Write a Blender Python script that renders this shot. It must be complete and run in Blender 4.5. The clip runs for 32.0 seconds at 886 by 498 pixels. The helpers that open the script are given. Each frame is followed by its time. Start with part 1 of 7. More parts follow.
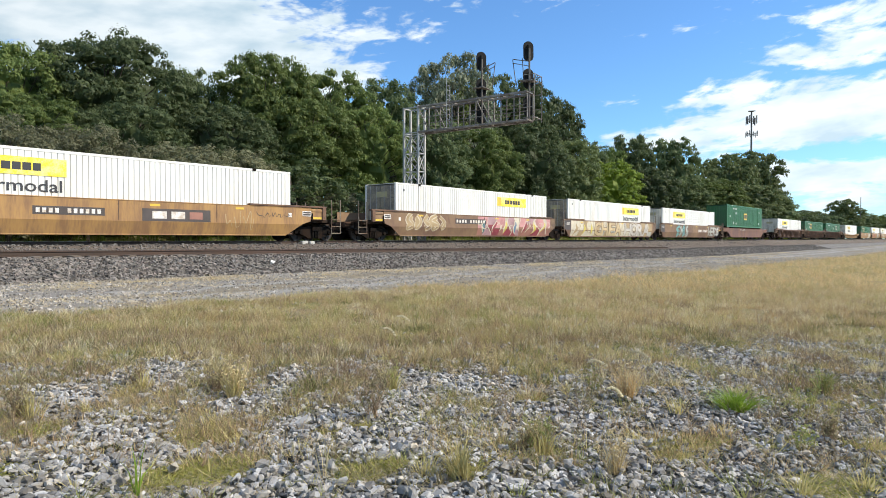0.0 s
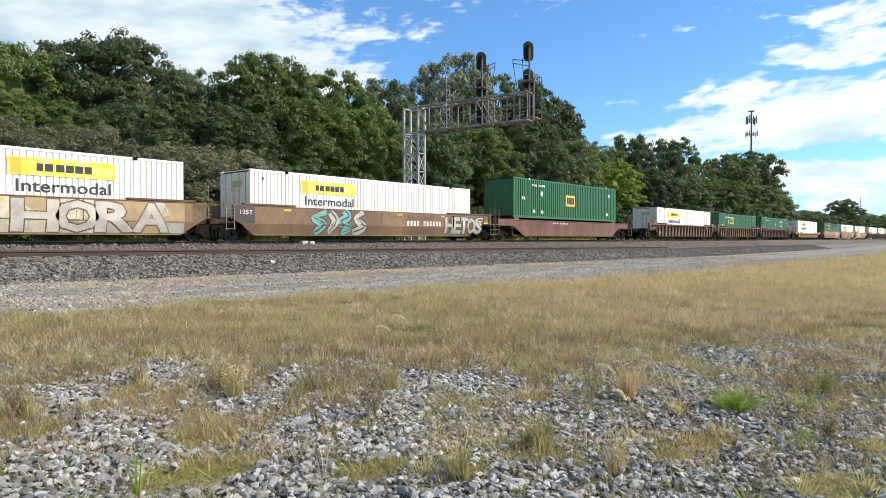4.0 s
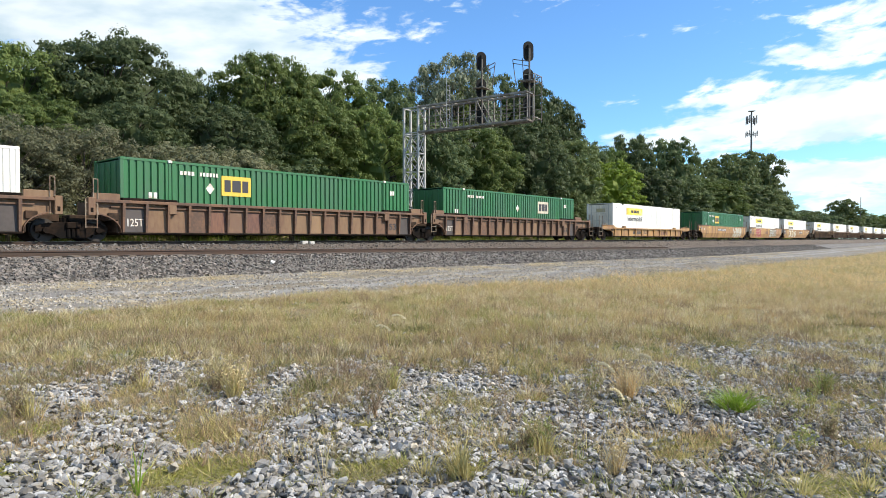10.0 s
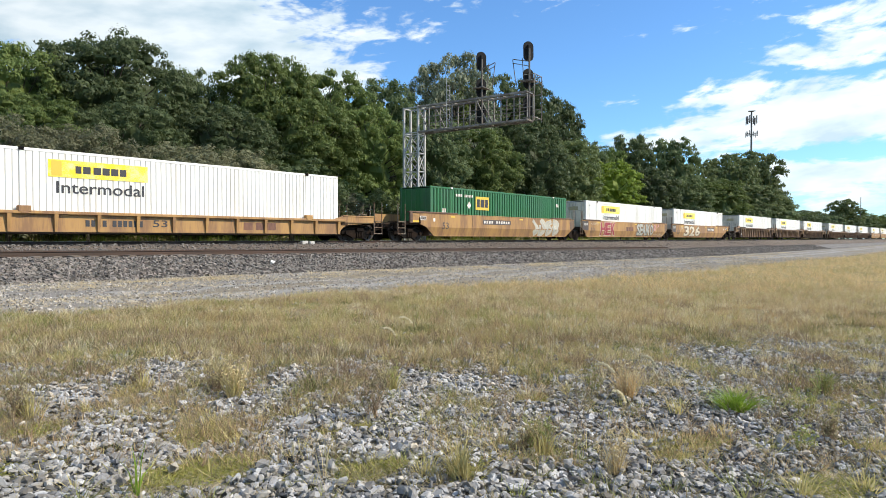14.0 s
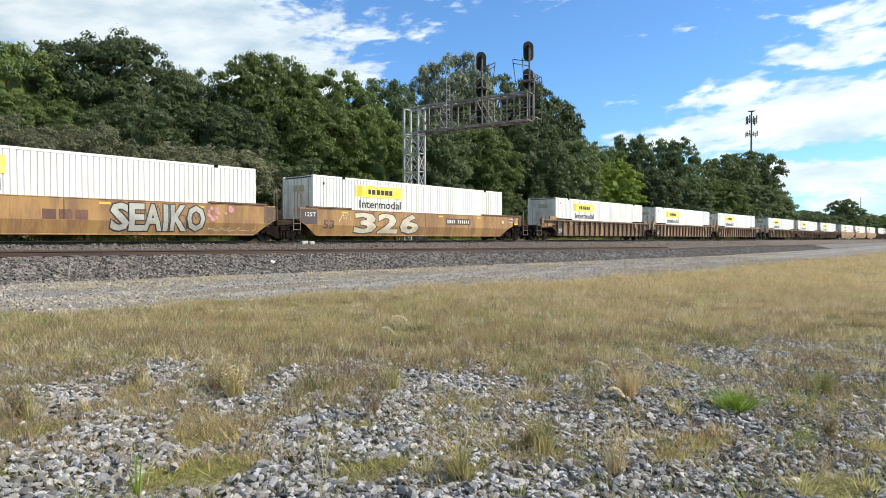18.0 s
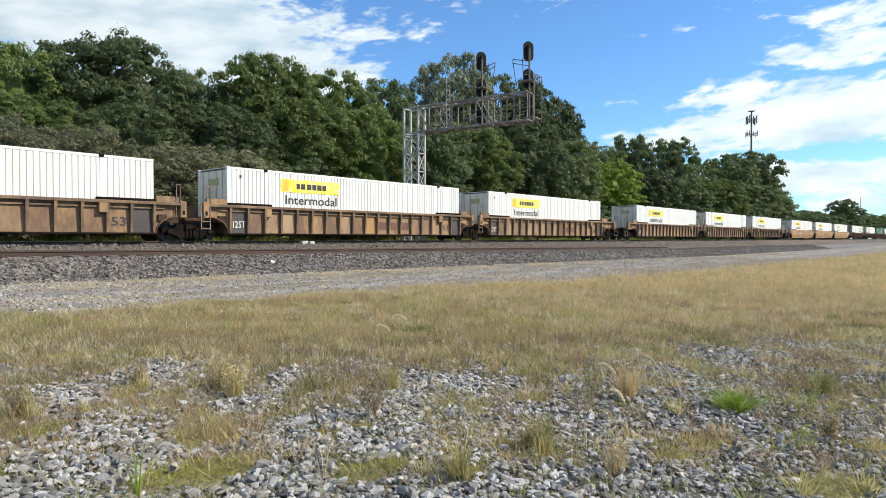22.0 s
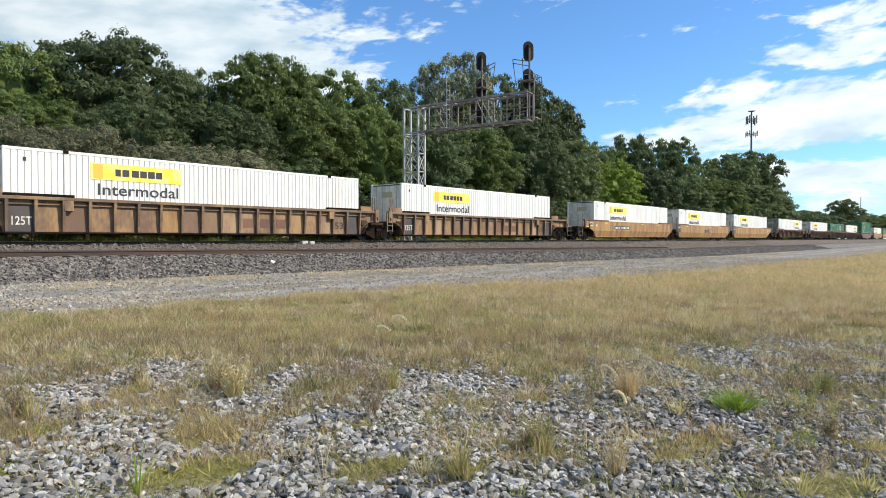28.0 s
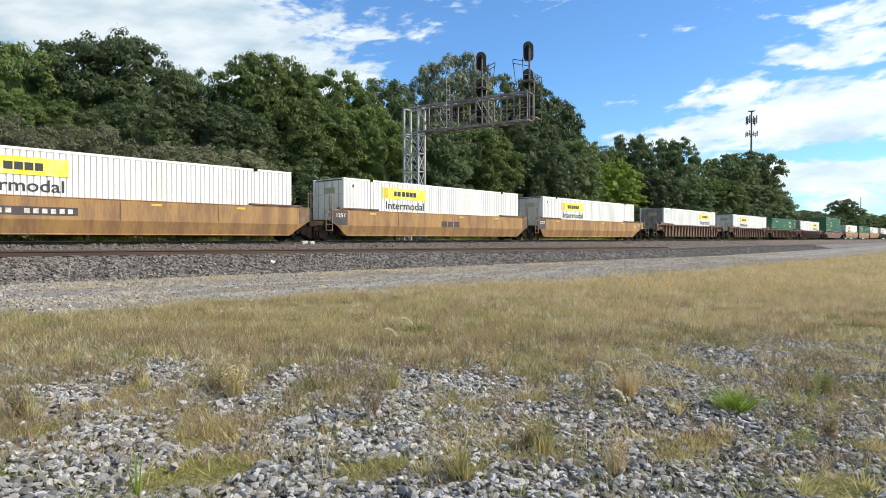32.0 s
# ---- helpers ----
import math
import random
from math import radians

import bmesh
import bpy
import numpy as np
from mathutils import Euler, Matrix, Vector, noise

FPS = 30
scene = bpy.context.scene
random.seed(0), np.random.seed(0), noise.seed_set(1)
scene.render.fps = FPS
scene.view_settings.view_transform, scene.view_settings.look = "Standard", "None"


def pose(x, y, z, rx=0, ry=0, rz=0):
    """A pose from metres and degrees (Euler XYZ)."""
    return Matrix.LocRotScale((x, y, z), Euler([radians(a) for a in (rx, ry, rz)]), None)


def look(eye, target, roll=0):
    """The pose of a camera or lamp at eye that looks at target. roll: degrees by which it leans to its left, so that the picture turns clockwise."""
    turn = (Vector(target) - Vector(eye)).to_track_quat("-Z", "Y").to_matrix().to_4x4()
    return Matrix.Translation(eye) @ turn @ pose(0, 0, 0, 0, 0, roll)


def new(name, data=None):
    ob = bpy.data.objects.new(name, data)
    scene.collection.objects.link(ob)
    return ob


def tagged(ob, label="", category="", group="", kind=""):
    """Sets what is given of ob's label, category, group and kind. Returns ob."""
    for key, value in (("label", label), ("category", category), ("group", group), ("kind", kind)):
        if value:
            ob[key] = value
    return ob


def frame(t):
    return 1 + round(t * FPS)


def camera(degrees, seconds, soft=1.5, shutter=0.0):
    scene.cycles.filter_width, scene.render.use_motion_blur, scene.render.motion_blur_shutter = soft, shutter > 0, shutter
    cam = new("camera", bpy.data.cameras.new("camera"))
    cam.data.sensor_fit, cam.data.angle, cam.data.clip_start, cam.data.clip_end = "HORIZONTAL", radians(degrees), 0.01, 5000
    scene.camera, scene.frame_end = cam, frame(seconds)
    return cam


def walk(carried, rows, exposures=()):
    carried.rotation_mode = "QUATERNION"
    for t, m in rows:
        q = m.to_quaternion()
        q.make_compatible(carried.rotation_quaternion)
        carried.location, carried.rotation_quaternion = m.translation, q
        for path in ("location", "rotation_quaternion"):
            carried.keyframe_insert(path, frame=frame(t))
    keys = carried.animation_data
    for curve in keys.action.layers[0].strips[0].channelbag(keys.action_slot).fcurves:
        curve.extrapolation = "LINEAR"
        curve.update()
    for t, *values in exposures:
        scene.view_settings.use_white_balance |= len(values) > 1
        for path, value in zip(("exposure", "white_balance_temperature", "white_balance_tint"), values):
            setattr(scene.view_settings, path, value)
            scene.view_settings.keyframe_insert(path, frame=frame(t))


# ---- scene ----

# World: x runs along the railway to the far end, y across it away from the camera, z up; z = 0 is the ground at the camera.
EYE = 1.10
RAIL = 0.99           # rail head of the main track
TRACK_Y = 26.9        # middle of the main track
NEAR_Y = 22.62        # middle of the near track
SPAN = 32.0

cam = camera(70.04, SPAN, soft=0.9)
VIEW = pose(0, 0, EYE, 90 - 0.939, 0, 40.905 - 90)
walk(cam, [(0.0, VIEW), (SPAN, VIEW)], [(t, e, 6900, 10) for t, e in ((0.0, 0.27), (3.5, 0.28), (6.0, 0.42), (7.8, 0.45), (9.0, 0.39), (10.5, 0.44), (12.5, 0.47), (14.0, 0.31), (17.0, 0.29), (18.5, 0.25), (SPAN, 0.23))])

# ---------------------------------------------------------------- light
SUN_AZ, SUN_EL = radians(-56), radians(40)      # azimuth from +x towards +y
world = bpy.data.worlds.new("sky")
scene.world = world
world.use_nodes = True


def build_sky():
    nt = world.node_tree
    nt.nodes.clear()
    N, L = nt.nodes.new, nt.links.new
    out, bg = N("ShaderNodeOutputWorld"), N("ShaderNodeBackground")
    sky = N("ShaderNodeTexSky")
    sky.sky_type, sky.sun_disc = "NISHITA", False
    sky.sun_elevation, sky.sun_rotation = SUN_EL, math.pi / 2 - SUN_AZ
    sky.air_density, sky.dust_density, sky.ozone_density, sky.altitude = 1.0, 0.3, 2.5, 200
    co, sep = N("ShaderNodeTexCoord"), N("ShaderNodeSeparateXYZ")
    L(co.outputs["Generated"], sep.inputs[0])

    def m(op, a, b=None, c=None, clamp=False):
        n = N("ShaderNodeMath")
        n.operation, n.use_clamp = op, clamp
        for k, v in enumerate((a, b, c)):
            if v is None:
                continue
            if isinstance(v, (int, float)):
                n.inputs[k].default_value = v
            else:
                L(v, n.inputs[k])
        return n.outputs[0]

    az = m("ARCTAN2", sep.outputs[1], sep.outputs[0])          # radians
    el = m("ARCSINE", sep.outputs[2])

    def lump(a, e, wa, we):
        da, de = m("DIVIDE", m("SUBTRACT", az, radians(a)), radians(wa)), m("DIVIDE", m("SUBTRACT", el, radians(e)), radians(we))
        d = m("ADD", m("MULTIPLY", da, da), m("MULTIPLY", de, de))
        return m("POWER", 2.718, m("MULTIPLY", d, -1.0))

    bias = None
    for a, e, wa, we, k in CLOUDS:
        v = m("MULTIPLY", lump(a, e, wa, we), k)
        bias = v if bias is None else m("ADD", bias, v)
    comb = N("ShaderNodeCombineXYZ")
    L(m("ADD", m("MULTIPLY", az, 5.5), m("MULTIPLY", el, 3.0)), comb.inputs[0])
    L(m("MULTIPLY", el, 14.0), comb.inputs[1])
    no = N("ShaderNodeTexNoise")
    no.inputs["Scale"].default_value, no.inputs["Detail"].default_value = 2.3, 9.0
    no.inputs["Roughness"].default_value, no.inputs["Distortion"].default_value = 0.58, 0.5
    L(comb.outputs[0], no.inputs["Vector"])
    ripple = N("ShaderNodeTexNoise")
    ripple.inputs["Scale"].default_value, ripple.inputs["Detail"].default_value = 8.5, 5.0
    L(comb.outputs[0], ripple.inputs["Vector"])
    ramp = N("ShaderNodeMapRange")
    ramp.interpolation_type = "SMOOTHSTEP"
    ramp.inputs["From Min"].default_value, ramp.inputs["From Max"].default_value = 0.62, 0.88
    L(m("ADD", m("MULTIPLY", no.outputs["Fac"], 1.1), m("ADD", bias, m("MULTIPLY_ADD", ripple.outputs["Fac"], 0.42, -0.165))), ramp.inputs["Value"])
    mix = N("ShaderNodeMix")
    mix.data_type = "RGBA"
    L(ramp.outputs[0], mix.inputs["Factor"])
    tint = N("ShaderNodeMix")
    tint.data_type, tint.blend_type = "RGBA", "MULTIPLY"
    tint.inputs["Factor"].default_value = 1.0
    tint.inputs[7].default_value = (0.88, 1.38, 1.84, 1)
    L(sky.outputs[0], tint.inputs[6])
    L(tint.outputs[2], mix.inputs[6])
    shade = N("ShaderNodeTexNoise")
    shade.inputs["Scale"].default_value, shade.inputs["Detail"].default_value = 1.9, 6.0
    L(comb.outputs[0], shade.inputs["Vector"])
    puff = N("ShaderNodeMix")
    puff.data_type = "RGBA"
    puff.inputs[6].default_value, puff.inputs[7].default_value = (5.0, 6.7, 8.2, 1), (8.0, 9.2, 10.3, 1)
    soft = N("ShaderNodeMapRange")
    soft.inputs["From Min"].default_value, soft.inputs["From Max"].default_value = 0.32, 0.6
    L(shade.outputs["Fac"], soft.inputs["Value"])
    L(soft.outputs[0], puff.inputs["Factor"])
    # clouds brighten towards the sun's side
    near = N("ShaderNodeMapRange")
    near.inputs["From Min"].default_value, near.inputs["From Max"].default_value = radians(75), radians(15)
    near.inputs["To Min"].default_value, near.inputs["To Max"].default_value = 0.84, 1.05
    L(az, near.inputs["Value"])
    glow = N("ShaderNodeVectorMath")
    glow.operation = "SCALE"
    L(puff.outputs[2], glow.inputs[0])
    L(near.outputs[0], glow.inputs["Scale"])
    L(glow.outputs[0], mix.inputs[7])
    L(mix.outputs[2], bg.inputs["Color"])
    bg.inputs["Strength"].default_value = 0.1
    L(bg.outputs[0], out.inputs[0])


# azimuth, elevation, half widths (degrees), strength
# last two: unseen clouds, added out of view to whiten the fill light
CLOUDS = ((8.4, 9.7, 7.6, 2.0, 0.62), (18.4, 11.3, 2.2, 0.5, 0.30), (15.0, 12.1, 2.5, 0.8, 0.34), (12.2, 14.3, 2.2, 0.8, 0.24), (8.4, 14.6, 3.3, 1.4, 0.30), (11.0, 16.8, 2.3, 0.6, 0.24),
          (6.7, 16.7, 2.1, 1.1, 0.26), (20.1, 8.3, 6.2, 1.1, 0.34), (9.1, 5.1, 5.9, 1.0, 0.50), (10.6, 6.7, 2.3, 0.3, -0.30), (8.4, 12.6, 4.4, 0.3, -0.14), (4, 3, 18, 1.6, 0.2),
          (72.6, 16.9, 14.0, 3.5, 0.60), (60.2, 16.0, 7.5, 3.6, 0.52), (51.5, 14.2, 6.5, 1.6, 0.40), (45.7, 17.5, 3.5, 0.5, 0.30), (32.5, 14.9, 12.9, 4.1, -0.30), (140, 32, 45, 26, 0.26), (-140, 32, 45, 26, 0.26))
build_sky()
sun = new("sun", bpy.data.lights.new("sun", "SUN"))
sun.data.energy, sun.data.angle, sun.data.color = 5.1, radians(0.53), (1.0, 0.93, 0.80)
sun.matrix_world = look((0, 0, 60), (-60 * math.cos(SUN_AZ) * math.cos(SUN_EL), -60 * math.sin(SUN_AZ) * math.cos(SUN_EL), 60 - 60 * math.sin(SUN_EL)))


# ---------------------------------------------------------------- materials
def surface(name, base, rough=0.7, metal=0.0, vary=0.18, grain=9.0, blot=0.9, second=None, amount=0.5, stretch=(1, 1, 1), bump=0.15, each=0.0, spread=0.12, shine=0.5):
    """A painted, stone or metal surface: grain and blots of colour, a second colour in patches (rust, dirt), relief, and a shift from piece to piece."""
    mt = bpy.data.materials.new(name)
    mt.use_nodes = True
    nt = mt.node_tree
    N, L = nt.nodes.new, nt.links.new
    bs = nt.nodes["Principled BSDF"]
    bs.inputs["Metallic"].default_value = metal
    bs.inputs["Specular IOR Level"].default_value = shine
    co, mp = N("ShaderNodeTexCoord"), N("ShaderNodeMapping")
    mp.inputs["Scale"].default_value = stretch
    L(co.outputs["Object"], mp.inputs[0])
    fine, big = N("ShaderNodeTexNoise"), N("ShaderNodeTexNoise")
    fine.inputs["Scale"].default_value, fine.inputs["Detail"].default_value = grain, 5
    big.inputs["Scale"].default_value, big.inputs["Detail"].default_value = blot, 6
    L(mp.outputs[0], fine.inputs["Vector"])
    L(mp.outputs[0], big.inputs["Vector"])
    rnd = N("ShaderNodeObjectInfo")
    off = N("ShaderNodeMath")
    off.operation = "MULTIPLY"
    off.inputs[1].default_value = 37.0
    L(rnd.outputs["Random"], off.inputs[0])
    for n in (fine, big):
        n.noise_dimensions = "4D"
        L(off.outputs[0], n.inputs["W"])
    lo, hi = [max(c * (1 - vary), 0) for c in base], [min(c * (1 + vary), 1) for c in base]
    mix = N("ShaderNodeMix")
    mix.data_type = "RGBA"
    mix.inputs[6].default_value, mix.inputs[7].default_value = (*lo, 1), (*hi, 1)
    L(fine.outputs["Fac"], mix.inputs["Factor"])
    col = mix.outputs[2]
    mask = None
    if second is not None:
        rg = N("ShaderNodeMapRange")
        rg.interpolation_type = "SMOOTHSTEP"
        rg.inputs["From Min"].default_value, rg.inputs["From Max"].default_value = 0.62 - amount * 0.3 - spread, 0.62 - amount * 0.3 + spread
        ad = N("ShaderNodeMath")
        ad.operation = "MULTIPLY_ADD"
        ad.inputs[1].default_value = 0.35
        L(fine.outputs["Fac"], ad.inputs[0])
        sc = N("ShaderNodeMath")
        sc.operation = "MULTIPLY"
        sc.inputs[1].default_value = 0.68
        L(big.outputs["Fac"], sc.inputs[0])
        L(sc.outputs[0], ad.inputs[2])
        L(ad.outputs[0], rg.inputs["Value"])
        m2 = N("ShaderNodeMix")
        m2.data_type = "RGBA"
        L(rg.outputs[0], m2.inputs["Factor"])
        L(col, m2.inputs[6])
        m2.inputs[7].default_value = (*second, 1)
        col = m2.outputs[2]
    if each:
        hs, r2 = N("ShaderNodeHueSaturation"), N("ShaderNodeMapRange")
        geo = N("ShaderNodeNewGeometry")
        sm = N("ShaderNodeMath")
        sm.operation = "ADD"
        L(geo.outputs["Random Per Island"], sm.inputs[0])
        L(rnd.outputs["Random"], sm.inputs[1])
        fr = N("ShaderNodeMath")
        fr.operation = "FRACT"
        L(sm.outputs[0], fr.inputs[0])
        r2.inputs["To Min"].default_value, r2.inputs["To Max"].default_value = 1 - each, 1 + each
        L(fr.outputs[0], r2.inputs["Value"])
        L(r2.outputs[0], hs.inputs["Value"])
        L(col, hs.inputs["Color"])
        col = hs.outputs[0]
    L(col, bs.inputs["Base Color"])
    rr = N("ShaderNodeMapRange")
    rr.inputs["To Min"].default_value, rr.inputs["To Max"].default_value = max(rough - 0.12, 0.05), min(rough + 0.12, 1)
    L(big.outputs["Fac"], rr.inputs["Value"])
    L(rr.outputs[0], bs.inputs["Roughness"])
    if bump:
        bp = N("ShaderNodeBump")
        bp.inputs["Strength"].default_value, bp.inputs["Distance"].default_value = bump, 0.02
        L(fine.outputs["Fac"], bp.inputs["Height"])
        L(bp.outputs[0], bs.inputs["Normal"])
    return mt


def foliage(name, a, b, through_light=0.35, rough=0.6):
    """Leaves: two greens, mixed leaf by leaf, that let some light through."""
    mt = bpy.data.materials.new(name)
    mt.use_nodes = True
    nt = mt.node_tree
    N, L = nt.nodes.new, nt.links.new
    bs, out = nt.nodes["Principled BSDF"], nt.nodes["Material Output"]
    bs.inputs["Roughness"].default_value = rough
    bs.inputs["Specular IOR Level"].default_value = 0.3
    geo, mix = N("ShaderNodeNewGeometry"), N("ShaderNodeMix")
    rnd = N("ShaderNodeObjectInfo")
    mix.data_type = "RGBA"
    mix.inputs[6].default_value, mix.inputs[7].default_value = (*a, 1), (*b, 1)
    L(geo.outputs["Random Per Island"], mix.inputs["Factor"])
    hs, rg = N("ShaderNodeHueSaturation"), N("ShaderNodeMapRange")
    rg.inputs["To Min"].default_value, rg.inputs["To Max"].default_value = 0.78, 1.3
    L(rnd.outputs["Random"], rg.inputs["Value"])
    L(rg.outputs[0], hs.inputs["Value"])
    L(mix.outputs[2], hs.inputs["Color"])
    L(hs.outputs[0], bs.inputs["Base Color"])
    tr, ms = N("ShaderNodeBsdfTranslucent"), N("ShaderNodeMixShader")
    L(hs.outputs[0], tr.inputs["Color"])
    ms.inputs[0].default_value = through_light
    L(bs.outputs[0], ms.inputs[1])
    L(tr.outputs[0], ms.inputs[2])
    L(ms.outputs[0], out.inputs["Surface"])
    return mt


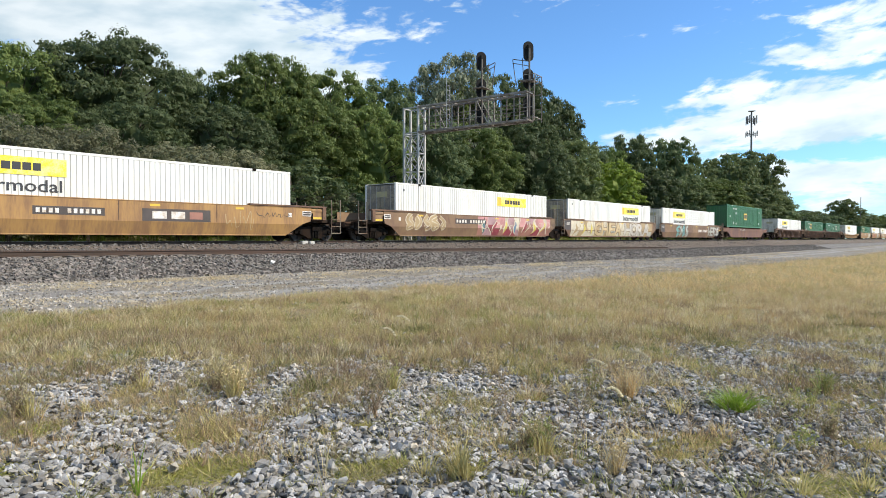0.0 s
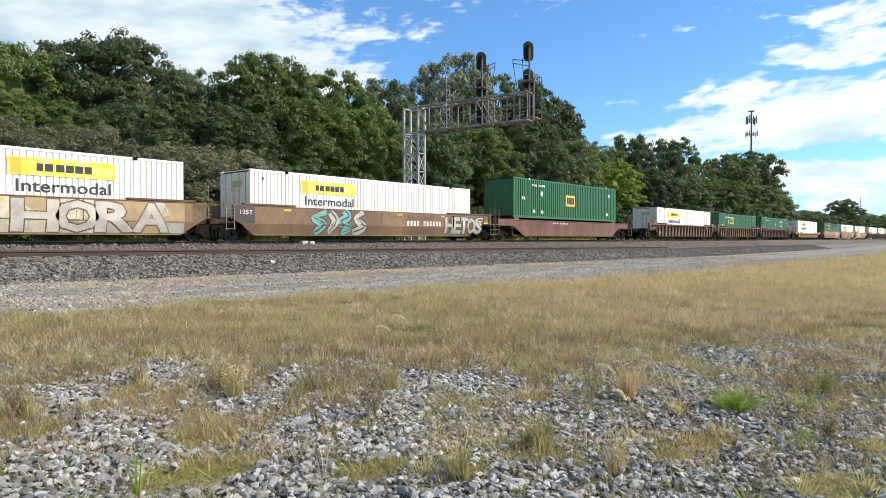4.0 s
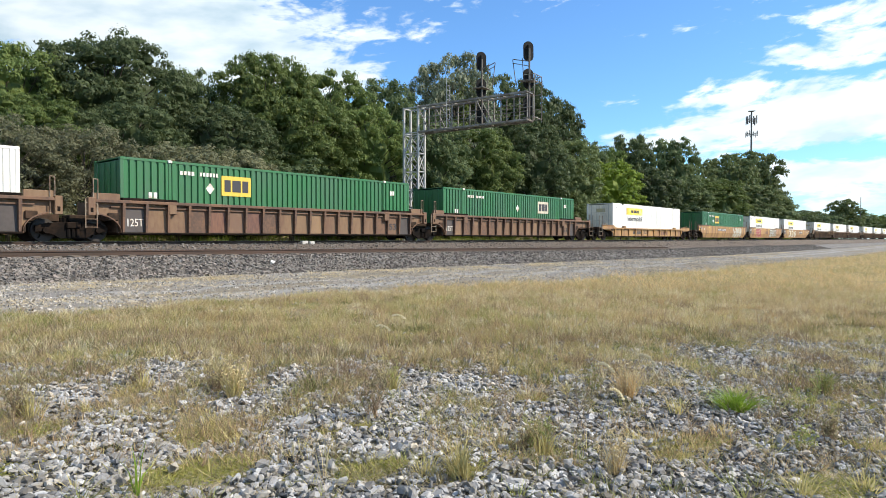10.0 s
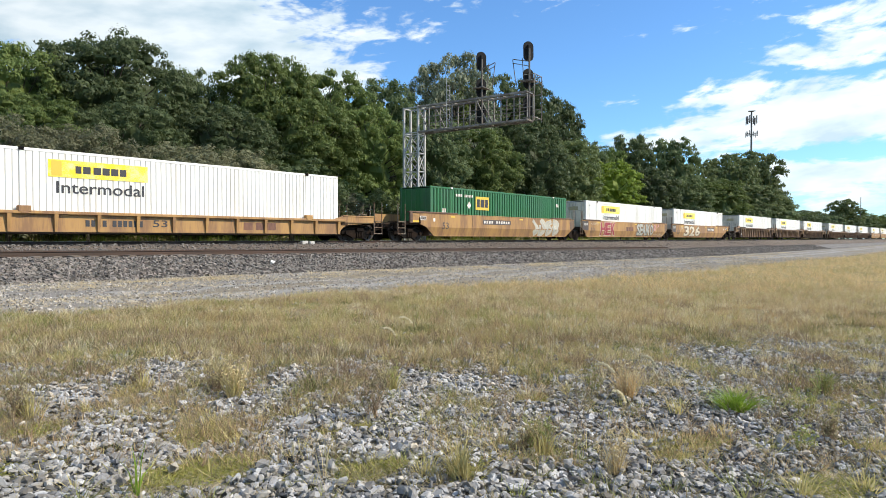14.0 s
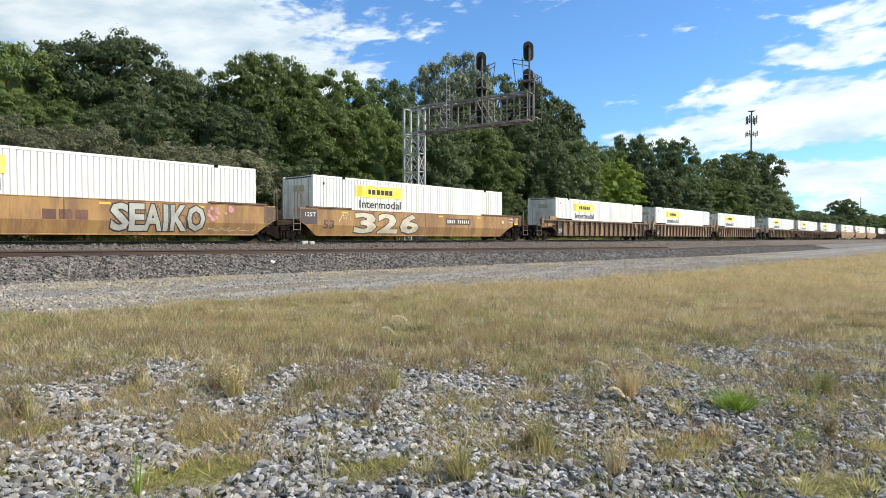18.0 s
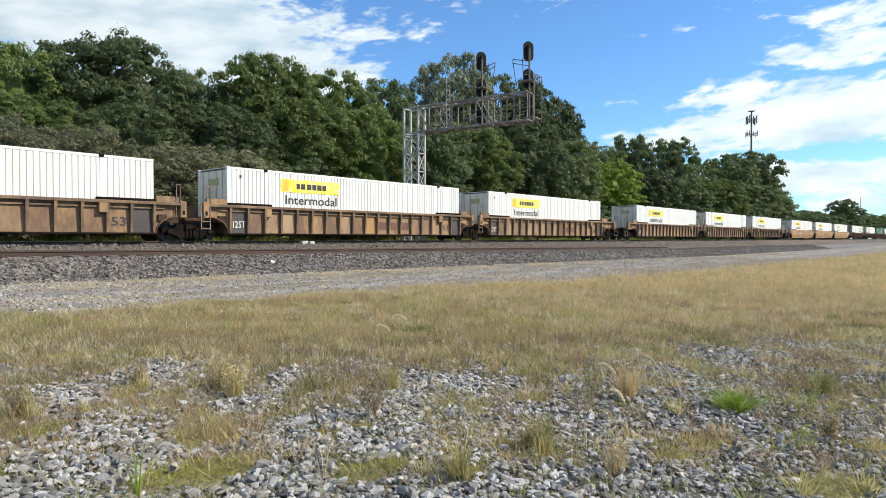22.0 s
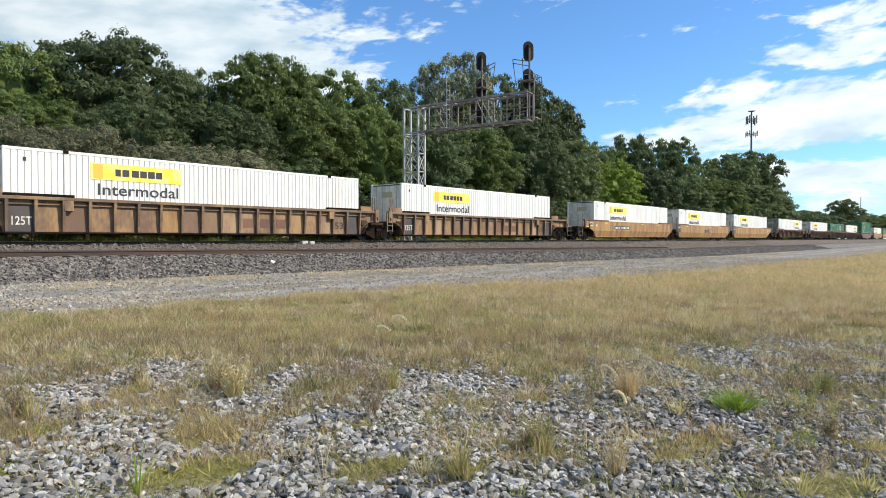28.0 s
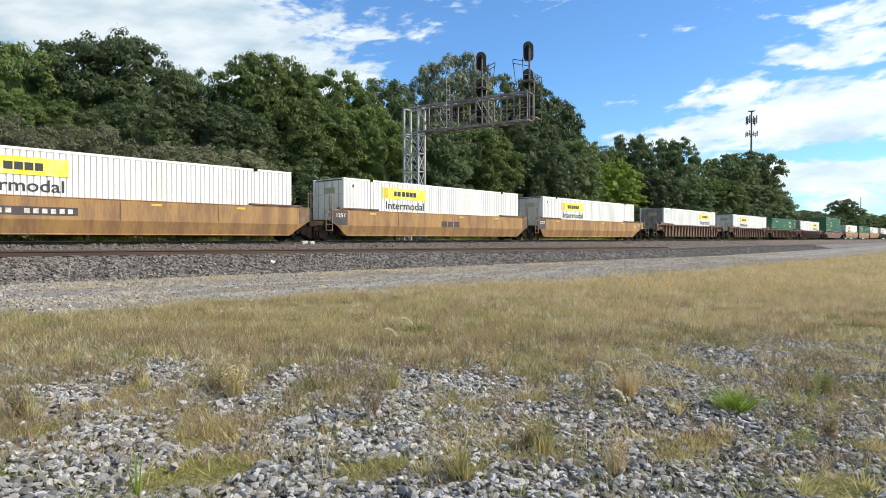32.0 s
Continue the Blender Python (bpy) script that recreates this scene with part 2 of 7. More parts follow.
MAT = {
    "white": surface("white_container_paint", (0.71, 0.70, 0.665), 0.5, 0, 0.03, 14, 0.7, (0.62, 0.59, 0.53), 0.12, (1.4, 1.4, 0.35), 0.05),
    "old_white": surface("aged_white_container_paint", (0.71, 0.70, 0.66), 0.55, 0, 0.05, 14, 0.9, (0.56, 0.52, 0.46), 0.08, (1.6, 1.6, 0.3), 0.06),
    "door_grey": surface("grey_door_panel", (0.36, 0.31, 0.22), 0.6, 0, 0.1, 12, 1.5, (0.18, 0.16, 0.14), 0.4),
    # white of the doors lightened and warmed in colour against their blue shade
    "door_white": surface("warmed_white_door_paint", (0.78, 0.73, 0.62), 0.55, 0, 0.06, 12, 1.2, (0.55, 0.51, 0.43), 0.3, (1, 1, 0.5), 0.05),
    "faded": surface("faded_brown_ochre_paint", (0.235, 0.142, 0.074), 0.72, 0, 0.14, 7, 0.6, (0.15, 0.085, 0.055), 0.42, (0.8, 1, 0.5), 0.1),
    "green": surface("green_container_paint", (0.021, 0.135, 0.040), 0.45, 0, 0.1, 12, 0.7, (0.035, 0.115, 0.052), 0.3, (1.2, 1.2, 0.4), 0.05),
    "yellow": surface("yellow_logo_film", (0.86, 0.62, 0.02), 0.5, 0, 0.06, 20, 3, (0.80, 0.70, 0.28), 0.25, bump=0.02),
    "gold": surface("faded_yellow_panel", (0.62, 0.42, 0.05), 0.55, 0, 0.08, 20, 3, bump=0.02),
    "label_faded": surface("faded_cream_label", (0.50, 0.44, 0.22), 0.6, 0, 0.1, 20, 3, (0.40, 0.36, 0.24), 0.4, bump=0),
    "rust_light": surface("light_rusty_paint", (0.36, 0.235, 0.135), 0.75, 0, 0.18, 8, 0.9, (0.20, 0.12, 0.07), 0.4, (1.2, 1, 0.5), 0.12),
    "black": surface("black_lettering", (0.03, 0.03, 0.035), 0.6, 0, 0.2, 20, 4, bump=0),
    "stencil": surface("white_stencil_paint", (0.72, 0.70, 0.66), 0.6, 0, 0.08, 20, 4, (0.45, 0.36, 0.28), 0.3, bump=0),
    "orange": surface("ochre_wagon_paint", (0.385, 0.215, 0.072), 0.68, 0, 0.14, 7, 0.8, (0.215, 0.115, 0.055), 0.34, (2.2, 1, 0.4), 0.1),
    "rust_orange": surface("rusty_ochre_wagon_paint", (0.345, 0.205, 0.090), 0.75, 0, 0.2, 8, 0.8, (0.15, 0.088, 0.055), 0.45, (1.2, 1, 0.45), 0.14),
    "brown": surface("brown_wagon_paint", (0.135, 0.072, 0.043), 0.75, 0, 0.16, 8, 0.7, (0.19, 0.115, 0.065), 0.3, (1.0, 1, 0.4), 0.14),
    "oxide": surface("oxide_red_wagon_paint", (0.105, 0.047, 0.036), 0.7, 0, 0.2, 8, 0.7, (0.18, 0.085, 0.05), 0.36, (1.6, 1, 0.5), 0.1),
    "dirt_brown": surface("dark_brown_steel", (0.085, 0.05, 0.036), 0.8, 0, 0.2, 9, 1.2, (0.16, 0.085, 0.05), 0.35),
    "frame_brown": surface("dull_brown_frame_paint", (0.25, 0.155, 0.082), 0.78, 0, 0.2, 9, 1.0, (0.11, 0.07, 0.048), 0.45),
    "dark": surface("black_greasy_steel", (0.007, 0.006, 0.0055), 0.9, 0.0, 0.3, 9, 2, (0.022, 0.014, 0.010), 0.3, shine=0.08),
    # near-black brown for the decks, arms and bulkheads at the wagon ends
    "near_black": surface("near_black_brown_steel", (0.030, 0.022, 0.017), 0.85, 0, 0.25, 9, 1.5, (0.075, 0.045, 0.03), 0.3, shine=0.1),
    "steel": surface("worn_wheel_steel", (0.030, 0.022, 0.018), 0.7, 0.1, 0.2, 10, 2, (0.03, 0.022, 0.016), 0.4),
    "rail": surface("rusty_rail_steel", (0.085, 0.05, 0.036), 0.7, 0.4, 0.2, 10, 1.4, (0.06, 0.04, 0.03), 0.4, (0.3, 1, 1)),
    "rail_head": surface("polished_rail_head", (0.36, 0.34, 0.33), 0.3, 0.9, 0.1, 10, 1.4),
    "tie": surface("weathered_timber_tie", (0.095, 0.07, 0.052), 0.9, 0, 0.3, 14, 2, (0.17, 0.14, 0.115), 0.4, (0.6, 3, 3), 0.4, 0.25),
    "worn_rail": surface("worn_grab_iron_paint", (0.26, 0.22, 0.165), 0.7, 0.2, 0.2, 12, 2, (0.14, 0.08, 0.05), 0.4),
    "galv": surface("galvanised_steel", (0.44, 0.425, 0.39), 0.55, 0.2, 0.14, 10, 1.3, (0.33, 0.33, 0.32), 0.35, bump=0.05),
    "pole_steel": surface("dark_weathered_pole_steel", (0.10, 0.092, 0.085), 0.7, 0.1, 0.2, 10, 1.3, (0.17, 0.14, 0.11), 0.3, bump=0.05),
    # arm darker than the mast: shade put into its colour, with brown weathering
    "arm_steel": surface("weathered_shaded_arm_steel", (0.29, 0.27, 0.235), 0.65, 0.1, 0.18, 10, 1.3, (0.15, 0.12, 0.10), 0.4, bump=0.05),
    "signal": surface("matt_black_signal_paint", (0.006, 0.006, 0.007), 0.97, 0, 0.25, 12, 2, bump=0.03),
    "ballast": surface("grey_ballast_stone", (0.136, 0.124, 0.110), 0.9, 0, 0.25, 30, 4, (0.15, 0.125, 0.11), 0.3, bump=0.4, each=0.65),
    "gravel": surface("blue_grey_crushed_stone", (0.288, 0.290, 0.292), 0.85, 0, 0.24, 40, 9, (0.20, 0.18, 0.15), 0.30, bump=0.3, each=0.66),
    "bark": surface("grey_brown_bark", (0.06, 0.048, 0.036), 0.95, 0, 0.3, 6, 1.5, bump=0.5),
    "concrete": surface("pale_concrete", (0.5, 0.48, 0.44), 0.9, 0, 0.12, 14, 3, (0.3, 0.28, 0.25), 0.3, bump=0.3),
    "tower": surface("tower_steel", (0.12, 0.12, 0.12), 0.6, 0.3, 0.12, 4, 0.5),
    "leaf": foliage("broad_leaf_green", (0.104, 0.148, 0.040), (0.152, 0.198, 0.060), 0.5),
    "leaf_dark": foliage("dark_leaf_green", (0.078, 0.112, 0.044), (0.118, 0.154, 0.066), 0.48),
    "leaf_olive": foliage("pale_olive_leaf", (0.098, 0.134, 0.050), (0.150, 0.186, 0.074), 0.48),
    "leaf_light": foliage("yellow_green_leaf", (0.13, 0.19, 0.026), (0.20, 0.265, 0.042), 0.5),
    "leaf_silver": foliage("silvery_leaf", (0.105, 0.135, 0.070), (0.255, 0.275, 0.19), 0.35),
    "leaf_brush": foliage("olive_brush_leaf", (0.150, 0.158, 0.086), (0.215, 0.215, 0.128), 0.5),
    "grass_dry": foliage("dry_tan_grass", (0.50, 0.395, 0.22), (0.68, 0.56, 0.34), 0.45),
    "grass_olive": foliage("olive_grass", (0.36, 0.315, 0.13), (0.54, 0.46, 0.21), 0.45),
    "grass_green": foliage("green_grass", (0.21, 0.24, 0.07), (0.36, 0.37, 0.13), 0.45),
    "grass_fresh": foliage("fresh_green_grass", (0.17, 0.29, 0.03), (0.30, 0.42, 0.06), 0.45),
    "weed_dull": foliage("dull_weed_leaf", (0.27, 0.22, 0.12), (0.40, 0.34, 0.18), 0.4),
    "grass_rusty": foliage("rusty_seeding_grass", (0.42, 0.29, 0.15), (0.60, 0.45, 0.25), 0.45),
    "straw": foliage("bleached_straw", (0.62, 0.54, 0.34), (0.80, 0.70, 0.46), 0.45),
    "clump_green": foliage("dark_olive_clump", (0.12, 0.14, 0.045), (0.22, 0.235, 0.075), 0.4),
    "clump_brown": foliage("brown_withered_clump", (0.20, 0.14, 0.085), (0.34, 0.25, 0.16), 0.35),
    "moss": foliage("yellow_green_moss", (0.25, 0.26, 0.06), (0.40, 0.37, 0.10), 0.3),
    "twig": foliage("reddish_weed_stem", (0.24, 0.16, 0.10), (0.34, 0.25, 0.16), 0.15),
    "plume": foliage("pale_seed_plume", (0.58, 0.52, 0.36), (0.70, 0.64, 0.46), 0.5),
}
for key, rgb in (("rose", (0.33, 0.15, 0.11)), ("pink", (0.55, 0.26, 0.25)), ("maroon", (0.28, 0.045, 0.06)), ("cream", (0.60, 0.53, 0.40)), ("tan", (0.42, 0.30, 0.16)), ("teal", (0.18, 0.40, 0.38)),
                 ("silver", (0.43, 0.42, 0.36)), ("ink", (0.03, 0.03, 0.035)), ("blue", (0.14, 0.22, 0.32)), ("red", (0.33, 0.045, 0.06)), ("mauve", (0.40, 0.24, 0.25)), ("umber", (0.16, 0.10, 0.065)), ("pearl", (0.54, 0.49, 0.43)), ("buff", (0.56, 0.42, 0.24)), ("teal_dark", (0.06, 0.14, 0.15)), ("lemon", (0.62, 0.50, 0.10)), ("patch", (0.07, 0.055, 0.05))):
    MAT["spray_" + key] = surface("spray_paint_" + key, rgb, 0.6, 0, 0.12, 9, 1.5, tuple(c * 0.7 for c in rgb), 0.3, bump=0)


# ---------------------------------------------------------------- mesh building
class Solid:
    """Collects the faces of one part."""

    def __init__(self):
        self.v, self.f, self.m = [], [], []

    def add(self, pts, faces, slot=0):
        n = len(self.v)
        self.v += [tuple(p) for p in pts]
        self.f += [tuple(n + i for i in fc) for fc in faces]
        self.m += [slot] * len(faces)
        return self

    def box(self, x0, x1, y0, y1, z0, z1, c=0.0, slot=0):
        if c <= 0:
            p = [(x, y, z) for z in (z0, z1) for y in (y0, y1) for x in (x0, x1)]
            return self.add(p, ((0, 2, 3, 1), (4, 5, 7, 6), (0, 1, 5, 4), (2, 6, 7, 3), (0, 4, 6, 2), (1, 3, 7, 5)), slot)
        X, Y, Z = (x0, x1), (y0, y1), (z0, z1)
        p, idx = [], {}
        for i in (0, 1):
            for j in (0, 1):
                for k in (0, 1):
                    sx, sy, sz = (c, -c)[i], (c, -c)[j], (c, -c)[k]
                    for a, q in enumerate(((X[i], Y[j] + sy, Z[k] + sz), (X[i] + sx, Y[j], Z[k] + sz), (X[i] + sx, Y[j] + sy, Z[k]))):
                        idx[i, j, k, a] = len(p)
                        p.append(q)
        g = lambda *q: [idx[t] for t in q]
        fc = [g((i, 0, 0, 0), (i, 1, 0, 0), (i, 1, 1, 0), (i, 0, 1, 0)) for i in (0, 1)]
        fc += [g((0, j, 0, 1), (1, j, 0, 1), (1, j, 1, 1), (0, j, 1, 1)) for j in (0, 1)]
        fc += [g((0, 0, k, 2), (1, 0, k, 2), (1, 1, k, 2), (0, 1, k, 2)) for k in (0, 1)]
        fc += [g((i, j, 0, 0), (i, j, 1, 0), (i, j, 1, 1), (i, j, 0, 1)) for i in (0, 1) for j in (0, 1)]
        fc += [g((i, 0, k, 0), (i, 1, k, 0), (i, 1, k, 2), (i, 0, k, 2)) for i in (0, 1) for k in (0, 1)]
        fc += [g((0, j, k, 1), (1, j, k, 1), (1, j, k, 2), (0, j, k, 2)) for j in (0, 1) for k in (0, 1)]
        fc += [g((i, j, k, 0), (i, j, k, 1), (i, j, k, 2)) for i in (0, 1) for j in (0, 1) for k in (0, 1)]
        return self.add(p, fc, slot)

    def prism(self, poly, y0, y1, slot=0):
        """A plate with the outline poly in x, z between y0 and y1."""
        n = len(poly)
        p = [(x, y0, z) for x, z in poly] + [(x, y1, z) for x, z in poly]
        fc = [tuple(range(n)), tuple(range(2 * n - 1, n - 1, -1))] + [(i, n + i, n + (i + 1) % n, (i + 1) % n) for i in range(n)]
        return self.add(p, fc, slot)

    def sweep(self, section, path, slot=0):
        """A profile in y, z carried along points of path."""
        n = len(section)
        p = [(x, y + dy, z + dz) for x, y, z in path for dy, dz in section]
        fc = [(k * n + i, k * n + (i + 1) % n, (k + 1) * n + (i + 1) % n, (k + 1) * n + i) for k in range(len(path) - 1) for i in range(n)]
        fc += [tuple(range(n)), tuple((len(path) - 1) * n + i for i in reversed(range(n)))]
        return self.add(p, fc, slot)

    def tube(self, a, b, r0, r1=None, n=8, slot=0):
        a, b = Vector(a), Vector(b)
        r1 = r0 if r1 is None else r1
        q = (b - a).to_track_quat("Z", "Y")
        p = [c + q @ Vector((r * math.cos(t), r * math.sin(t), 0)) for c, r in ((a, r0), (b, r1)) for t in (2 * math.pi * i / n for i in range(n))]
        fc = [(i, (i + 1) % n, n + (i + 1) % n, n + i) for i in range(n)] + [tuple(reversed(range(n))), tuple(range(n, 2 * n))]
        return self.add(p, fc, slot)

    def beam(self, a, b, w, h=None, slot=0):
        a, b = Vector(a), Vector(b)
        h = h or w
        q = (b - a).to_track_quat("Z", "Y")
        p = [c + q @ Vector((sx * w / 2, sy * h / 2, 0)) for c in (a, b) for sx, sy in ((-1, -1), (1, -1), (1, 1), (-1, 1))]
        return self.add(p, ((3, 2, 1, 0), (4, 5, 6, 7), (0, 1, 5, 4), (1, 2, 6, 5), (2, 3, 7, 6), (3, 0, 4, 7)), slot)

    def mesh(self, name, mats, smooth=False):
        me = bpy.data.meshes.new(name)
        me.from_pydata(self.v, [], self.f)
        for mt in mats if isinstance(mats, (list, tuple)) else [mats]:
            me.materials.append(mt)
        me.polygons.foreach_set("material_index", self.m)
        if smooth:
            me.polygons.foreach_set("use_smooth", [True] * len(me.polygons))
        me.update()
        bm = bmesh.new()
        bm.from_mesh(me)
        bmesh.ops.recalc_face_normals(bm, faces=bm.faces)
        bm.to_mesh(me)
        bm.free()
        return me


def part(name, shape, material, parent, label="", at=None):
    """ONE mesh object under a thing or part. shape: a Solid, or a mesh that is shared."""
    me = shape if isinstance(shape, bpy.types.Mesh) else shape.mesh(name, material)
    ob = new(name, me)
    ob.parent = parent
    if at is not None:
        ob.matrix_basis = at
    return tagged(ob, label) if label else ob


def thing(name, label, category, at=None, group="", kind="", mesh=None):
    ob = new(name, mesh)
    if at is not None:
        ob.matrix_basis = at
    return tagged(ob, label, category, group, kind)


def big_mesh(name, verts, faces, material, slots=None):
    """A mesh from number arrays; faces all with the same number of corners."""
    me = bpy.data.meshes.new(name)
    n, k = faces.shape
    me.vertices.add(len(verts))
    me.vertices.foreach_set("co", np.asarray(verts, np.float32).ravel())
    me.loops.add(n * k)
    me.loops.foreach_set("vertex_index", faces.astype(np.int32).ravel())
    me.polygons.add(n)
    me.polygons.foreach_set("loop_start", np.arange(0, n * k, k, dtype=np.int32))
    me.polygons.foreach_set("loop_total", np.full(n, k, np.int32))
    for mt in material if isinstance(material, (list, tuple)) else [material]:
        me.materials.append(mt)
    if slots is not None:
        me.polygons.foreach_set("material_index", slots.astype(np.int32))
    me.polygons.foreach_set("use_smooth", [False] * n)
    me.update(calc_edges=True)
    me.validate()
    return me


# ---------------------------------------------------------------- ground
def near_rail(x):
    """Height of the near track's rail heads: it falls gently towards the far end."""
    return 0.735 - 0.0072 * (np.clip(x, -10, 58) - 5)


def hush(x, y):
    """Small swells of the open ground."""
    return 0.035 * np.sin(0.9 * x + 0.4 * y) * np.sin(0.7 * y - 0.3 * x + 1.0) + 0.02 * np.sin(2.3 * x - 1.7 * y)


def ground_z(x, y):
    x, y = np.asarray(x, float), np.asarray(y, float)
    g0 = -0.0072 * np.clip(x, -10, 60) + hush(x, y) * np.clip((19 - y) / 4, 0, 1)
    nb, mb = near_rail(x) - 0.25, RAIL - 0.13
    steps = [18.7, 20.9, 24.1, 25.2, 28.7, 30.2, 32.0, 36.0]
    lev = [g0, nb, nb + 0.02, mb + 0 * x, mb + 0 * x, 0.25 + 0 * x, 0.35 + 0 * x, 0.35 + 1.15 * np.clip((260 - x) / 40, 0, 1)]
    z = g0.copy()
    for a, b, p, q in zip(steps[:-1], steps[1:], lev[:-1], lev[1:]):
        t = np.clip((y - a) / (b - a), 0, 1)
        z = np.where(y > a, p + (q - p) * t, z)
    return z


def turf_edge(x):
    """Where the grass ends and the lane begins."""
    t = np.clip((x - 8) / 14, 0, 1)
    return 10.6 - 2.0 * t * t * (3 - 2 * t) + 0.6 * np.clip((x - 25) / 20, 0, 1)


def patchy(x, y, k, seed):
    """Smooth noise from 0 to 1 for bare and covered patches."""
    v = np.zeros_like(x)
    for i in range(5):
        a = seed * 1.7 + i * 2.1
        v += np.sin(k * (1.0 + 0.6 * i) * (x * math.cos(a) + y * math.sin(a)) + 3.1 * i + seed) * np.sin(k * (0.8 + 0.5 * i) * (y * math.cos(a * 1.3) - x * math.sin(a)) + seed * 2.0 + i)
    return np.clip(0.5 + v / 3.2, 0, 1)


# stony places on the near ground: distance ahead, to the side, and their reach both ways
STONY = ((3.00, -1.74, 0.36, 0.58), (4.27, -2.56, 0.37, 0.26), (5.09, -2.28, 0.52, 0.36), (3.53, -1.84, 0.25, 0.34), (4.78, -1.27, 0.73, 0.21), (3.64, -0.72, 0.48, 0.29), (3.70, -0.33, 0.65, 0.32),
         (2.92, -0.69, 0.24, 0.23), (4.67, -0.22, 0.86, 0.28), (5.06, 0.34, 0.62, 0.40), (4.00, 0.91, 0.45, 0.32), (4.27, 0.67, 0.44, 0.23), (5.05, 1.95, 0.81, 0.20), (4.00, 1.69, 0.39, 0.43),
         (6.15, 2.73, 0.91, 0.32), (6.94, 3.88, 0.97, 0.55), (3.27, 1.56, 0.35, 0.35), (3.49, 2.20, 0.49, 0.24), (3.45, 0.90, 0.38, 0.27), (6.66, 4.43, 0.89, 0.23))


# moss mats: place and radius
MOSS = ((1.49, 2.86, 0.23), (1.36, 2.89, 0.16), (1.63, 2.81, 0.16), (1.82, 3.32, 0.14), (1.96, 2.16, 0.13), (2.11, 2.16, 0.09), (2.28, 2.87, 0.09), (1.80, 3.50, 0.10), (3.94, 2.55, 0.13),
        (3.63, 1.19, 0.14), (3.30, 1.26, 0.09), (1.19, 4.13, 0.16), (4.00, 0.47, 0.10), (2.26, 1.83, 0.10), (3.25, 0.51, 0.15), (2.48, 2.78, 0.07))


def mossy(x, y):
    """1 in the middle of a moss mat, 0 off it."""
    w = np.zeros_like(x)
    for a, b, q in MOSS:
        w = np.maximum(w, np.exp(-(((x - a) / (1.1 * q)) ** 2 + ((y - b) / (0.9 * q)) ** 2) ** 2))
    return w


def stony(x, y):
    """How much crushed stone covers the near ground, 0 to 1."""
    d, u = 0.7557 * x + 0.6548 * y, 0.6548 * x - 0.7557 * y
    w = np.zeros_like(x)
    for a, b, p, q in STONY:
        w = np.maximum(w, np.exp(-(((d - a) / (p * 1.15)) ** 2 + ((u - b) / (q * 1.2)) ** 2) ** 1.5))
    w = np.maximum(w, 0.62 * np.clip((3.3 - d) / 0.6, 0, 1))
    w = np.maximum(w, (0.30 + 0.24 * np.clip(u + 1.2, 0, 1.2)) * np.clip((6.2 - d) / 1.2, 0, 1))
    w = np.maximum(w, 0.58 * np.clip((8.0 - d) / 1.0, 0, 1) * np.clip((u / np.maximum(d, 0.5) - 0.30) / 0.15, 0, 1))
    w = w - 1.2 * mossy(x, y)
    return np.clip(0.95 * w + 0.45 * (patchy(x, y, 5.2, 8) - 0.5) + 0.45 * (patchy(x, y, 13.0, 31) - 0.5) + 0.10, 0, 1) * np.clip((9.0 - d) / 2.6, 0, 1)



def ground():
    def line(parts):
        out = [np.arange(a, b, s) for a, b, s in parts]
        return np.unique(np.round(np.concatenate(out), 4))
    xs = line(((-3000, -200, 400), (-200, -20, 20), (-20, 2, 1), (2, 30, 0.3), (0, 8, 0.12), (30, 70, 0.8), (70, 200, 5), (200, 600, 40), (600, 4001, 400)))
    ys = line(((-3000, -200, 400), (-200, -20, 30), (-20, -2, 1), (-2, 19, 0.3), (-2, 7, 0.12), (18.7, 37.2, 0.4), (38, 60, 2), (60, 200, 20), (200, 4001, 400)))
    X, Y = np.meshgrid(xs, ys, indexing="ij")
    Z = ground_z(X, Y)
    v = np.stack([X, Y, Z], -1).reshape(-1, 3)
    nx, ny = len(xs), len(ys)
    a = (np.arange(nx - 1)[:, None] * ny + np.arange(ny - 1)[None]).ravel()
    f = np.stack([a, a + ny, a + ny + 1, a + 1], 1)
    me = big_mesh("ground", v, f, ground_material())
    me.polygons.foreach_set("use_smooth", [True] * len(me.polygons))
    xf, yf = v[:, 0], v[:, 1]
    s = 0.7557 * xf + 0.6548 * yf
    sm = lambda q: np.clip(q, 0, 1)
    zones = {
        # also where the ground takes the dark colour of shaded gaps
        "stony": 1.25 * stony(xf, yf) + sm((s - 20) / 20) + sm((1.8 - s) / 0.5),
        "stone_bed": sm((yf - 18.2) / 1.2) * sm((31.0 - yf) / 1.0),
        "lane": sm((yf - turf_edge(xf) + 0.2) / 0.9) * sm((19.0 - yf) / 1.0),
        "wheel_track": np.exp(-((yf - 11.9 - 0.02 * xf) / 0.45) ** 2) + 0.8 * np.exp(-((yf - 13.7 - 0.02 * xf) / 0.4) ** 2),
        "track_bed": sm((yf - 21.3) / 0.3) * sm((28.9 - yf) / 0.3),
        "turf": 0.22 * np.exp(-((yf - 18.0) / 0.5) ** 2) + sm((s - 5.5) / 3.0) * sm((turf_edge(xf) + 0.3 - yf) / 0.8) + sm((yf - 31) / 2) + sm((s - 90) / 60),
    }
    for key, val in zones.items():
        me.attributes.new(key, "FLOAT", "POINT").data.foreach_set("value", np.clip(val, 0, 1).astype(np.float32))
    return tagged(new("ground", me), "open ground of crushed grey stone, dry soil and thin grass beside the tracks", "ground", kind="structure")


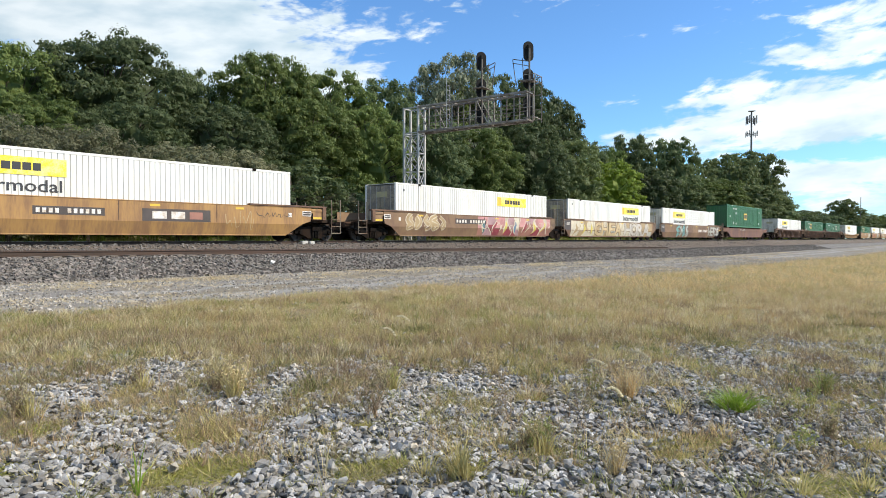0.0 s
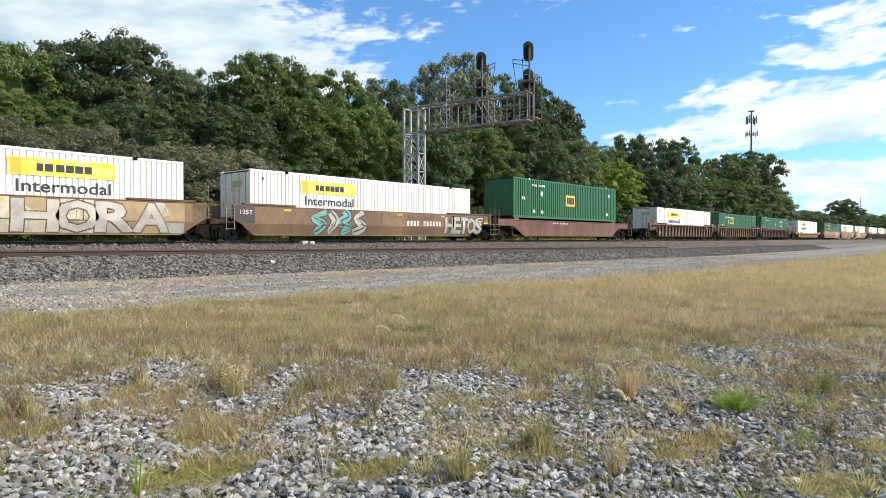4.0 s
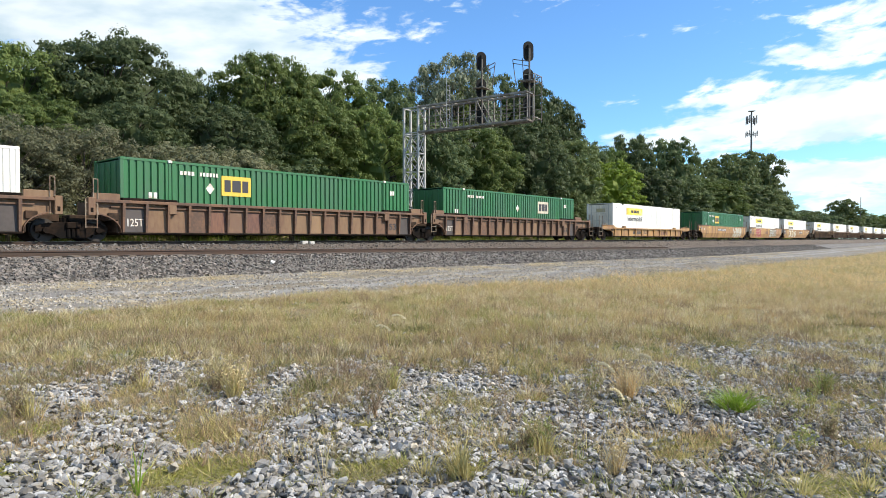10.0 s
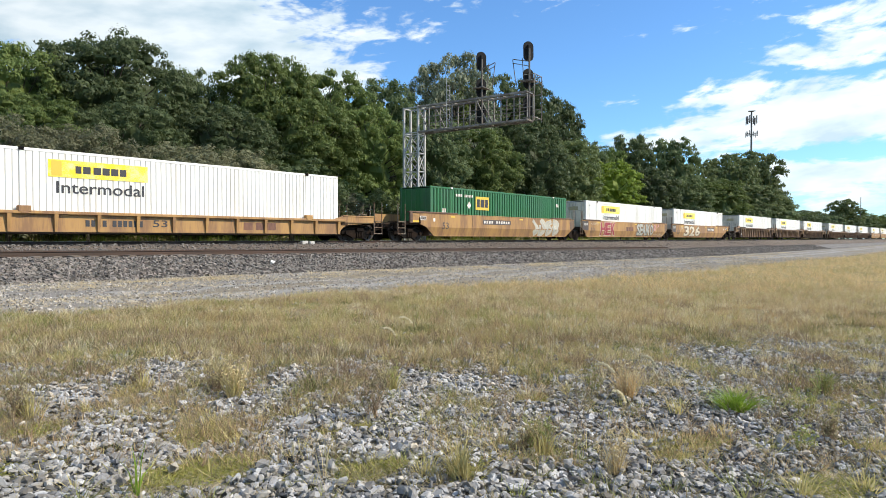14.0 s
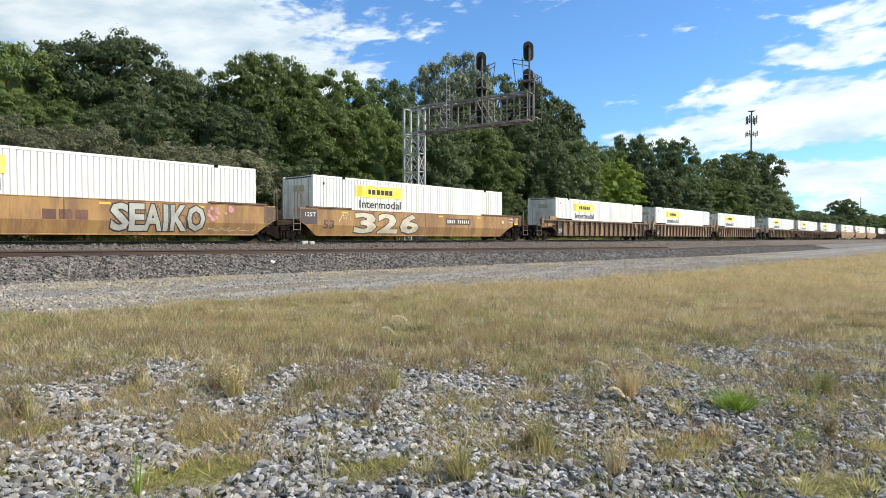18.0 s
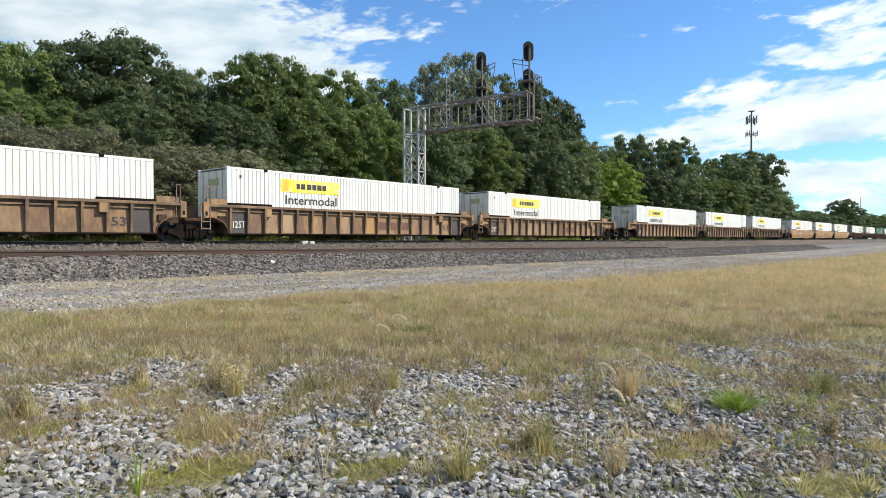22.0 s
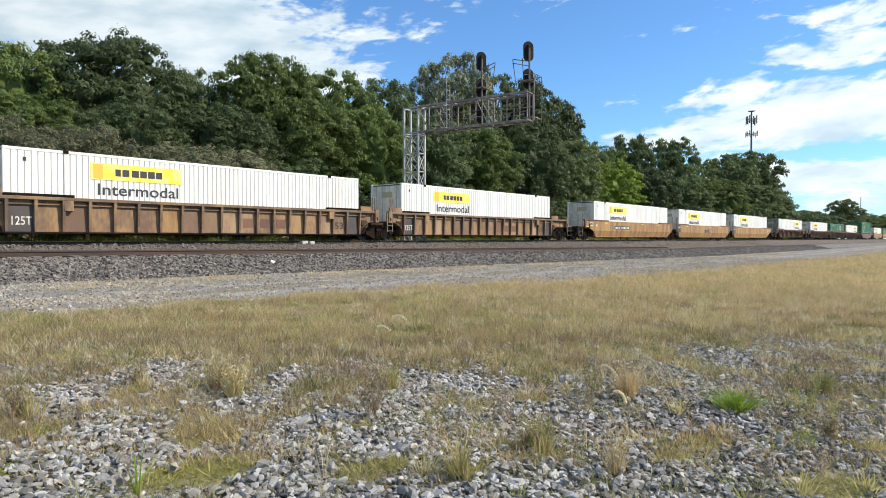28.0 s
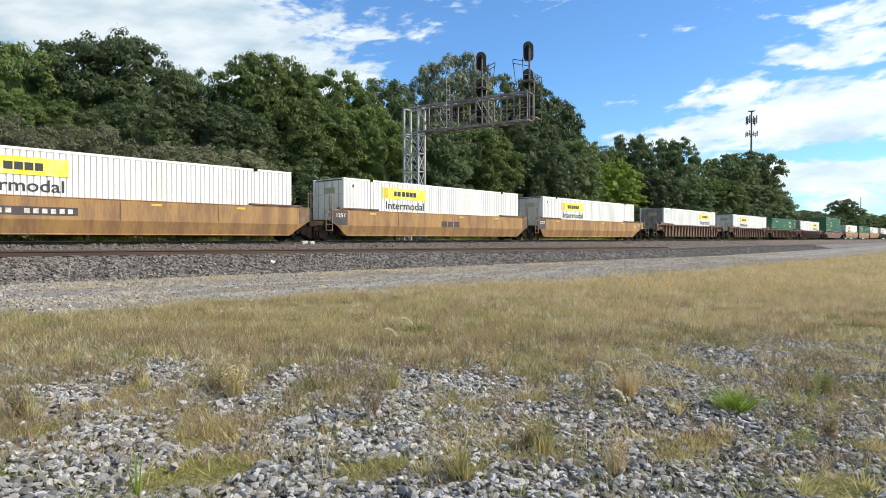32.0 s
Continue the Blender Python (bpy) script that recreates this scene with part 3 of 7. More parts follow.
def ground_material():
    mt = bpy.data.materials.new("stony_ground")
    mt.use_nodes = True
    nt = mt.node_tree
    N, L = nt.nodes.new, nt.links.new
    bs = nt.nodes["Principled BSDF"]
    bs.inputs["Roughness"].default_value = 0.95
    co = N("ShaderNodeTexCoord")

    def noise_tex(scale, detail, rough=0.6):
        n = N("ShaderNodeTexNoise")
        n.inputs["Scale"].default_value, n.inputs["Detail"].default_value, n.inputs["Roughness"].default_value = scale, detail, rough
        L(co.outputs["Object"], n.inputs["Vector"])
        return n.outputs["Fac"]

    def mixc(f, a, b):
        n = N("ShaderNodeMix")
        n.data_type = "RGBA"
        for k, q in ((6, a), (7, b)):
            if isinstance(q, tuple):
                n.inputs[k].default_value = (*q, 1)
            else:
                L(q, n.inputs[k])
        L(f, n.inputs["Factor"])
        return n.outputs[2]

    def rng(f, lo, hi):
        n = N("ShaderNodeMapRange")
        n.interpolation_type = "SMOOTHSTEP"
        n.inputs["From Min"].default_value, n.inputs["From Max"].default_value = lo, hi
        L(f, n.inputs["Value"])
        return n.outputs[0]

    def zone(key, wob):
        at = N("ShaderNodeAttribute")
        at.attribute_name = key
        ad = N("ShaderNodeMath")
        ad.operation = "ADD"
        sb = N("ShaderNodeMath")
        sb.operation = "MULTIPLY_ADD"
        sb.inputs[1].default_value, sb.inputs[2].default_value = wob, -wob / 2
        L(mid, sb.inputs[0])
        L(at.outputs["Fac"], ad.inputs[0])
        L(sb.outputs[0], ad.inputs[1])
        return rng(ad.outputs[0], 0.3, 0.7)

    fine, mid, wide = noise_tex(26, 6, 0.7), noise_tex(2.2, 6), noise_tex(0.35, 4)
    vor = N("ShaderNodeTexVoronoi")
    vor.inputs["Scale"].default_value = 27
    L(co.outputs["Object"], vor.inputs["Vector"])
    # dark ground under loose stones: shade in their gaps put into the colour
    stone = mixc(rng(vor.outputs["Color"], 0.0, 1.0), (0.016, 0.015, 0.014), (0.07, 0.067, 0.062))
    soil = mixc(rng(fine, 0.3, 0.7), (0.20, 0.17, 0.12), (0.42, 0.36, 0.25))
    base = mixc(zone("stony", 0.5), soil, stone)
    lane = mixc(rng(fine, 0.3, 0.7), (0.15, 0.135, 0.115), (0.29, 0.27, 0.24))
    lane = mixc(rng(wide, 0.46, 0.60), lane, (0.21, 0.175, 0.12))
    lane = mixc(zone("wheel_track", 0.7), lane, mixc(rng(fine, 0.3, 0.7), (0.20, 0.19, 0.17), (0.36, 0.345, 0.32)))
    turf = mixc(rng(fine, 0.35, 0.65), (0.15, 0.115, 0.06), (0.36, 0.285, 0.15))
    turf = mixc(rng(mid, 0.42, 0.62), turf, (0.22, 0.20, 0.08))
    bed = mixc(rng(vor.outputs["Color"], 0.0, 1.0), (0.07, 0.066, 0.06), (0.24, 0.225, 0.205))
    bed = mixc(rng(mid, 0.52, 0.68), bed, (0.15, 0.125, 0.105))
    col = mixc(zone("turf", 0.9), base, turf)
    col = mixc(zone("lane", 0.6), col, lane)
    col = mixc(zone("stone_bed", 0.5), col, bed)
    col = mixc(zone("track_bed", 0.5), col, mixc(rng(fine, 0.3, 0.7), (0.055, 0.042, 0.032), (0.16, 0.125, 0.10)))
    L(col, bs.inputs["Base Color"])
    bp = N("ShaderNodeBump")
    bp.inputs["Strength"].default_value, bp.inputs["Distance"].default_value = 0.8, 0.03
    ad = N("ShaderNodeMath")
    ad.operation = "ADD"
    L(fine, ad.inputs[0])
    L(vor.outputs["Distance"], ad.inputs[1])
    L(ad.outputs[0], bp.inputs["Height"])
    L(bp.outputs[0], bs.inputs["Normal"])
    return mt


ground()

# ---------------------------------------------------------------- tracks
def rail_section(top):
    """Half metre-high I profile of a rail in y, z below the head at z = top."""
    h = [(-0.036, 0), (0.036, 0), (0.036, -0.035), (0.010, -0.05), (0.010, -0.14), (0.075, -0.155), (0.075, -0.17), (-0.075, -0.17), (-0.075, -0.155), (-0.010, -0.14), (-0.010, -0.05), (-0.036, -0.035)]
    return [(y, z + top) for y, z in h]


def track(label, y_mid, height, x0, x1, ties):
    tr = thing("railway_track", label, "railway track", kind="structure")
    xs = [x0 + (x1 - x0) * (i / 40) ** 1.0 for i in range(41)]
    for dy in (-0.7535, 0.7535):
        path = [(x, y_mid + dy, float(height(x))) for x in xs]
        part("rail", Solid().sweep(rail_section(0), path), MAT["rail"], tr)
        part("rail_head", Solid().sweep([(-0.034, 0.002), (0.034, 0.002), (0.034, 0.0045), (-0.034, 0.0045)], path), MAT["rail_head"], tr, "bright worn running surface")
    me = Solid().box(-0.115, 0.115, -1.3, 1.3, -0.17, 0, 0.012).mesh("tie", MAT["tie"])
    rnd = random.Random(5)
    for i in range(ties):
        x = max(x0, -6) + 0.3 + i * 0.545
        if x > x1:
            break
        part("tie", me, None, tr, at=pose(x, y_mid + rnd.uniform(-0.05, 0.05), float(height(x)) - 0.165 + rnd.uniform(-0.012, 0.012), rnd.uniform(-0.6, 0.6), 0, rnd.uniform(-1.5, 1.5)))
    return tr


track("near railway track of rusty rails on dark weathered timber ties", NEAR_Y, near_rail, -40, 56, 114)
track("main railway track under the moving freight train", TRACK_Y, lambda x: RAIL, -420, 900, 220)


# ---------------------------------------------------------------- containers
CACHE = {}


def shared(key, make):
    if key not in CACHE:
        CACHE[key] = make()
    return CACHE[key]


BOX_L, BOX_W, BOX_H = 16.15, 2.59, 2.896


def corrugated(pitch, groove, depth, slope):
    """A long side wall, near face at y = 0, with upright grooves; x from 0.16 to the far post."""
    s, x0, x1, z0, z1 = Solid(), 0.12, BOX_L - 0.12, 0.16, BOX_H - 0.10
    prof, x = [(x0, 0.0)], x0 + pitch * 0.5
    while x + groove + pitch * 0.4 < x1:
        prof += [(x, 0.0), (x + slope, depth), (x + groove - slope, depth), (x + groove, 0.0)]
        x += pitch
    prof.append((x1, 0.0))
    n = len(prof)
    pts = [(a, y, z) for z in (z0, z1) for a, y in prof] + [(a, 0.07, z) for z in (z0, z1) for a in (x0, x1)]
    fc = [(i, i + 1, n + i + 1, n + i) for i in range(n - 1)]
    fc += [(2 * n + 1, 2 * n, 2 * n + 2, 2 * n + 3)]
    s.add(pts, fc)
    return s


TEXTS = {}


def lettering(words, height, material):
    """The mesh of a line of writing in the built-in font, standing in x, z, facing -y, its lower left corner at the origin."""
    key = (words, height, material.name)
    if key not in TEXTS:
        cu = bpy.data.curves.new("lettering", "FONT")
        cu.body, cu.size, cu.extrude, cu.resolution_u, cu.offset = words, height * 1.4, 0.002, 3, 0.012 * height
        ob = bpy.data.objects.new("lettering", cu)
        scene.collection.objects.link(ob)
        me = bpy.data.meshes.new_from_object(ob.evaluated_get(bpy.context.evaluated_depsgraph_get()))
        me.transform(Matrix.Rotation(math.pi / 2, 4, "X"))
        me.materials.clear()
        me.materials.append(material)
        bpy.data.objects.remove(ob)
        bpy.data.curves.remove(cu)
        me.name = "lettering"
        TEXTS[key] = me
    return TEXTS[key]


def fit_text(name, words, x0, x1, z, height, material, y, parent, label=""):
    me = lettering(words, height, material)
    xs = [v.co.x for v in me.vertices]
    k = (x1 - x0) / max(max(xs) - min(xs), 0.01)
    ob = part(name, me, None, parent, label)
    ob.matrix_basis = Matrix.LocRotScale((x0 - min(xs) * k, y, z), None, (k, 1, 1))
    return ob


def bars(x0, z, height, widths, gap, thick=0.004):
    """A row of plain upright blocks that stand for writing."""
    s, x = Solid(), x0
    for w in widths:
        if w > 0:
            s.box(x, x + w, -thick, 0, z, z + height)
        x += abs(w) + gap
    return s


def freight_container(style, x16, base, logo, label, group):
    """style: white, old_white, green. logo: offset of its panel along the side. base: height of its floor over the rails."""
    ob = thing("freight_container", label, "freight container", group=group)
    paint = MAT[style]
    half = BOX_W / 2
    if style == "green":
        side = shared("side_green", lambda: corrugated(0.285, 0.115, 0.060, 0.022).mesh("side_panel", paint))
    else:
        side = shared("side_" + style, lambda: corrugated(0.208, 0.045, 0.036, 0.022).mesh("side_panel", paint))
    part("side_panel", side, None, ob, at=pose(0, -half + 0.012, 0))
    part("side_panel", side, None, ob, at=pose(BOX_L, half - 0.012, 0, 0, 0, 180))
    part("roof", shared("roof_" + style, lambda: Solid().box(0.05, BOX_L - 0.05, -half + 0.06, half - 0.06, BOX_H - 0.05, BOX_H - 0.012).mesh("roof", paint)), None, ob)
    part("floor", shared("floor", lambda: Solid().box(0.05, BOX_L - 0.05, -half + 0.08, half - 0.08, 0.02, 0.15).mesh("floor", MAT["dark"])), None, ob)
    top = shared("top_rail_" + style, lambda: Solid().box(0.14, BOX_L - 0.14, -0.035, 0.035, BOX_H - 0.11, BOX_H, 0.012).mesh("top_rail", paint))
    low = shared("bottom_rail_" + style, lambda: Solid().box(0.14, BOX_L - 0.14, -0.035, 0.035, 0.0, 0.17, 0.012).mesh("bottom_rail", paint))
    post = shared("post_" + style, lambda: Solid().box(-0.07, 0.07, -0.07, 0.07, 0.10, BOX_H - 0.10, 0.015).mesh("corner_post", paint))
    cast = shared("casting_" + style, lambda: Solid().box(-0.09, 0.09, -0.082, 0.082, -0.06, 0.06, 0.018).mesh("corner_casting", paint))
    lift = shared("lift_" + style, lambda: Solid().box(-0.06, 0.06, -0.012, 0.03, 0.15, BOX_H - 0.09, 0.006).mesh("lift_post", paint))
    lug = shared("lug_" + style, lambda: Solid().box(-0.085, 0.085, -0.05, 0.05, -0.05, 0.065, 0.012).mesh("lift_casting", MAT["stencil" if style == "green" else "dark"]))
    for y in (-half + 0.035, half - 0.035):
        part("top_rail", top, None, ob, at=pose(0, y, 0))
        part("bottom_rail", low, None, ob, at=pose(0, y, 0))
        for x in (0.07, BOX_L - 0.07):
            part("corner_post", post, None, ob, at=pose(x, y + (0.035 if y < 0 else -0.035), 0))
            for z in (0.06, BOX_H - 0.056):
                part("corner_casting", cast, None, ob, at=pose(x + (0.02 if x < 1 else -0.02), y + (0.04 if y < 0 else -0.04), z))
        for x in (1.98, BOX_L - 1.98):
            yy = y - 0.03 if y < 0 else y + 0.03
            part("lift_post", lift, None, ob, at=pose(x, yy, 0))
            part("lift_casting", lug, None, ob, at=pose(x, yy, BOX_H - 0.05))
    # ends: a ribbed wall at the far end, doors with lock rods at the other
    def wall():
        s = Solid().box(0.03, 0.08, -half + 0.13, half - 0.13, 0.14, BOX_H - 0.1)
        for i in range(8):
            y = -half + 0.32 + i * 0.28
            s.box(-0.002, 0.03, y - 0.045, y + 0.045, 0.2, BOX_H - 0.16, 0.01)
        return s
    part("end_wall", shared("end_wall_" + style, lambda: wall().mesh("end_wall", paint)), None, ob, at=pose(BOX_L, 0, 0, 0, 0, 180))
    leaf_paint = MAT["door_grey"] if style == "old_white" else MAT["door_white"] if style == "white" else paint
    leaf = shared("door_" + style, lambda: Solid().box(0.03, 0.08, 0.01, half - 0.14, 0.16, BOX_H - 0.12, 0.012).mesh("door", leaf_paint))
    rod = shared("rod_" + style, lambda: Solid().tube((0, 0, 0.12), (0, 0, BOX_H - 0.12), 0.02, n=6).mesh("lock_rod", paint if style == "green" else MAT["galv"]))
    for flip in (0, 1):
        d = part("door", leaf, None, ob, at=pose(0, 0 if not flip else -(half - 0.13), 0))
        for y in (0.28, 0.82):
            part("lock_rod", rod, None, d, "upright steel lock rod", at=pose(0.008, y, 0))
    bar = shared("hinge_" + style, lambda: Solid().box(0.01, 0.03, -half + 0.16, half - 0.16, -0.03, 0.03).mesh("door_bar", leaf_paint))
    for z in (0.62, 1.35, 2.05):
        part("door_bar", bar, None, ob, at=pose(0.012, 0, z))
    y = -half + 0.006
    if style == "green":
        tone = "spray_cream" if logo > 10 else "gold"
        up = 0.52 if base < 1 else 0.0
        part("logo_panel", shared("logo_green" + tone, lambda: Solid().box(0, 1.46, -0.006, 0, 1.06, 1.94).mesh("logo_panel", MAT[tone])), None, ob, "pale square logo panel" if logo > 10 else "yellow square logo panel", at=pose(logo - up * 0.5, y - 0.004, up))
        for a, w in ((0.14, 0.30), (0.52, 0.42), (1.02, 0.30)):
            part("logo_mark", shared(("mark_green", w), lambda: bars(0, 1.24, 0.52, (w,), 0).mesh("logo_mark", MAT["black"])), None, ob, "black plain block of a logo", at=pose(logo + a - up * 0.5, y - 0.012, up))
        dia = shared("diamond", lambda: Solid().prism([(-0.2, 0), (0, -0.25), (0.2, 0), (0, 0.25)], -0.004, 0).mesh("diamond_mark", MAT["stencil"]))
        part("diamond_mark", dia, None, ob, "white diamond mark", at=pose(3.75 if logo < 10 else 8.1, y - 0.006, 1.85))
        code = shared("code_green", lambda: bars(0, 2.36, 0.16, (0.12, 0.12, 0.12, 0.12, -0.15, 0.1, 0.1, 0.1, 0.1, 0.1, 0.1), 0.05).mesh("code_bars", MAT["stencil"]))
        part("code_bars", code, None, ob, "small white code bars", at=pose(2.4, y - 0.006, 0))
        small = shared("code_small", lambda: bars(0, 0.42, 0.24, (0.14, 0.14), 0.06).mesh("size_bars", MAT["stencil"]))
        for x, z in ((1.1, 0.9), (2.5, -0.02), (3.6, -0.05), (14.6, 1.7), (14.3, 0.05)):
            part("size_bars", small, None, ob, at=pose(x, y - 0.006, z))
    else:
        part("logo_panel", shared("logo_white", lambda: Solid().box(0, 3.55, -0.006, 0, 1.93, 2.56).mesh("logo_panel", MAT["yellow"])), None, ob, "yellow logo panel", at=pose(logo, y - 0.004, 0))
        for a, w in ((0.90, 0.20), (1.16, 0.26), (1.52, 0.27), (1.84, 0.26), (2.15, 0.27), (2.47, 0.25)):
            part("logo_mark", shared(("mark_white", w), lambda: bars(0, 2.10, 0.27, (w,), 0).mesh("logo_mark", MAT["black"])), None, ob, "black plain block of a logo", at=pose(logo + a, y - 0.012, 0))
        part("logo_stripe", shared("stripe_white", lambda: bars(0.10, 1.97, 0.55, (0.34,), 0.04).mesh("logo_stripe", MAT["gold"])), None, ob, "darker yellow stripes on the logo panel", at=pose(logo, y - 0.009, 0))
        if label.find("intermodal") >= 0:
            fit_text("lettering", "Intermodal", logo + 0.26, logo + 3.4, 1.36, 0.44, MAT["black"], y - 0.006, ob, "black word Intermodal")
        marks = shared("marks_white", lambda: bars(0, 2.42, 0.14, (0.10,), 0.05).mesh("code_bars", MAT["black"]))
        part("code_bars", marks, None, ob, "small dark code bars", at=pose(0.62, y - 0.006, 0))
        part("end_label", shared("end_label", lambda: Solid().box(-0.006, 0, -0.55, 0.35, 2.1, 2.42).mesh("end_label", MAT["label_faded"])), None, ob, "faded yellow door label", at=pose(0.012, 0, 0))
    MOVING.append((ob, x16, base))
    return ob


MOVING, WHEELS, BAY_SEED = [], [], [40]


# ---------------------------------------------------------------- wagons
def side_y(z):
    """Outer face of a smooth wagon side at that height."""
    return -1.475 if z > 0.80 else -1.475 + (0.80 - z) * 0.30


def truck(parent, x, near_end):
    def frame_mesh():
        s = Solid()
        for sy in (-1, 1):
            y0, y1 = sy * 1.02 - 0.07, sy * 1.02 + 0.07
            s.prism([(-1.22, 0.36), (-1.22, 0.56), (-0.95, 0.66), (-0.45, 0.72), (0.45, 0.72), (0.95, 0.66), (1.22, 0.56), (1.22, 0.36), (0.98, 0.38), (0.62, 0.24), (0.42, 0.12), (-0.42, 0.12), (-0.62, 0.24), (-0.98, 0.38)], y0, y1)
            for k in range(-1, 2):
                s.tube((k * 0.16, sy * 1.1, 0.18), (k * 0.16, sy * 1.1, 0.46), 0.062, n=8)
            for k in (-0.89, 0.89):
                s.tube((k, sy * 1.08, 0.42), (k, sy * 1.17, 0.42), 0.13, 0.11, n=10)
        s.box(-0.24, 0.24, -1.2, 1.2, 0.48, 0.72, 0.03)
        s.tube((0, 0, 0.7), (0, 0, 0.9), 0.26, n=12)
        return s.mesh("truck", MAT["dark"])

    def wheel_mesh():
        s = Solid()
        s.tube((0, -1.1, 0), (0, 1.1, 0), 0.075, n=8, slot=1)
        for sy in (-1, 1):
            y = sy * 0.755
            s.tube((0, y - 0.065, 0), (0, y + 0.065, 0), 0.42, n=24)
            s.tube((0, y - sy * 0.085, 0), (0, y - sy * 0.055, 0), 0.45, n=24)
            s.tube((0, y + sy * 0.06, 0), (0, y + sy * 0.085, 0), 0.17, 0.13, n=12, slot=1)
            for k in range(4):
                a = k * math.pi / 2
                s.beam((0.2 * math.cos(a), y + sy * 0.07, 0.2 * math.sin(a)), (0.33 * math.cos(a), y + sy * 0.07, 0.33 * math.sin(a)), 0.05, 0.03, slot=1)
        return s.mesh("wheelset", [MAT["steel"], MAT["dark"]])
    t = part("truck", shared("truck", frame_mesh), None, parent, "dark cast-steel truck frame", at=pose(x, 0, 0))
    me = shared("wheelset", wheel_mesh)
    for k, dx in enumerate((-0.89, 0.89)):
        w = part("wheelset", me, None, t, "worn steel wheelset", at=pose(dx, 0, 0.42))
        WHEELS.append((k, w))


def grab(parent, x, y, z0, z1, w, along="x"):
    def make():
        s = Solid()
        a, b = ((-w / 2, 0), (w / 2, 0)) if along == "x" else ((0, -w / 2), (0, w / 2))
        for q in (a, b):
            s.tube((*q, z0), (*q, z1), 0.022, n=6)
        s.tube((*a, z1), (*b, z1), 0.022, n=6)
        return s.mesh("grab_rail", MAT["worn_rail"])
    part("grab_rail", shared(("grab", z0, z1, w, along), make), None, parent, at=pose(x, y, 0))


def ladder(parent, x, y, z0, z1):
    def make():
        s = Solid()
        for dx in (-0.2, 0.2):
            s.beam((dx, 0, z0), (dx, 0, z1), 0.035, 0.02)
        z = z0 + 0.04
        while z < z1:
            s.tube((-0.2, 0, z), (0.2, 0, z), 0.016, n=6)
            z += 0.3
        return s.mesh("ladder", MAT["worn_rail"])
    part("ladder", shared(("ladder", z0, z1), make), None, parent, at=pose(x, y, 0))


def end_ladder(parent, x, y):
    """Two tall stiles with steps between their feet."""
    def make():
        s = Solid()
        for dx in (-0.29, 0.29):
            s.tube((dx, 0, 0.36), (dx, 0, 2.1), 0.024, n=6)
        for z in (0.38, 0.72, 1.06):
            s.tube((-0.29, 0, z), (0.29, 0, z), 0.02, n=6)
        s.box(-0.29, 0.29, -0.06, 0.06, 1.06, 1.09)
        return s.mesh("end_ladder", MAT["worn_rail"])
    part("end_ladder", shared("end_ladder", make), None, parent, "tall pale grab irons with steps", at=pose(x, y, 0))


def wagon_end(car, paint, sign, x, low=1.16):
    """The open end of a wagon beyond its well: platform, draft sill, coupler, walkway, grab rails. sign: -1 towards the head, 1 towards the tail."""
    def deck():
        s = Solid()
        s.box(-3.05, -0.12, -0.42, 0.42, 0.72, 1.02, 0.03)
        s.box(-2.55, -2.30, -1.42, 1.42, 0.86, 1.06, 0.02)
        s.box(-0.55, -0.12, -1.44, 1.44, 0.80, low, 0.03)
        s.prism([(-2.3, 0.92), (-0.3, 0.92), (-0.3, 1.05), (-2.3, 1.05)], -1.30, 1.30)
        return s
    def coupler():
        s = Solid()
        s.box(-3.5, -2.95, -0.1, 0.1, 0.74, 0.94, 0.02)
        s.box(-3.62, -3.36, -0.16, 0.14, 0.68, 0.98, 0.05)
        s.tube((-3.45, 0.14, 0.78), (-3.2, 0.32, 0.45), 0.03, n=6)
        return s
    def grating():
        s = Solid()
        for k in range(7):
            s.box(-2.9, -0.6, -1.32 + k * 0.11, -1.27 + k * 0.11, 1.10, 1.13)
        s.box(-2.9, -2.84, -1.36, -0.58, 1.08, 1.13)
        s.box(-0.66, -0.6, -1.36, -0.58, 1.08, 1.13)
        return s
    rot = pose(x, 0, 0, 0, 0, 0 if sign < 0 else 180)
    part("platform", shared(("deck", paint.name, low), lambda: deck().mesh("platform", MAT["near_black"])), None, car, at=rot)
    part("coupler", shared("coupler", lambda: coupler().mesh("coupler", MAT["dark"])), None, car, "black knuckle coupler", at=rot)
    for y in ((0,) if sign < 0 else (0,)):
        part("walkway", shared("grating", lambda: grating().mesh("walkway", MAT["near_black"])), None, car, "slotted steel walkway", at=rot)
    for y in (-1.47, 1.47):
        end_ladder(car, x + sign * 2.66, y)
    grab(car, x + sign * 1.6, -1.40, 1.0, 1.42, 0.5)
    part("brake_rigging", shared("rigging", lambda: Solid().tube((-0.5, -0.9, 0.62), (0.5, -0.6, 0.62), 0.09, n=10).tube((0.5, -0.6, 0.62), (0.9, -0.6, 0.62), 0.03, n=6).box(-0.15, 0.12, -1.25, -1.0, 0.66, 0.98, 0.02).mesh("brake_rigging", MAT["dark"])), None, car, at=pose(x + sign * 2.75, 0, 0))
    truck(car, x + sign * 1.62, True)


def joint_end(car, paint, sign, x):
    """The end over a truck that two units share."""
    def arm():
        return Solid().box(-1.5, -0.1, -0.4, 0.4, 0.74, 1.02, 0.03).box(-0.5, -0.1, -1.42, 1.42, 0.8, 1.1, 0.03)
    part("articulation_arm", shared(("arm", paint.name), lambda: arm().mesh("articulation_arm", MAT["near_black"])), None, car, at=pose(x, 0, 0, 0, 0, 0 if sign < 0 else 180))
    grab(car, x + sign * 0.95, -1.44, 1.0, 2.35, 0.16)
    if sign < 0:
        ladder(car, x - 1.12, -1.5, 0.5, 1.6)


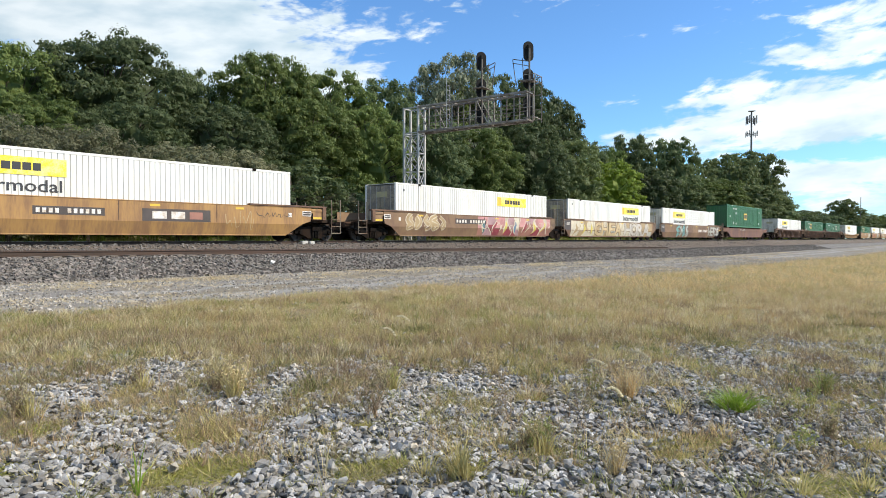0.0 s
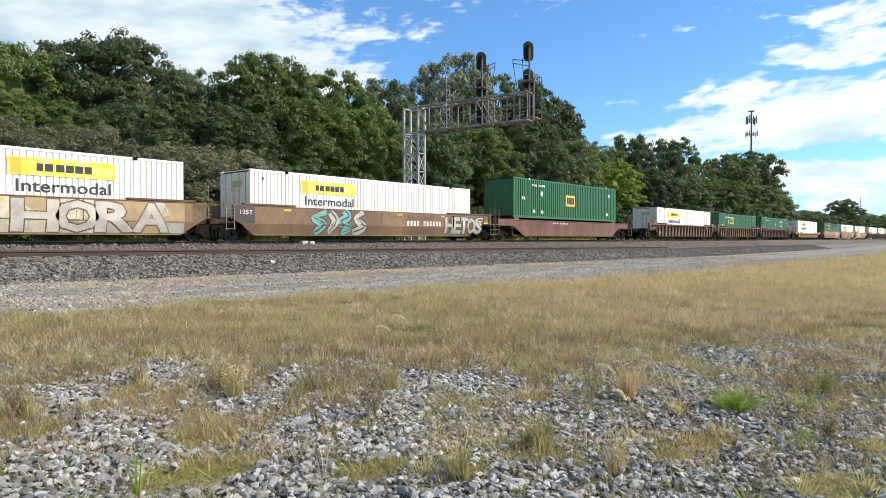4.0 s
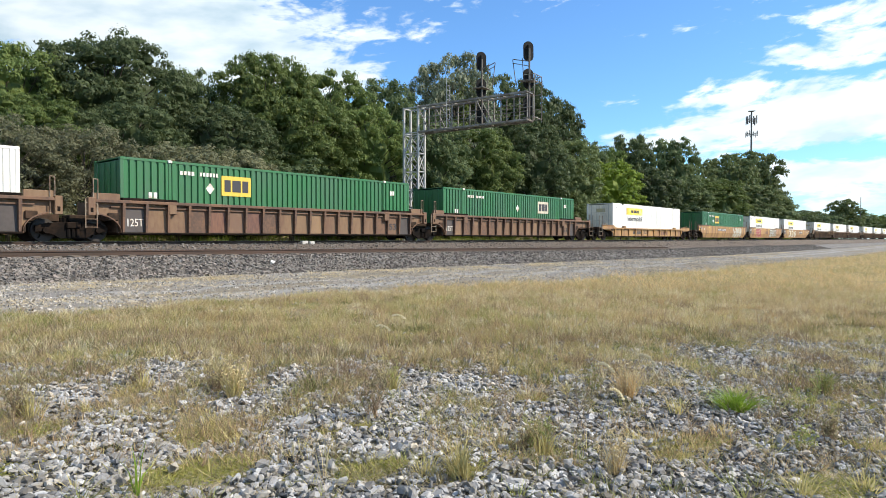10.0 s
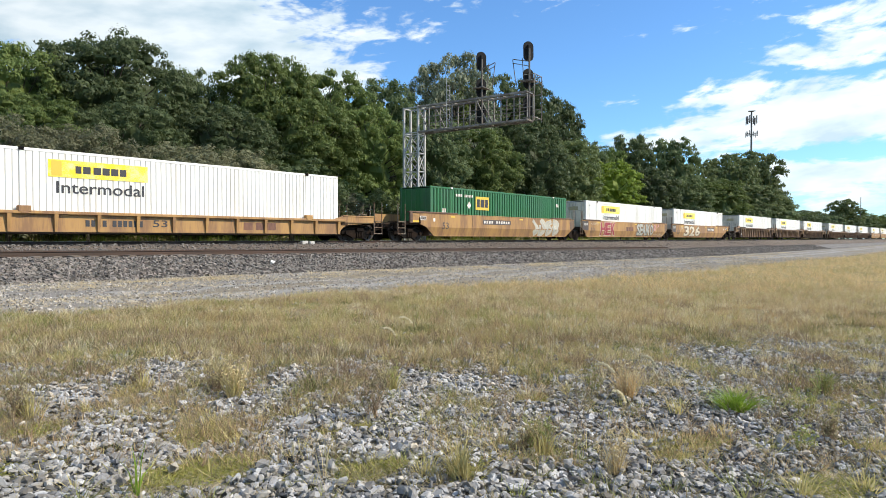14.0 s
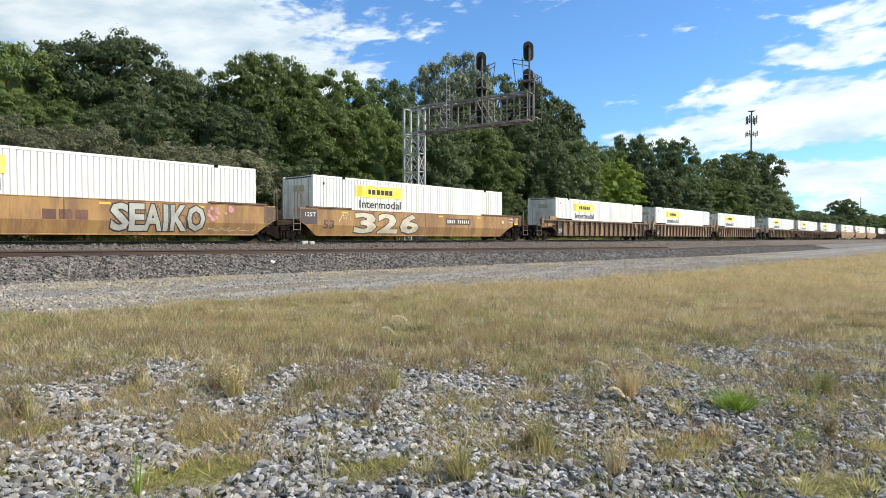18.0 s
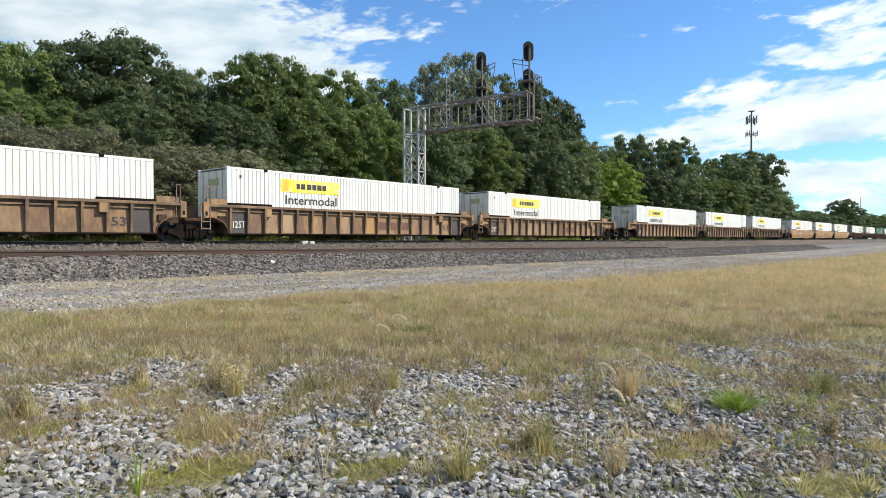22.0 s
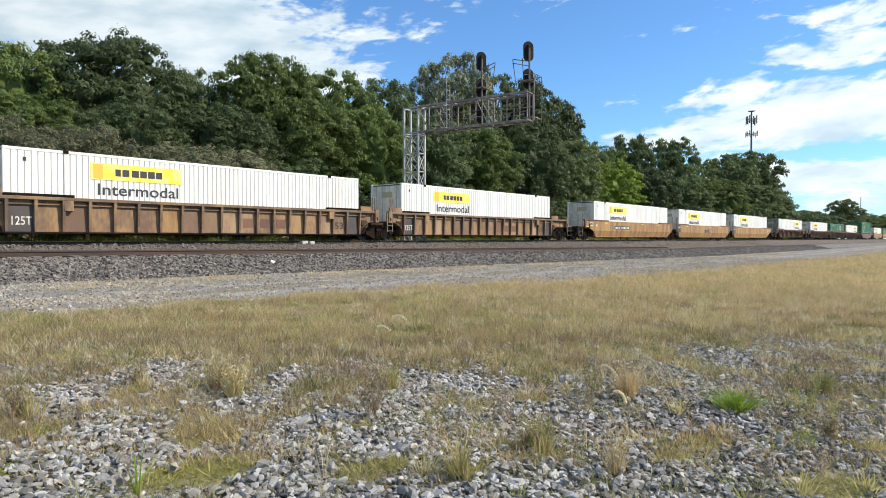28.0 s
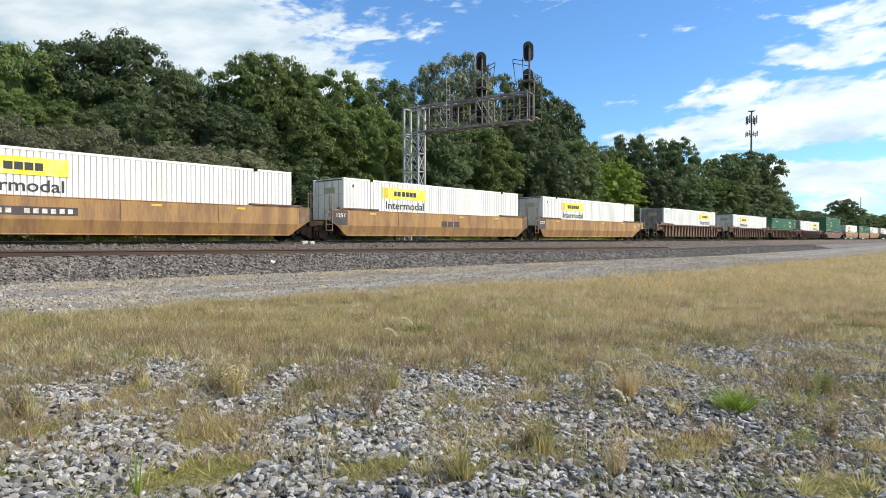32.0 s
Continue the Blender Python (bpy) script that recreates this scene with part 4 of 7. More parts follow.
def sides_smooth(car, paint, left_end, right_end):
    def plate():
        xl, xr = (-1.1 if left_end else -0.98), BOX_L + (1.1 if right_end else 0.92)
        bl, br = (0.25 if left_end else 0.1), BOX_L + (-0.25 if right_end else -0.1)
        ml, mr = (-0.55 if left_end else -0.6), BOX_L + (0.55 if right_end else 0.6)
        rows = ((1.60, -1.475, xl, xr), (0.98, -1.475, xl, xr), (0.80, -1.475, ml, mr), (0.29, side_y(0.29), bl, br))
        s = Solid()
        for dy in (0.0, 0.035):
            s.add([(a, y + dy, z) for z, y, x0, x1 in rows for a in (x0, x1)], [(2 * i, 2 * i + 1, 2 * i + 3, 2 * i + 2) for i in range(3)])
        n = 8
        s.add([], [])
        loop = [0, 1, 3, 5, 7, 6, 4, 2]
        s.f += [(loop[i], loop[(i + 1) % 8], n + loop[(i + 1) % 8], n + loop[i]) for i in range(8)]
        s.m += [0] * 8
        s.box(xl, xr, -1.49, -1.30, 1.585, 1.63, 0.012)
        s.box(bl + 0.05, br - 0.05, side_y(0.29) - 0.012, side_y(0.29) + 0.16, 0.25, 0.30, 0.01)
        return s
    me = shared(("smooth", paint.name, left_end, right_end), lambda: plate().mesh("side_sill", paint))
    part("side_sill", me, None, car)
    me2 = shared(("smooth_far", paint.name, right_end, left_end), lambda: sides_flip(paint, right_end, left_end))
    part("side_sill", me2, None, car, at=pose(BOX_L, 0, 0, 0, 0, 180))
    for left, flag in ((True, left_end), (False, right_end)):
        cap = shared(("cap", left, flag), lambda: (Solid().box(-2.05 if flag else -0.45, 2.35, -1.52, -1.28, 1.63, 1.72, 0.015) if left else Solid().box(BOX_L - 2.35, BOX_L + (2.05 if flag else 0.45), -1.52, -1.28, 1.63, 1.72, 0.015)).mesh("guide_rail", MAT["dirt_brown"]))
        part("guide_rail", cap, None, car, "dark raised top rail")
    if not left_end:
        panel = shared("end_panel", lambda: Solid().prism([(-0.97, 1.0), (-0.58, 0.82), (0.12, 0.82), (0.12, 1.57), (-0.97, 1.57)], -1.480, -1.474).mesh("end_panel", MAT["spray_patch"]))
        part("end_panel", panel, None, car, "black end panel")
        fit_text("capacity_stencil", "125T", -0.62, 0.02, 1.22, 0.2, MAT["stencil"], -1.484, car, "white stencilled 125T")
    if not right_end:
        tail = shared("tail_panel", lambda: Solid().prism([(BOX_L + 0.3, 0.82), (BOX_L + 0.58, 0.82), (BOX_L + 0.91, 1.0), (BOX_L + 0.91, 1.57), (BOX_L + 0.3, 1.57)], -1.480, -1.474).mesh("end_panel", MAT["frame_brown"]))
        part("end_panel", tail, None, car, "dull brown end panel")
    strip = shared("reflective_strip", lambda: Solid().box(0, 0.42, -1.480, -1.474, 1.42, 1.51).mesh("reflective_strip", MAT["gold"]))
    for x in (1.7, 9.3, 13.1):
        part("reflective_strip", strip, None, car, "dull yellow reflective strip", at=pose(x, 0, 0))
    stub = shared(("stub", paint.name), lambda: Solid().box(-0.12, 0.12, -1.53, -1.40, 1.02, 1.66, 0.02).box(-0.05, 0.05, -1.536, -1.52, 1.12, 1.30, 0.004, 0).mesh("end_bracket", MAT["dirt_brown"]))
    for flag, x in ((left_end, -1.88), (right_end, BOX_L + 1.88)):
        if flag:
            part("end_bracket", stub, None, car, "dark upright bracket at the wagon end", at=pose(x, 0, 0))
            part("end_step", shared("end_step", lambda: Solid().box(-0.45, 0.45, -1.52, -1.46, 1.00, 1.06, 0.01).box(-0.42, -0.34, -1.51, -1.46, 1.06, 1.36).box(0.34, 0.42, -1.51, -1.46, 1.06, 1.36).mesh("end_step", MAT["dark"])), None, car, at=pose(x + (0.36 if x < 0 else -0.36), 0, 0))
            part("end_casting", shared(("end_casting", paint.name), lambda: Solid().box(-0.44, 0.46, -1.465, -1.40, 1.02, 1.60, 0.02).box(-0.40, 0.40, -1.49, -1.46, 1.44, 1.56, 0.01).mesh("end_casting", paint)), None, car, "dirty end casting in the wagon's own paint", at=pose(x + (0.32 if x < 0 else -0.34), 0, 0))
            part("reflective_strip", shared("end_strip", lambda: Solid().box(-0.38, 0.38, -1.500, -1.494, 1.08, 1.18).mesh("reflective_strip", MAT["gold"])), None, car, "yellow reflective strip", at=pose(x + (0.32 if x < 0 else -0.34), 0.03, 0))
            plate = part("end_plate", shared("end_notice", lambda: Solid().box(-0.27, 0.27, -1.488, -1.474, 1.20, 1.46, 0.004).mesh("end_plate", MAT["stencil"])), None, car, "white-framed notice plate", at=pose(x + (1.05 if x < 0 else -1.05), 0, 0))
            for dz in (1.25, 1.35):
                part("notice_bar", shared("notice_bar", lambda: Solid().box(-0.22, 0.22, -1.493, -1.488, 0, 0.07).mesh("notice_bar", MAT["spray_patch"])), None, plate, "dark bar of unreadable print", at=pose(0, 0, dz))
            part("inspection_label", shared("inspection_label", lambda: Solid().box(-0.09, 0.09, -1.481, -1.474, 1.14, 1.34).mesh("inspection_label", MAT["stencil"])), None, car, "small white label plate", at=pose(0.15 if x < 0 else BOX_L - 0.15, 0, 0))
    for x in (3.9, 8.1, 12.2):
        seam = shared("seam", lambda: Solid().box(-0.02, 0.02, -1.481, -1.47, 0.82, 1.58).mesh("weld_seam", MAT["dirt_brown"]))
        part("weld_seam", seam, None, car, at=pose(x, 0, 0))


def sides_flip(paint, le, re):
    xl, xr = (-2.0 if le else -0.38), BOX_L + (2.0 if re else 0.38)
    return Solid().box(xl, xr, -1.475, -1.44, 0.98, 1.63).box(0.25, BOX_L - 0.25, -1.46, -1.42, 0.29, 0.98).mesh("side_sill", paint)


def sides_ribbed(car, paint, left_end, right_end, dark_bays):
    xl, xr = (-2.35 if left_end else -1.22), BOX_L + (2.35 if right_end else 1.22)

    def arch(x, sgn, far):
        """The arched lower edge over a truck, from the bottom of the web out to the end; sgn -1 at the head."""
        pts = [(x + sgn * (0.02 + 1.0 * (1 - math.cos(a))), 0.33 + 0.70 * math.sin(a)) for a in (radians(d) for d in range(0, 91, 15))]
        return pts + [(far, 1.03), (far, 1.5)]

    def web():
        right, left = arch(BOX_L, 1, xr), arch(0, -1, xl)
        return Solid().prism(right + left[::-1], -1.34, -1.31)
    part("side_web", shared(("web", paint.name, left_end, right_end), lambda: web().mesh("side_web", paint)), None, car)
    part("top_chord", shared(("chord", paint.name, left_end, right_end), lambda: Solid().box(xl, xr, -1.54, -1.30, 1.47, 1.60, 0.02).mesh("top_chord", MAT["dirt_brown"] if paint is MAT["brown"] else MAT["frame_brown"])), None, car)
    part("bottom_chord", shared(("sill", paint.name), lambda: Solid().box(-0.02, BOX_L + 0.02, -1.50, -1.28, 0.27, 0.35, 0.02).mesh("bottom_chord", MAT["dark"])), None, car)
    part("side_web", shared(("webfar", paint.name), lambda: Solid().box(-0.6, BOX_L + 0.6, 1.36, 1.40, 0.33, 1.6).box(-0.6, BOX_L + 0.6, 1.3, 1.52, 0.27, 0.36).mesh("side_web", paint)), None, car)
    rib = shared(("rib", paint.name), lambda: Solid().add([(-0.055, -1.53, 1.48), (0.055, -1.53, 1.48), (0.055, -1.33, 1.48), (-0.055, -1.33, 1.48), (-0.04, -1.46, 0.36), (0.04, -1.46, 0.36), (0.04, -1.33, 0.36), (-0.04, -1.33, 0.36)],
                                                              ((0, 1, 2, 3), (7, 6, 5, 4), (0, 4, 5, 1), (1, 5, 6, 2), (2, 6, 7, 3), (3, 7, 4, 0))).mesh("rib", MAT["dirt_brown"] if paint is MAT["brown"] else MAT["frame_brown"]))
    n = 18
    for i in range(n + 1):
        x = 0.06 + (BOX_L - 0.12) * i / n
        part("rib", rib, None, car, at=pose(x, 0, 0))
    box = shared(("chock", paint.name), lambda: Solid().box(-0.16, 0.16, -1.53, -1.32, 1.10, 1.50, 0.02).mesh("lift_bracket", paint))
    for x in (2.0, BOX_L - 2.0):
        part("lift_bracket", box, None, car, at=pose(x, 0, 0))
    bracket = shared(("bracket", paint.name), lambda: Solid().box(-0.13, 0.13, -1.56, -1.36, 0.98, 1.66, 0.02).mesh("end_bracket", paint))
    # slot drawn as a near-black block in place of the shade inside it
    slot = shared("bracket_slot", lambda: Solid().box(-0.05, 0.05, -1.566, -1.55, 1.10, 1.27, 0.005).mesh("bracket_slot", MAT["dark"]))
    cover = shared(("cover", paint.name), lambda: Solid().box(-0.5, 0.5, -1.42, -1.32, 1.48, 1.84, 0.015).mesh("end_cover", paint))
    for x in (-0.55, BOX_L + 0.55):
        part("end_cover", cover, None, car, at=pose(x, 0, 0))
    for x in (xl + 0.1, xr - 0.1):
        br = part("end_bracket", bracket, None, car, at=pose(x, 0, 0))
        part("bracket_slot", slot, None, br, "near-black block standing for the shaded slot in the bracket")
    trim = shared(("trim", paint.name), lambda: arch_trim().mesh("arch_trim", MAT["dirt_brown"]))
    for sgn, x in ((-1, 0), (1, BOX_L)):
        part("arch_trim", trim, None, car, at=pose(x, 0, 0) if sgn < 0 else pose(x, -2.77, 0, 0, 0, 180))
    stiff = shared(("stiff", paint.name), lambda: Solid().box(-0.4, BOX_L + 0.4, -1.42, -1.335, 1.30, 1.36, 0.01).mesh("stiffener", MAT["dirt_brown"] if paint is MAT["brown"] else MAT["frame_brown"]))
    part("stiffener", stiff, None, car)
    for left, flag in ((True, left_end), (False, right_end)):
        cap = shared(("cap2", left, flag), lambda: (Solid().box(0.0, 2.2, -1.50, -1.28, 1.60, 1.70, 0.015) if left else Solid().box(BOX_L - 2.2, BOX_L, -1.50, -1.28, 1.60, 1.70, 0.015)).mesh("guide_rail", MAT["dark"]))
        part("guide_rail", cap, None, car, "dark raised top rail")
    rnd = random.Random(int(BAY_SEED[0]))
    BAY_SEED[0] += 1
    width = (BOX_L - 0.12) / n
    for i in rnd.sample(range(1, n - 2), 7):
        tone = rnd.choice(("rust_light", "rust_light", "orange", "faded")) if paint is not MAT["brown"] else rnd.choice(("faded", "oxide", "dirt_brown"))
        part("repainted_bay", Solid().box(0.06 + width * i + 0.06, 0.06 + width * (i + 1) - 0.06, -1.346, -1.339, 0.37, 1.29), MAT[tone], car, "bay of odd repainted colour")
    if dark_bays:
        bay = shared("bay", lambda: Solid().box(0.0, 0.78, -1.352, -1.339, 0.36, 1.28).mesh("test_panel", MAT["spray_patch"]))
        for i in (0, n - 1) if dark_bays > 1 else (0,):
            x = 0.06 + (BOX_L - 0.12) * i / n + 0.06
            part("test_panel", bay, None, car, "black stencilled panel", at=pose(x, 0, 0))
        fit_text("capacity_stencil", "125T", 0.24, 0.86, 0.60, 0.30, MAT["stencil"], -1.356, car, "white stencilled 125T")
    if paint is MAT["rust_orange"] and not left_end:
        for k in range(3):
            x = 0.28 + width * (10 + k)
            part("owner_mark", Solid().box(x, x + 0.5, -1.352, -1.348, 0.60, 1.02), MAT["oxide"], car, "dull red plain block of an owner's mark")
    x53 = 0.06 + (BOX_L - 0.12) * (n - 2) / n
    fit_text("size_stencil", "53", x53 + 0.18, x53 + 0.72, 0.62, 0.34, MAT["black"], -1.351, car, "black stencilled 53")


def arch_trim():
    """A bent flat bar along the arched edge over a truck."""
    s = Solid()
    pts = [(-(0.02 + 1.0 * (1 - math.cos(a))), 0.33 + 0.70 * math.sin(a)) for a in (radians(d) for d in range(0, 91, 15))]
    sec = []
    for x, z in pts:
        sec += [(x, -1.45, z), (x, -1.32, z), (x, -1.32, z + 0.05), (x, -1.45, z + 0.05)]
    n = len(pts)
    s.add(sec, [(4 * k + i, 4 * k + (i + 1) % 4, 4 * k + 4 + (i + 1) % 4, 4 * k + 4 + i) for k in range(n - 1) for i in range(4)])
    return s


def sides_low_ribbed(car, paint):
    """Low ribbed sides: a shallow web under a yellow-worn chord, end plates over the trucks."""
    top = 1.0

    def web():
        side = lambda x, sgn: [(x + sgn * (0.02 + 0.85 * (1 - math.cos(a))), 0.33 + 0.52 * math.sin(a)) for a in (radians(d) for d in range(0, 91, 15))] + [(x + sgn * 2.3, 0.92), (x + sgn * 2.3, top)]
        return Solid().prism(side(BOX_L, 1) + side(0, -1)[::-1], -1.40, -1.37)
    part("side_web", shared("low_web", lambda: web().mesh("side_web", paint)), None, car)
    part("side_web", shared("low_web_far", lambda: Solid().box(-0.6, BOX_L + 0.6, 1.36, 1.40, 0.33, 1.05).mesh("side_web", paint)), None, car)
    part("top_chord", shared("low_chord", lambda: Solid().box(-0.35, BOX_L + 0.35, -1.54, -1.30, 0.98, 1.10, 0.02).mesh("top_chord", MAT["orange"])), None, car)
    part("bottom_chord", shared(("sill", paint.name), lambda: Solid().box(-0.02, BOX_L + 0.02, -1.50, -1.28, 0.27, 0.35, 0.02).mesh("bottom_chord", MAT["dark"])), None, car)
    rib = shared("low_rib", lambda: Solid().add([(-0.07, -1.53, 0.99), (0.07, -1.53, 0.99), (0.07, -1.39, 0.99), (-0.07, -1.39, 0.99), (-0.04, -1.45, 0.36), (0.04, -1.45, 0.36), (0.04, -1.39, 0.36), (-0.04, -1.39, 0.36)],
                                                ((0, 1, 2, 3), (7, 6, 5, 4), (0, 4, 5, 1), (1, 5, 6, 2), (2, 6, 7, 3), (3, 7, 4, 0))).mesh("rib", paint))
    for i in range(12):
        part("rib", rib, None, car, at=pose(0.1 + (BOX_L - 0.2) * i / 11, 0, 0))
    lug = shared("low_lug", lambda: Solid().box(-0.2, 0.2, -1.56, -1.34, 1.05, 1.27, 0.02).box(-0.12, 0.12, -1.57, -1.34, 1.0, 1.06, 0.01).mesh("lift_bracket", MAT["orange"]))
    for x in (2.0, 14.15):
        part("lift_bracket", lug, None, car, at=pose(x, 0, 0))
    plate = shared("low_end_plate", lambda: Solid().prism([(-2.35, 0.95), (-0.1, 0.95), (0.5, 1.08), (-0.25, 1.30), (-2.35, 1.26)], -1.47, -1.42).box(-2.38, -0.2, -1.50, -1.30, 1.25, 1.32, 0.015).mesh("end_plate", paint))
    mirror = shared("low_end_plate_tail", lambda: Solid().prism([(2.35, 0.95), (0.1, 0.95), (-0.5, 1.08), (0.25, 1.30), (2.35, 1.26)], -1.47, -1.42).box(0.2, 2.38, -1.50, -1.30, 1.25, 1.32, 0.015).mesh("end_plate", paint))
    part("end_plate", plate, None, car)
    part("end_plate", mirror, None, car, at=pose(BOX_L, 0, 0))
    fit_text("size_stencil", "53", 6.5, 7.1, 0.58, 0.28, MAT["black"], -1.406, car, "black stencilled 53")
    for k in range(3):
        part("owner_mark", Solid().box(10.6 + 0.62 * k, 11.05 + 0.62 * k, -1.408, -1.402, 0.50, 0.84), MAT["oxide"], car, "dull red plain block of an owner's mark")
    part("number_bars", bars(4.0, 0.56, 0.24, (0.14, 0.14, 0.14, 0.14, -0.1, 0.14, 0.14, 0.14, 0.14, 0.14, 0.14), 0.06), MAT["black"], car, "dark number bars", at=pose(0, -1.405, 0))


def graffiti_word(car, words, x0, x1, z0, z1, fill, edge, label):
    """Painted block letters with a pale edge that follow the side's bend."""
    for grow, tone, lift in ((0.05, edge, 0.006), (0.0, fill, 0.012)) if edge else ((0.0, fill, 0.006),):
        cu = bpy.data.curves.new("graffiti", "FONT")
        cu.body, cu.size, cu.resolution_u, cu.offset = words, 1.0, 2, 0.035 if edge else 0.01
        ob = bpy.data.objects.new("graffiti", cu)
        scene.collection.objects.link(ob)
        me = bpy.data.meshes.new_from_object(ob.evaluated_get(bpy.context.evaluated_depsgraph_get()))
        bpy.data.objects.remove(ob)
        bpy.data.curves.remove(cu)
        bm = bmesh.new()
        bm.from_mesh(me)
        xs, ys = [v.co.x for v in bm.verts], [v.co.y for v in bm.verts]
        for v in bm.verts:
            u, w = (v.co.x - min(xs)) / (max(xs) - min(xs)), (v.co.y - min(ys)) / (max(ys) - min(ys))
            v.co = (x0 + (x1 - x0) * u, 0, z0 + (z1 - z0) * w)
        if grow:
            bm.normal_update()
            out = {v: Vector((0, 0, 0)) for v in bm.verts}
            for e in bm.edges:
                if e.is_boundary:
                    f = e.link_faces[0]
                    d = e.verts[1].co - e.verts[0].co
                    n = Vector((d.z, 0, -d.x)).normalized()
                    if n.dot(f.calc_center_median() - e.verts[0].co) > 0:
                        n = -n
                    for v in e.verts:
                        out[v] += n
            for v, n in out.items():
                if n.length > 0:
                    v.co += n.normalized() * grow * 1.2
        bmesh.ops.bisect_plane(bm, geom=bm.verts[:] + bm.edges[:] + bm.faces[:], plane_co=(0, 0, 0.80), plane_no=(0, 0, 1))
        for v in bm.verts:
            v.co.y = side_y(v.co.z) - lift
        bm.to_mesh(me)
        bm.free()
        me.materials.clear()
        me.materials.append(MAT["spray_" + tone])
        me.name = "graffiti"
        part("graffiti", me, None, car, label)


def number_block(car, x0, x1, z0, z1, n, dark=True, y=None):
    """A dark field with plain bars in place of a wagon number."""
    y = -1.475 if y is None else y
    if dark:
        part("number_field", Solid().box(x0, x1, y - 0.006, y, z0, z1), MAT["spray_patch"], car, "black number field")
    h = (z1 - z0) * 0.56
    step = max(h * 0.8, (x1 - x0 - 0.16) / 11)
    m = int((x1 - x0 - 0.15) / step)
    bar = shared(("number_bar", round(h, 3), round(step, 3)), lambda: Solid().box(0, step * 0.6, -0.004, 0, 0, h).mesh("number_bar", MAT["stencil"]))
    for k in range(m):
        if k != 4:
            part("number_bar", bar, None, car, "white number bar", at=pose(x0 + 0.1 + k * step, y - 0.008, z0 + (z1 - z0) * 0.22))


def paint_ribbon(sol, pts, w, lift, z0=0.33, z1=1.56):
    """A painted stroke of width w through points in x, z on a smooth wagon side."""
    fine = []
    for i in range(len(pts) - 1):
        p0, p1, p2, p3 = pts[max(i - 1, 0)], pts[i], pts[i + 1], pts[min(i + 2, len(pts) - 1)]
        for k in range(6):
            t = k / 6
            fine.append(tuple(0.5 * (2 * b + (c - a) * t + (2 * a - 5 * b + 4 * c - d) * t * t + (3 * b - a - 3 * c + d) * t ** 3) for a, b, c, d in zip(p0, p1, p2, p3)))
    fine.append(pts[-1])
    vs = []
    for i, (x, z) in enumerate(fine):
        a, b = fine[max(i - 1, 0)], fine[min(i + 1, len(fine) - 1)]
        dx, dz = b[0] - a[0], b[1] - a[1]
        ln = math.hypot(dx, dz) or 1
        ww = w * (0.75 + 0.25 * math.sin(3.1 * i / len(fine) * 2))
        for sgn in (-1, 1):
            px, pz = x - sgn * dz / ln * ww / 2, z + sgn * dx / ln * ww / 2
            pz = min(max(pz, z0 - 0.06), z1 + 0.06)
            vs.append((px, side_y(pz) - lift - 0.0016 * i / len(fine), pz))
    sol.add(vs, [(2 * i, 2 * i + 1, 2 * i + 3, 2 * i + 2) for i in range(len(fine) - 1)])


def mural(car, x0, x1, n, seed, tops, lows, line, accent, label, plain=False):
    """A painted field from edge to edge of the side: leaning patches of colour, outlined, with darker sickle shapes between."""
    rnd = random.Random(seed)
    zs = [0.33 + 1.23 * q / 12 for q in range(13)]
    edges = []
    for k in range(n + 1):
        lean, bow, ph = rnd.uniform(-0.45, 0.45), rnd.uniform(0.08, 0.24), rnd.uniform(0, 6.28)
        edges.append([x0 + (x1 - x0) * k / n + (lean * (z - 0.94) + bow * math.sin(5.2 * z + ph)) * (0 if k in (0, n) else 1) for z in zs])

    def field(a, b, r0, r1, lift):
        sol = Solid()
        sol.add([(p[q], side_y(zs[q]) - lift, zs[q]) for q in range(r0, r1 + 1) for p in (a, b)], [(2 * q, 2 * q + 1, 2 * q + 3, 2 * q + 2) for q in range(r1 - r0)])
        return sol
    for k in range(n):
        a, b, cut = edges[k], edges[k + 1], rnd.randint(4, 8)
        part("mural_patch", field(a, b, 0, cut, 0.004), MAT["spray_" + rnd.choice(lows)], car, label)
        part("mural_patch", field(a, b, cut, 12, 0.004), MAT["spray_" + rnd.choice(tops)], car, label)
        if plain:
            continue
        if k % 2:
            bulge = [p + 0.34 * math.sin(math.pi * min(max((q - 1) / 9, 0), 1)) for q, p in enumerate(a)]
            part("mural_sickle", field(a, bulge, 1, 10, 0.007), MAT["spray_" + rnd.choice(accent)], car, "dark painted sickle shape")
        if k:
            sol = Solid()
            paint_ribbon(sol, [(a[q], zs[q]) for q in range(rnd.randint(0, 3), rnd.randint(10, 12) + 1, 2)], rnd.uniform(0.07, 0.12), 0.010)
            part("mural_line", sol, MAT["spray_" + line], car, "pale outline stroke")
        if rnd.random() < 0.8:
            cx, cz, rr = (a[6] + b[6]) / 2, rnd.uniform(0.7, 1.3), rnd.uniform(0.12, 0.24)
            sol = Solid()
            t0 = rnd.uniform(0, 6.28)
            paint_ribbon(sol, [(cx + rr * math.cos(t0 + t) * 1.2, cz + rr * math.sin(t0 + t)) for t in (0, 0.9, 1.8, 2.7, 3.6, 4.5)], 0.06, 0.012)
            part("mural_line", sol, MAT["spray_" + line], car, "pale outline stroke")


def tag(car, x0, x1, z0, z1, tone, seed, label, w=0.03):
    """A quick scribble of thin strokes that spells nothing."""
    rnd = random.Random(seed)
    x = x0
    while x < x1:
        sol, step = Solid(), rnd.uniform(0.25, 0.5)
        paint_ribbon(sol, [(x + step * q / 4 + rnd.uniform(-0.08, 0.08), rnd.uniform(z0, z1)) for q in range(5)], w, 0.009)
        part("scribble", sol, MAT["spray_" + tone], car, label)
        x += step


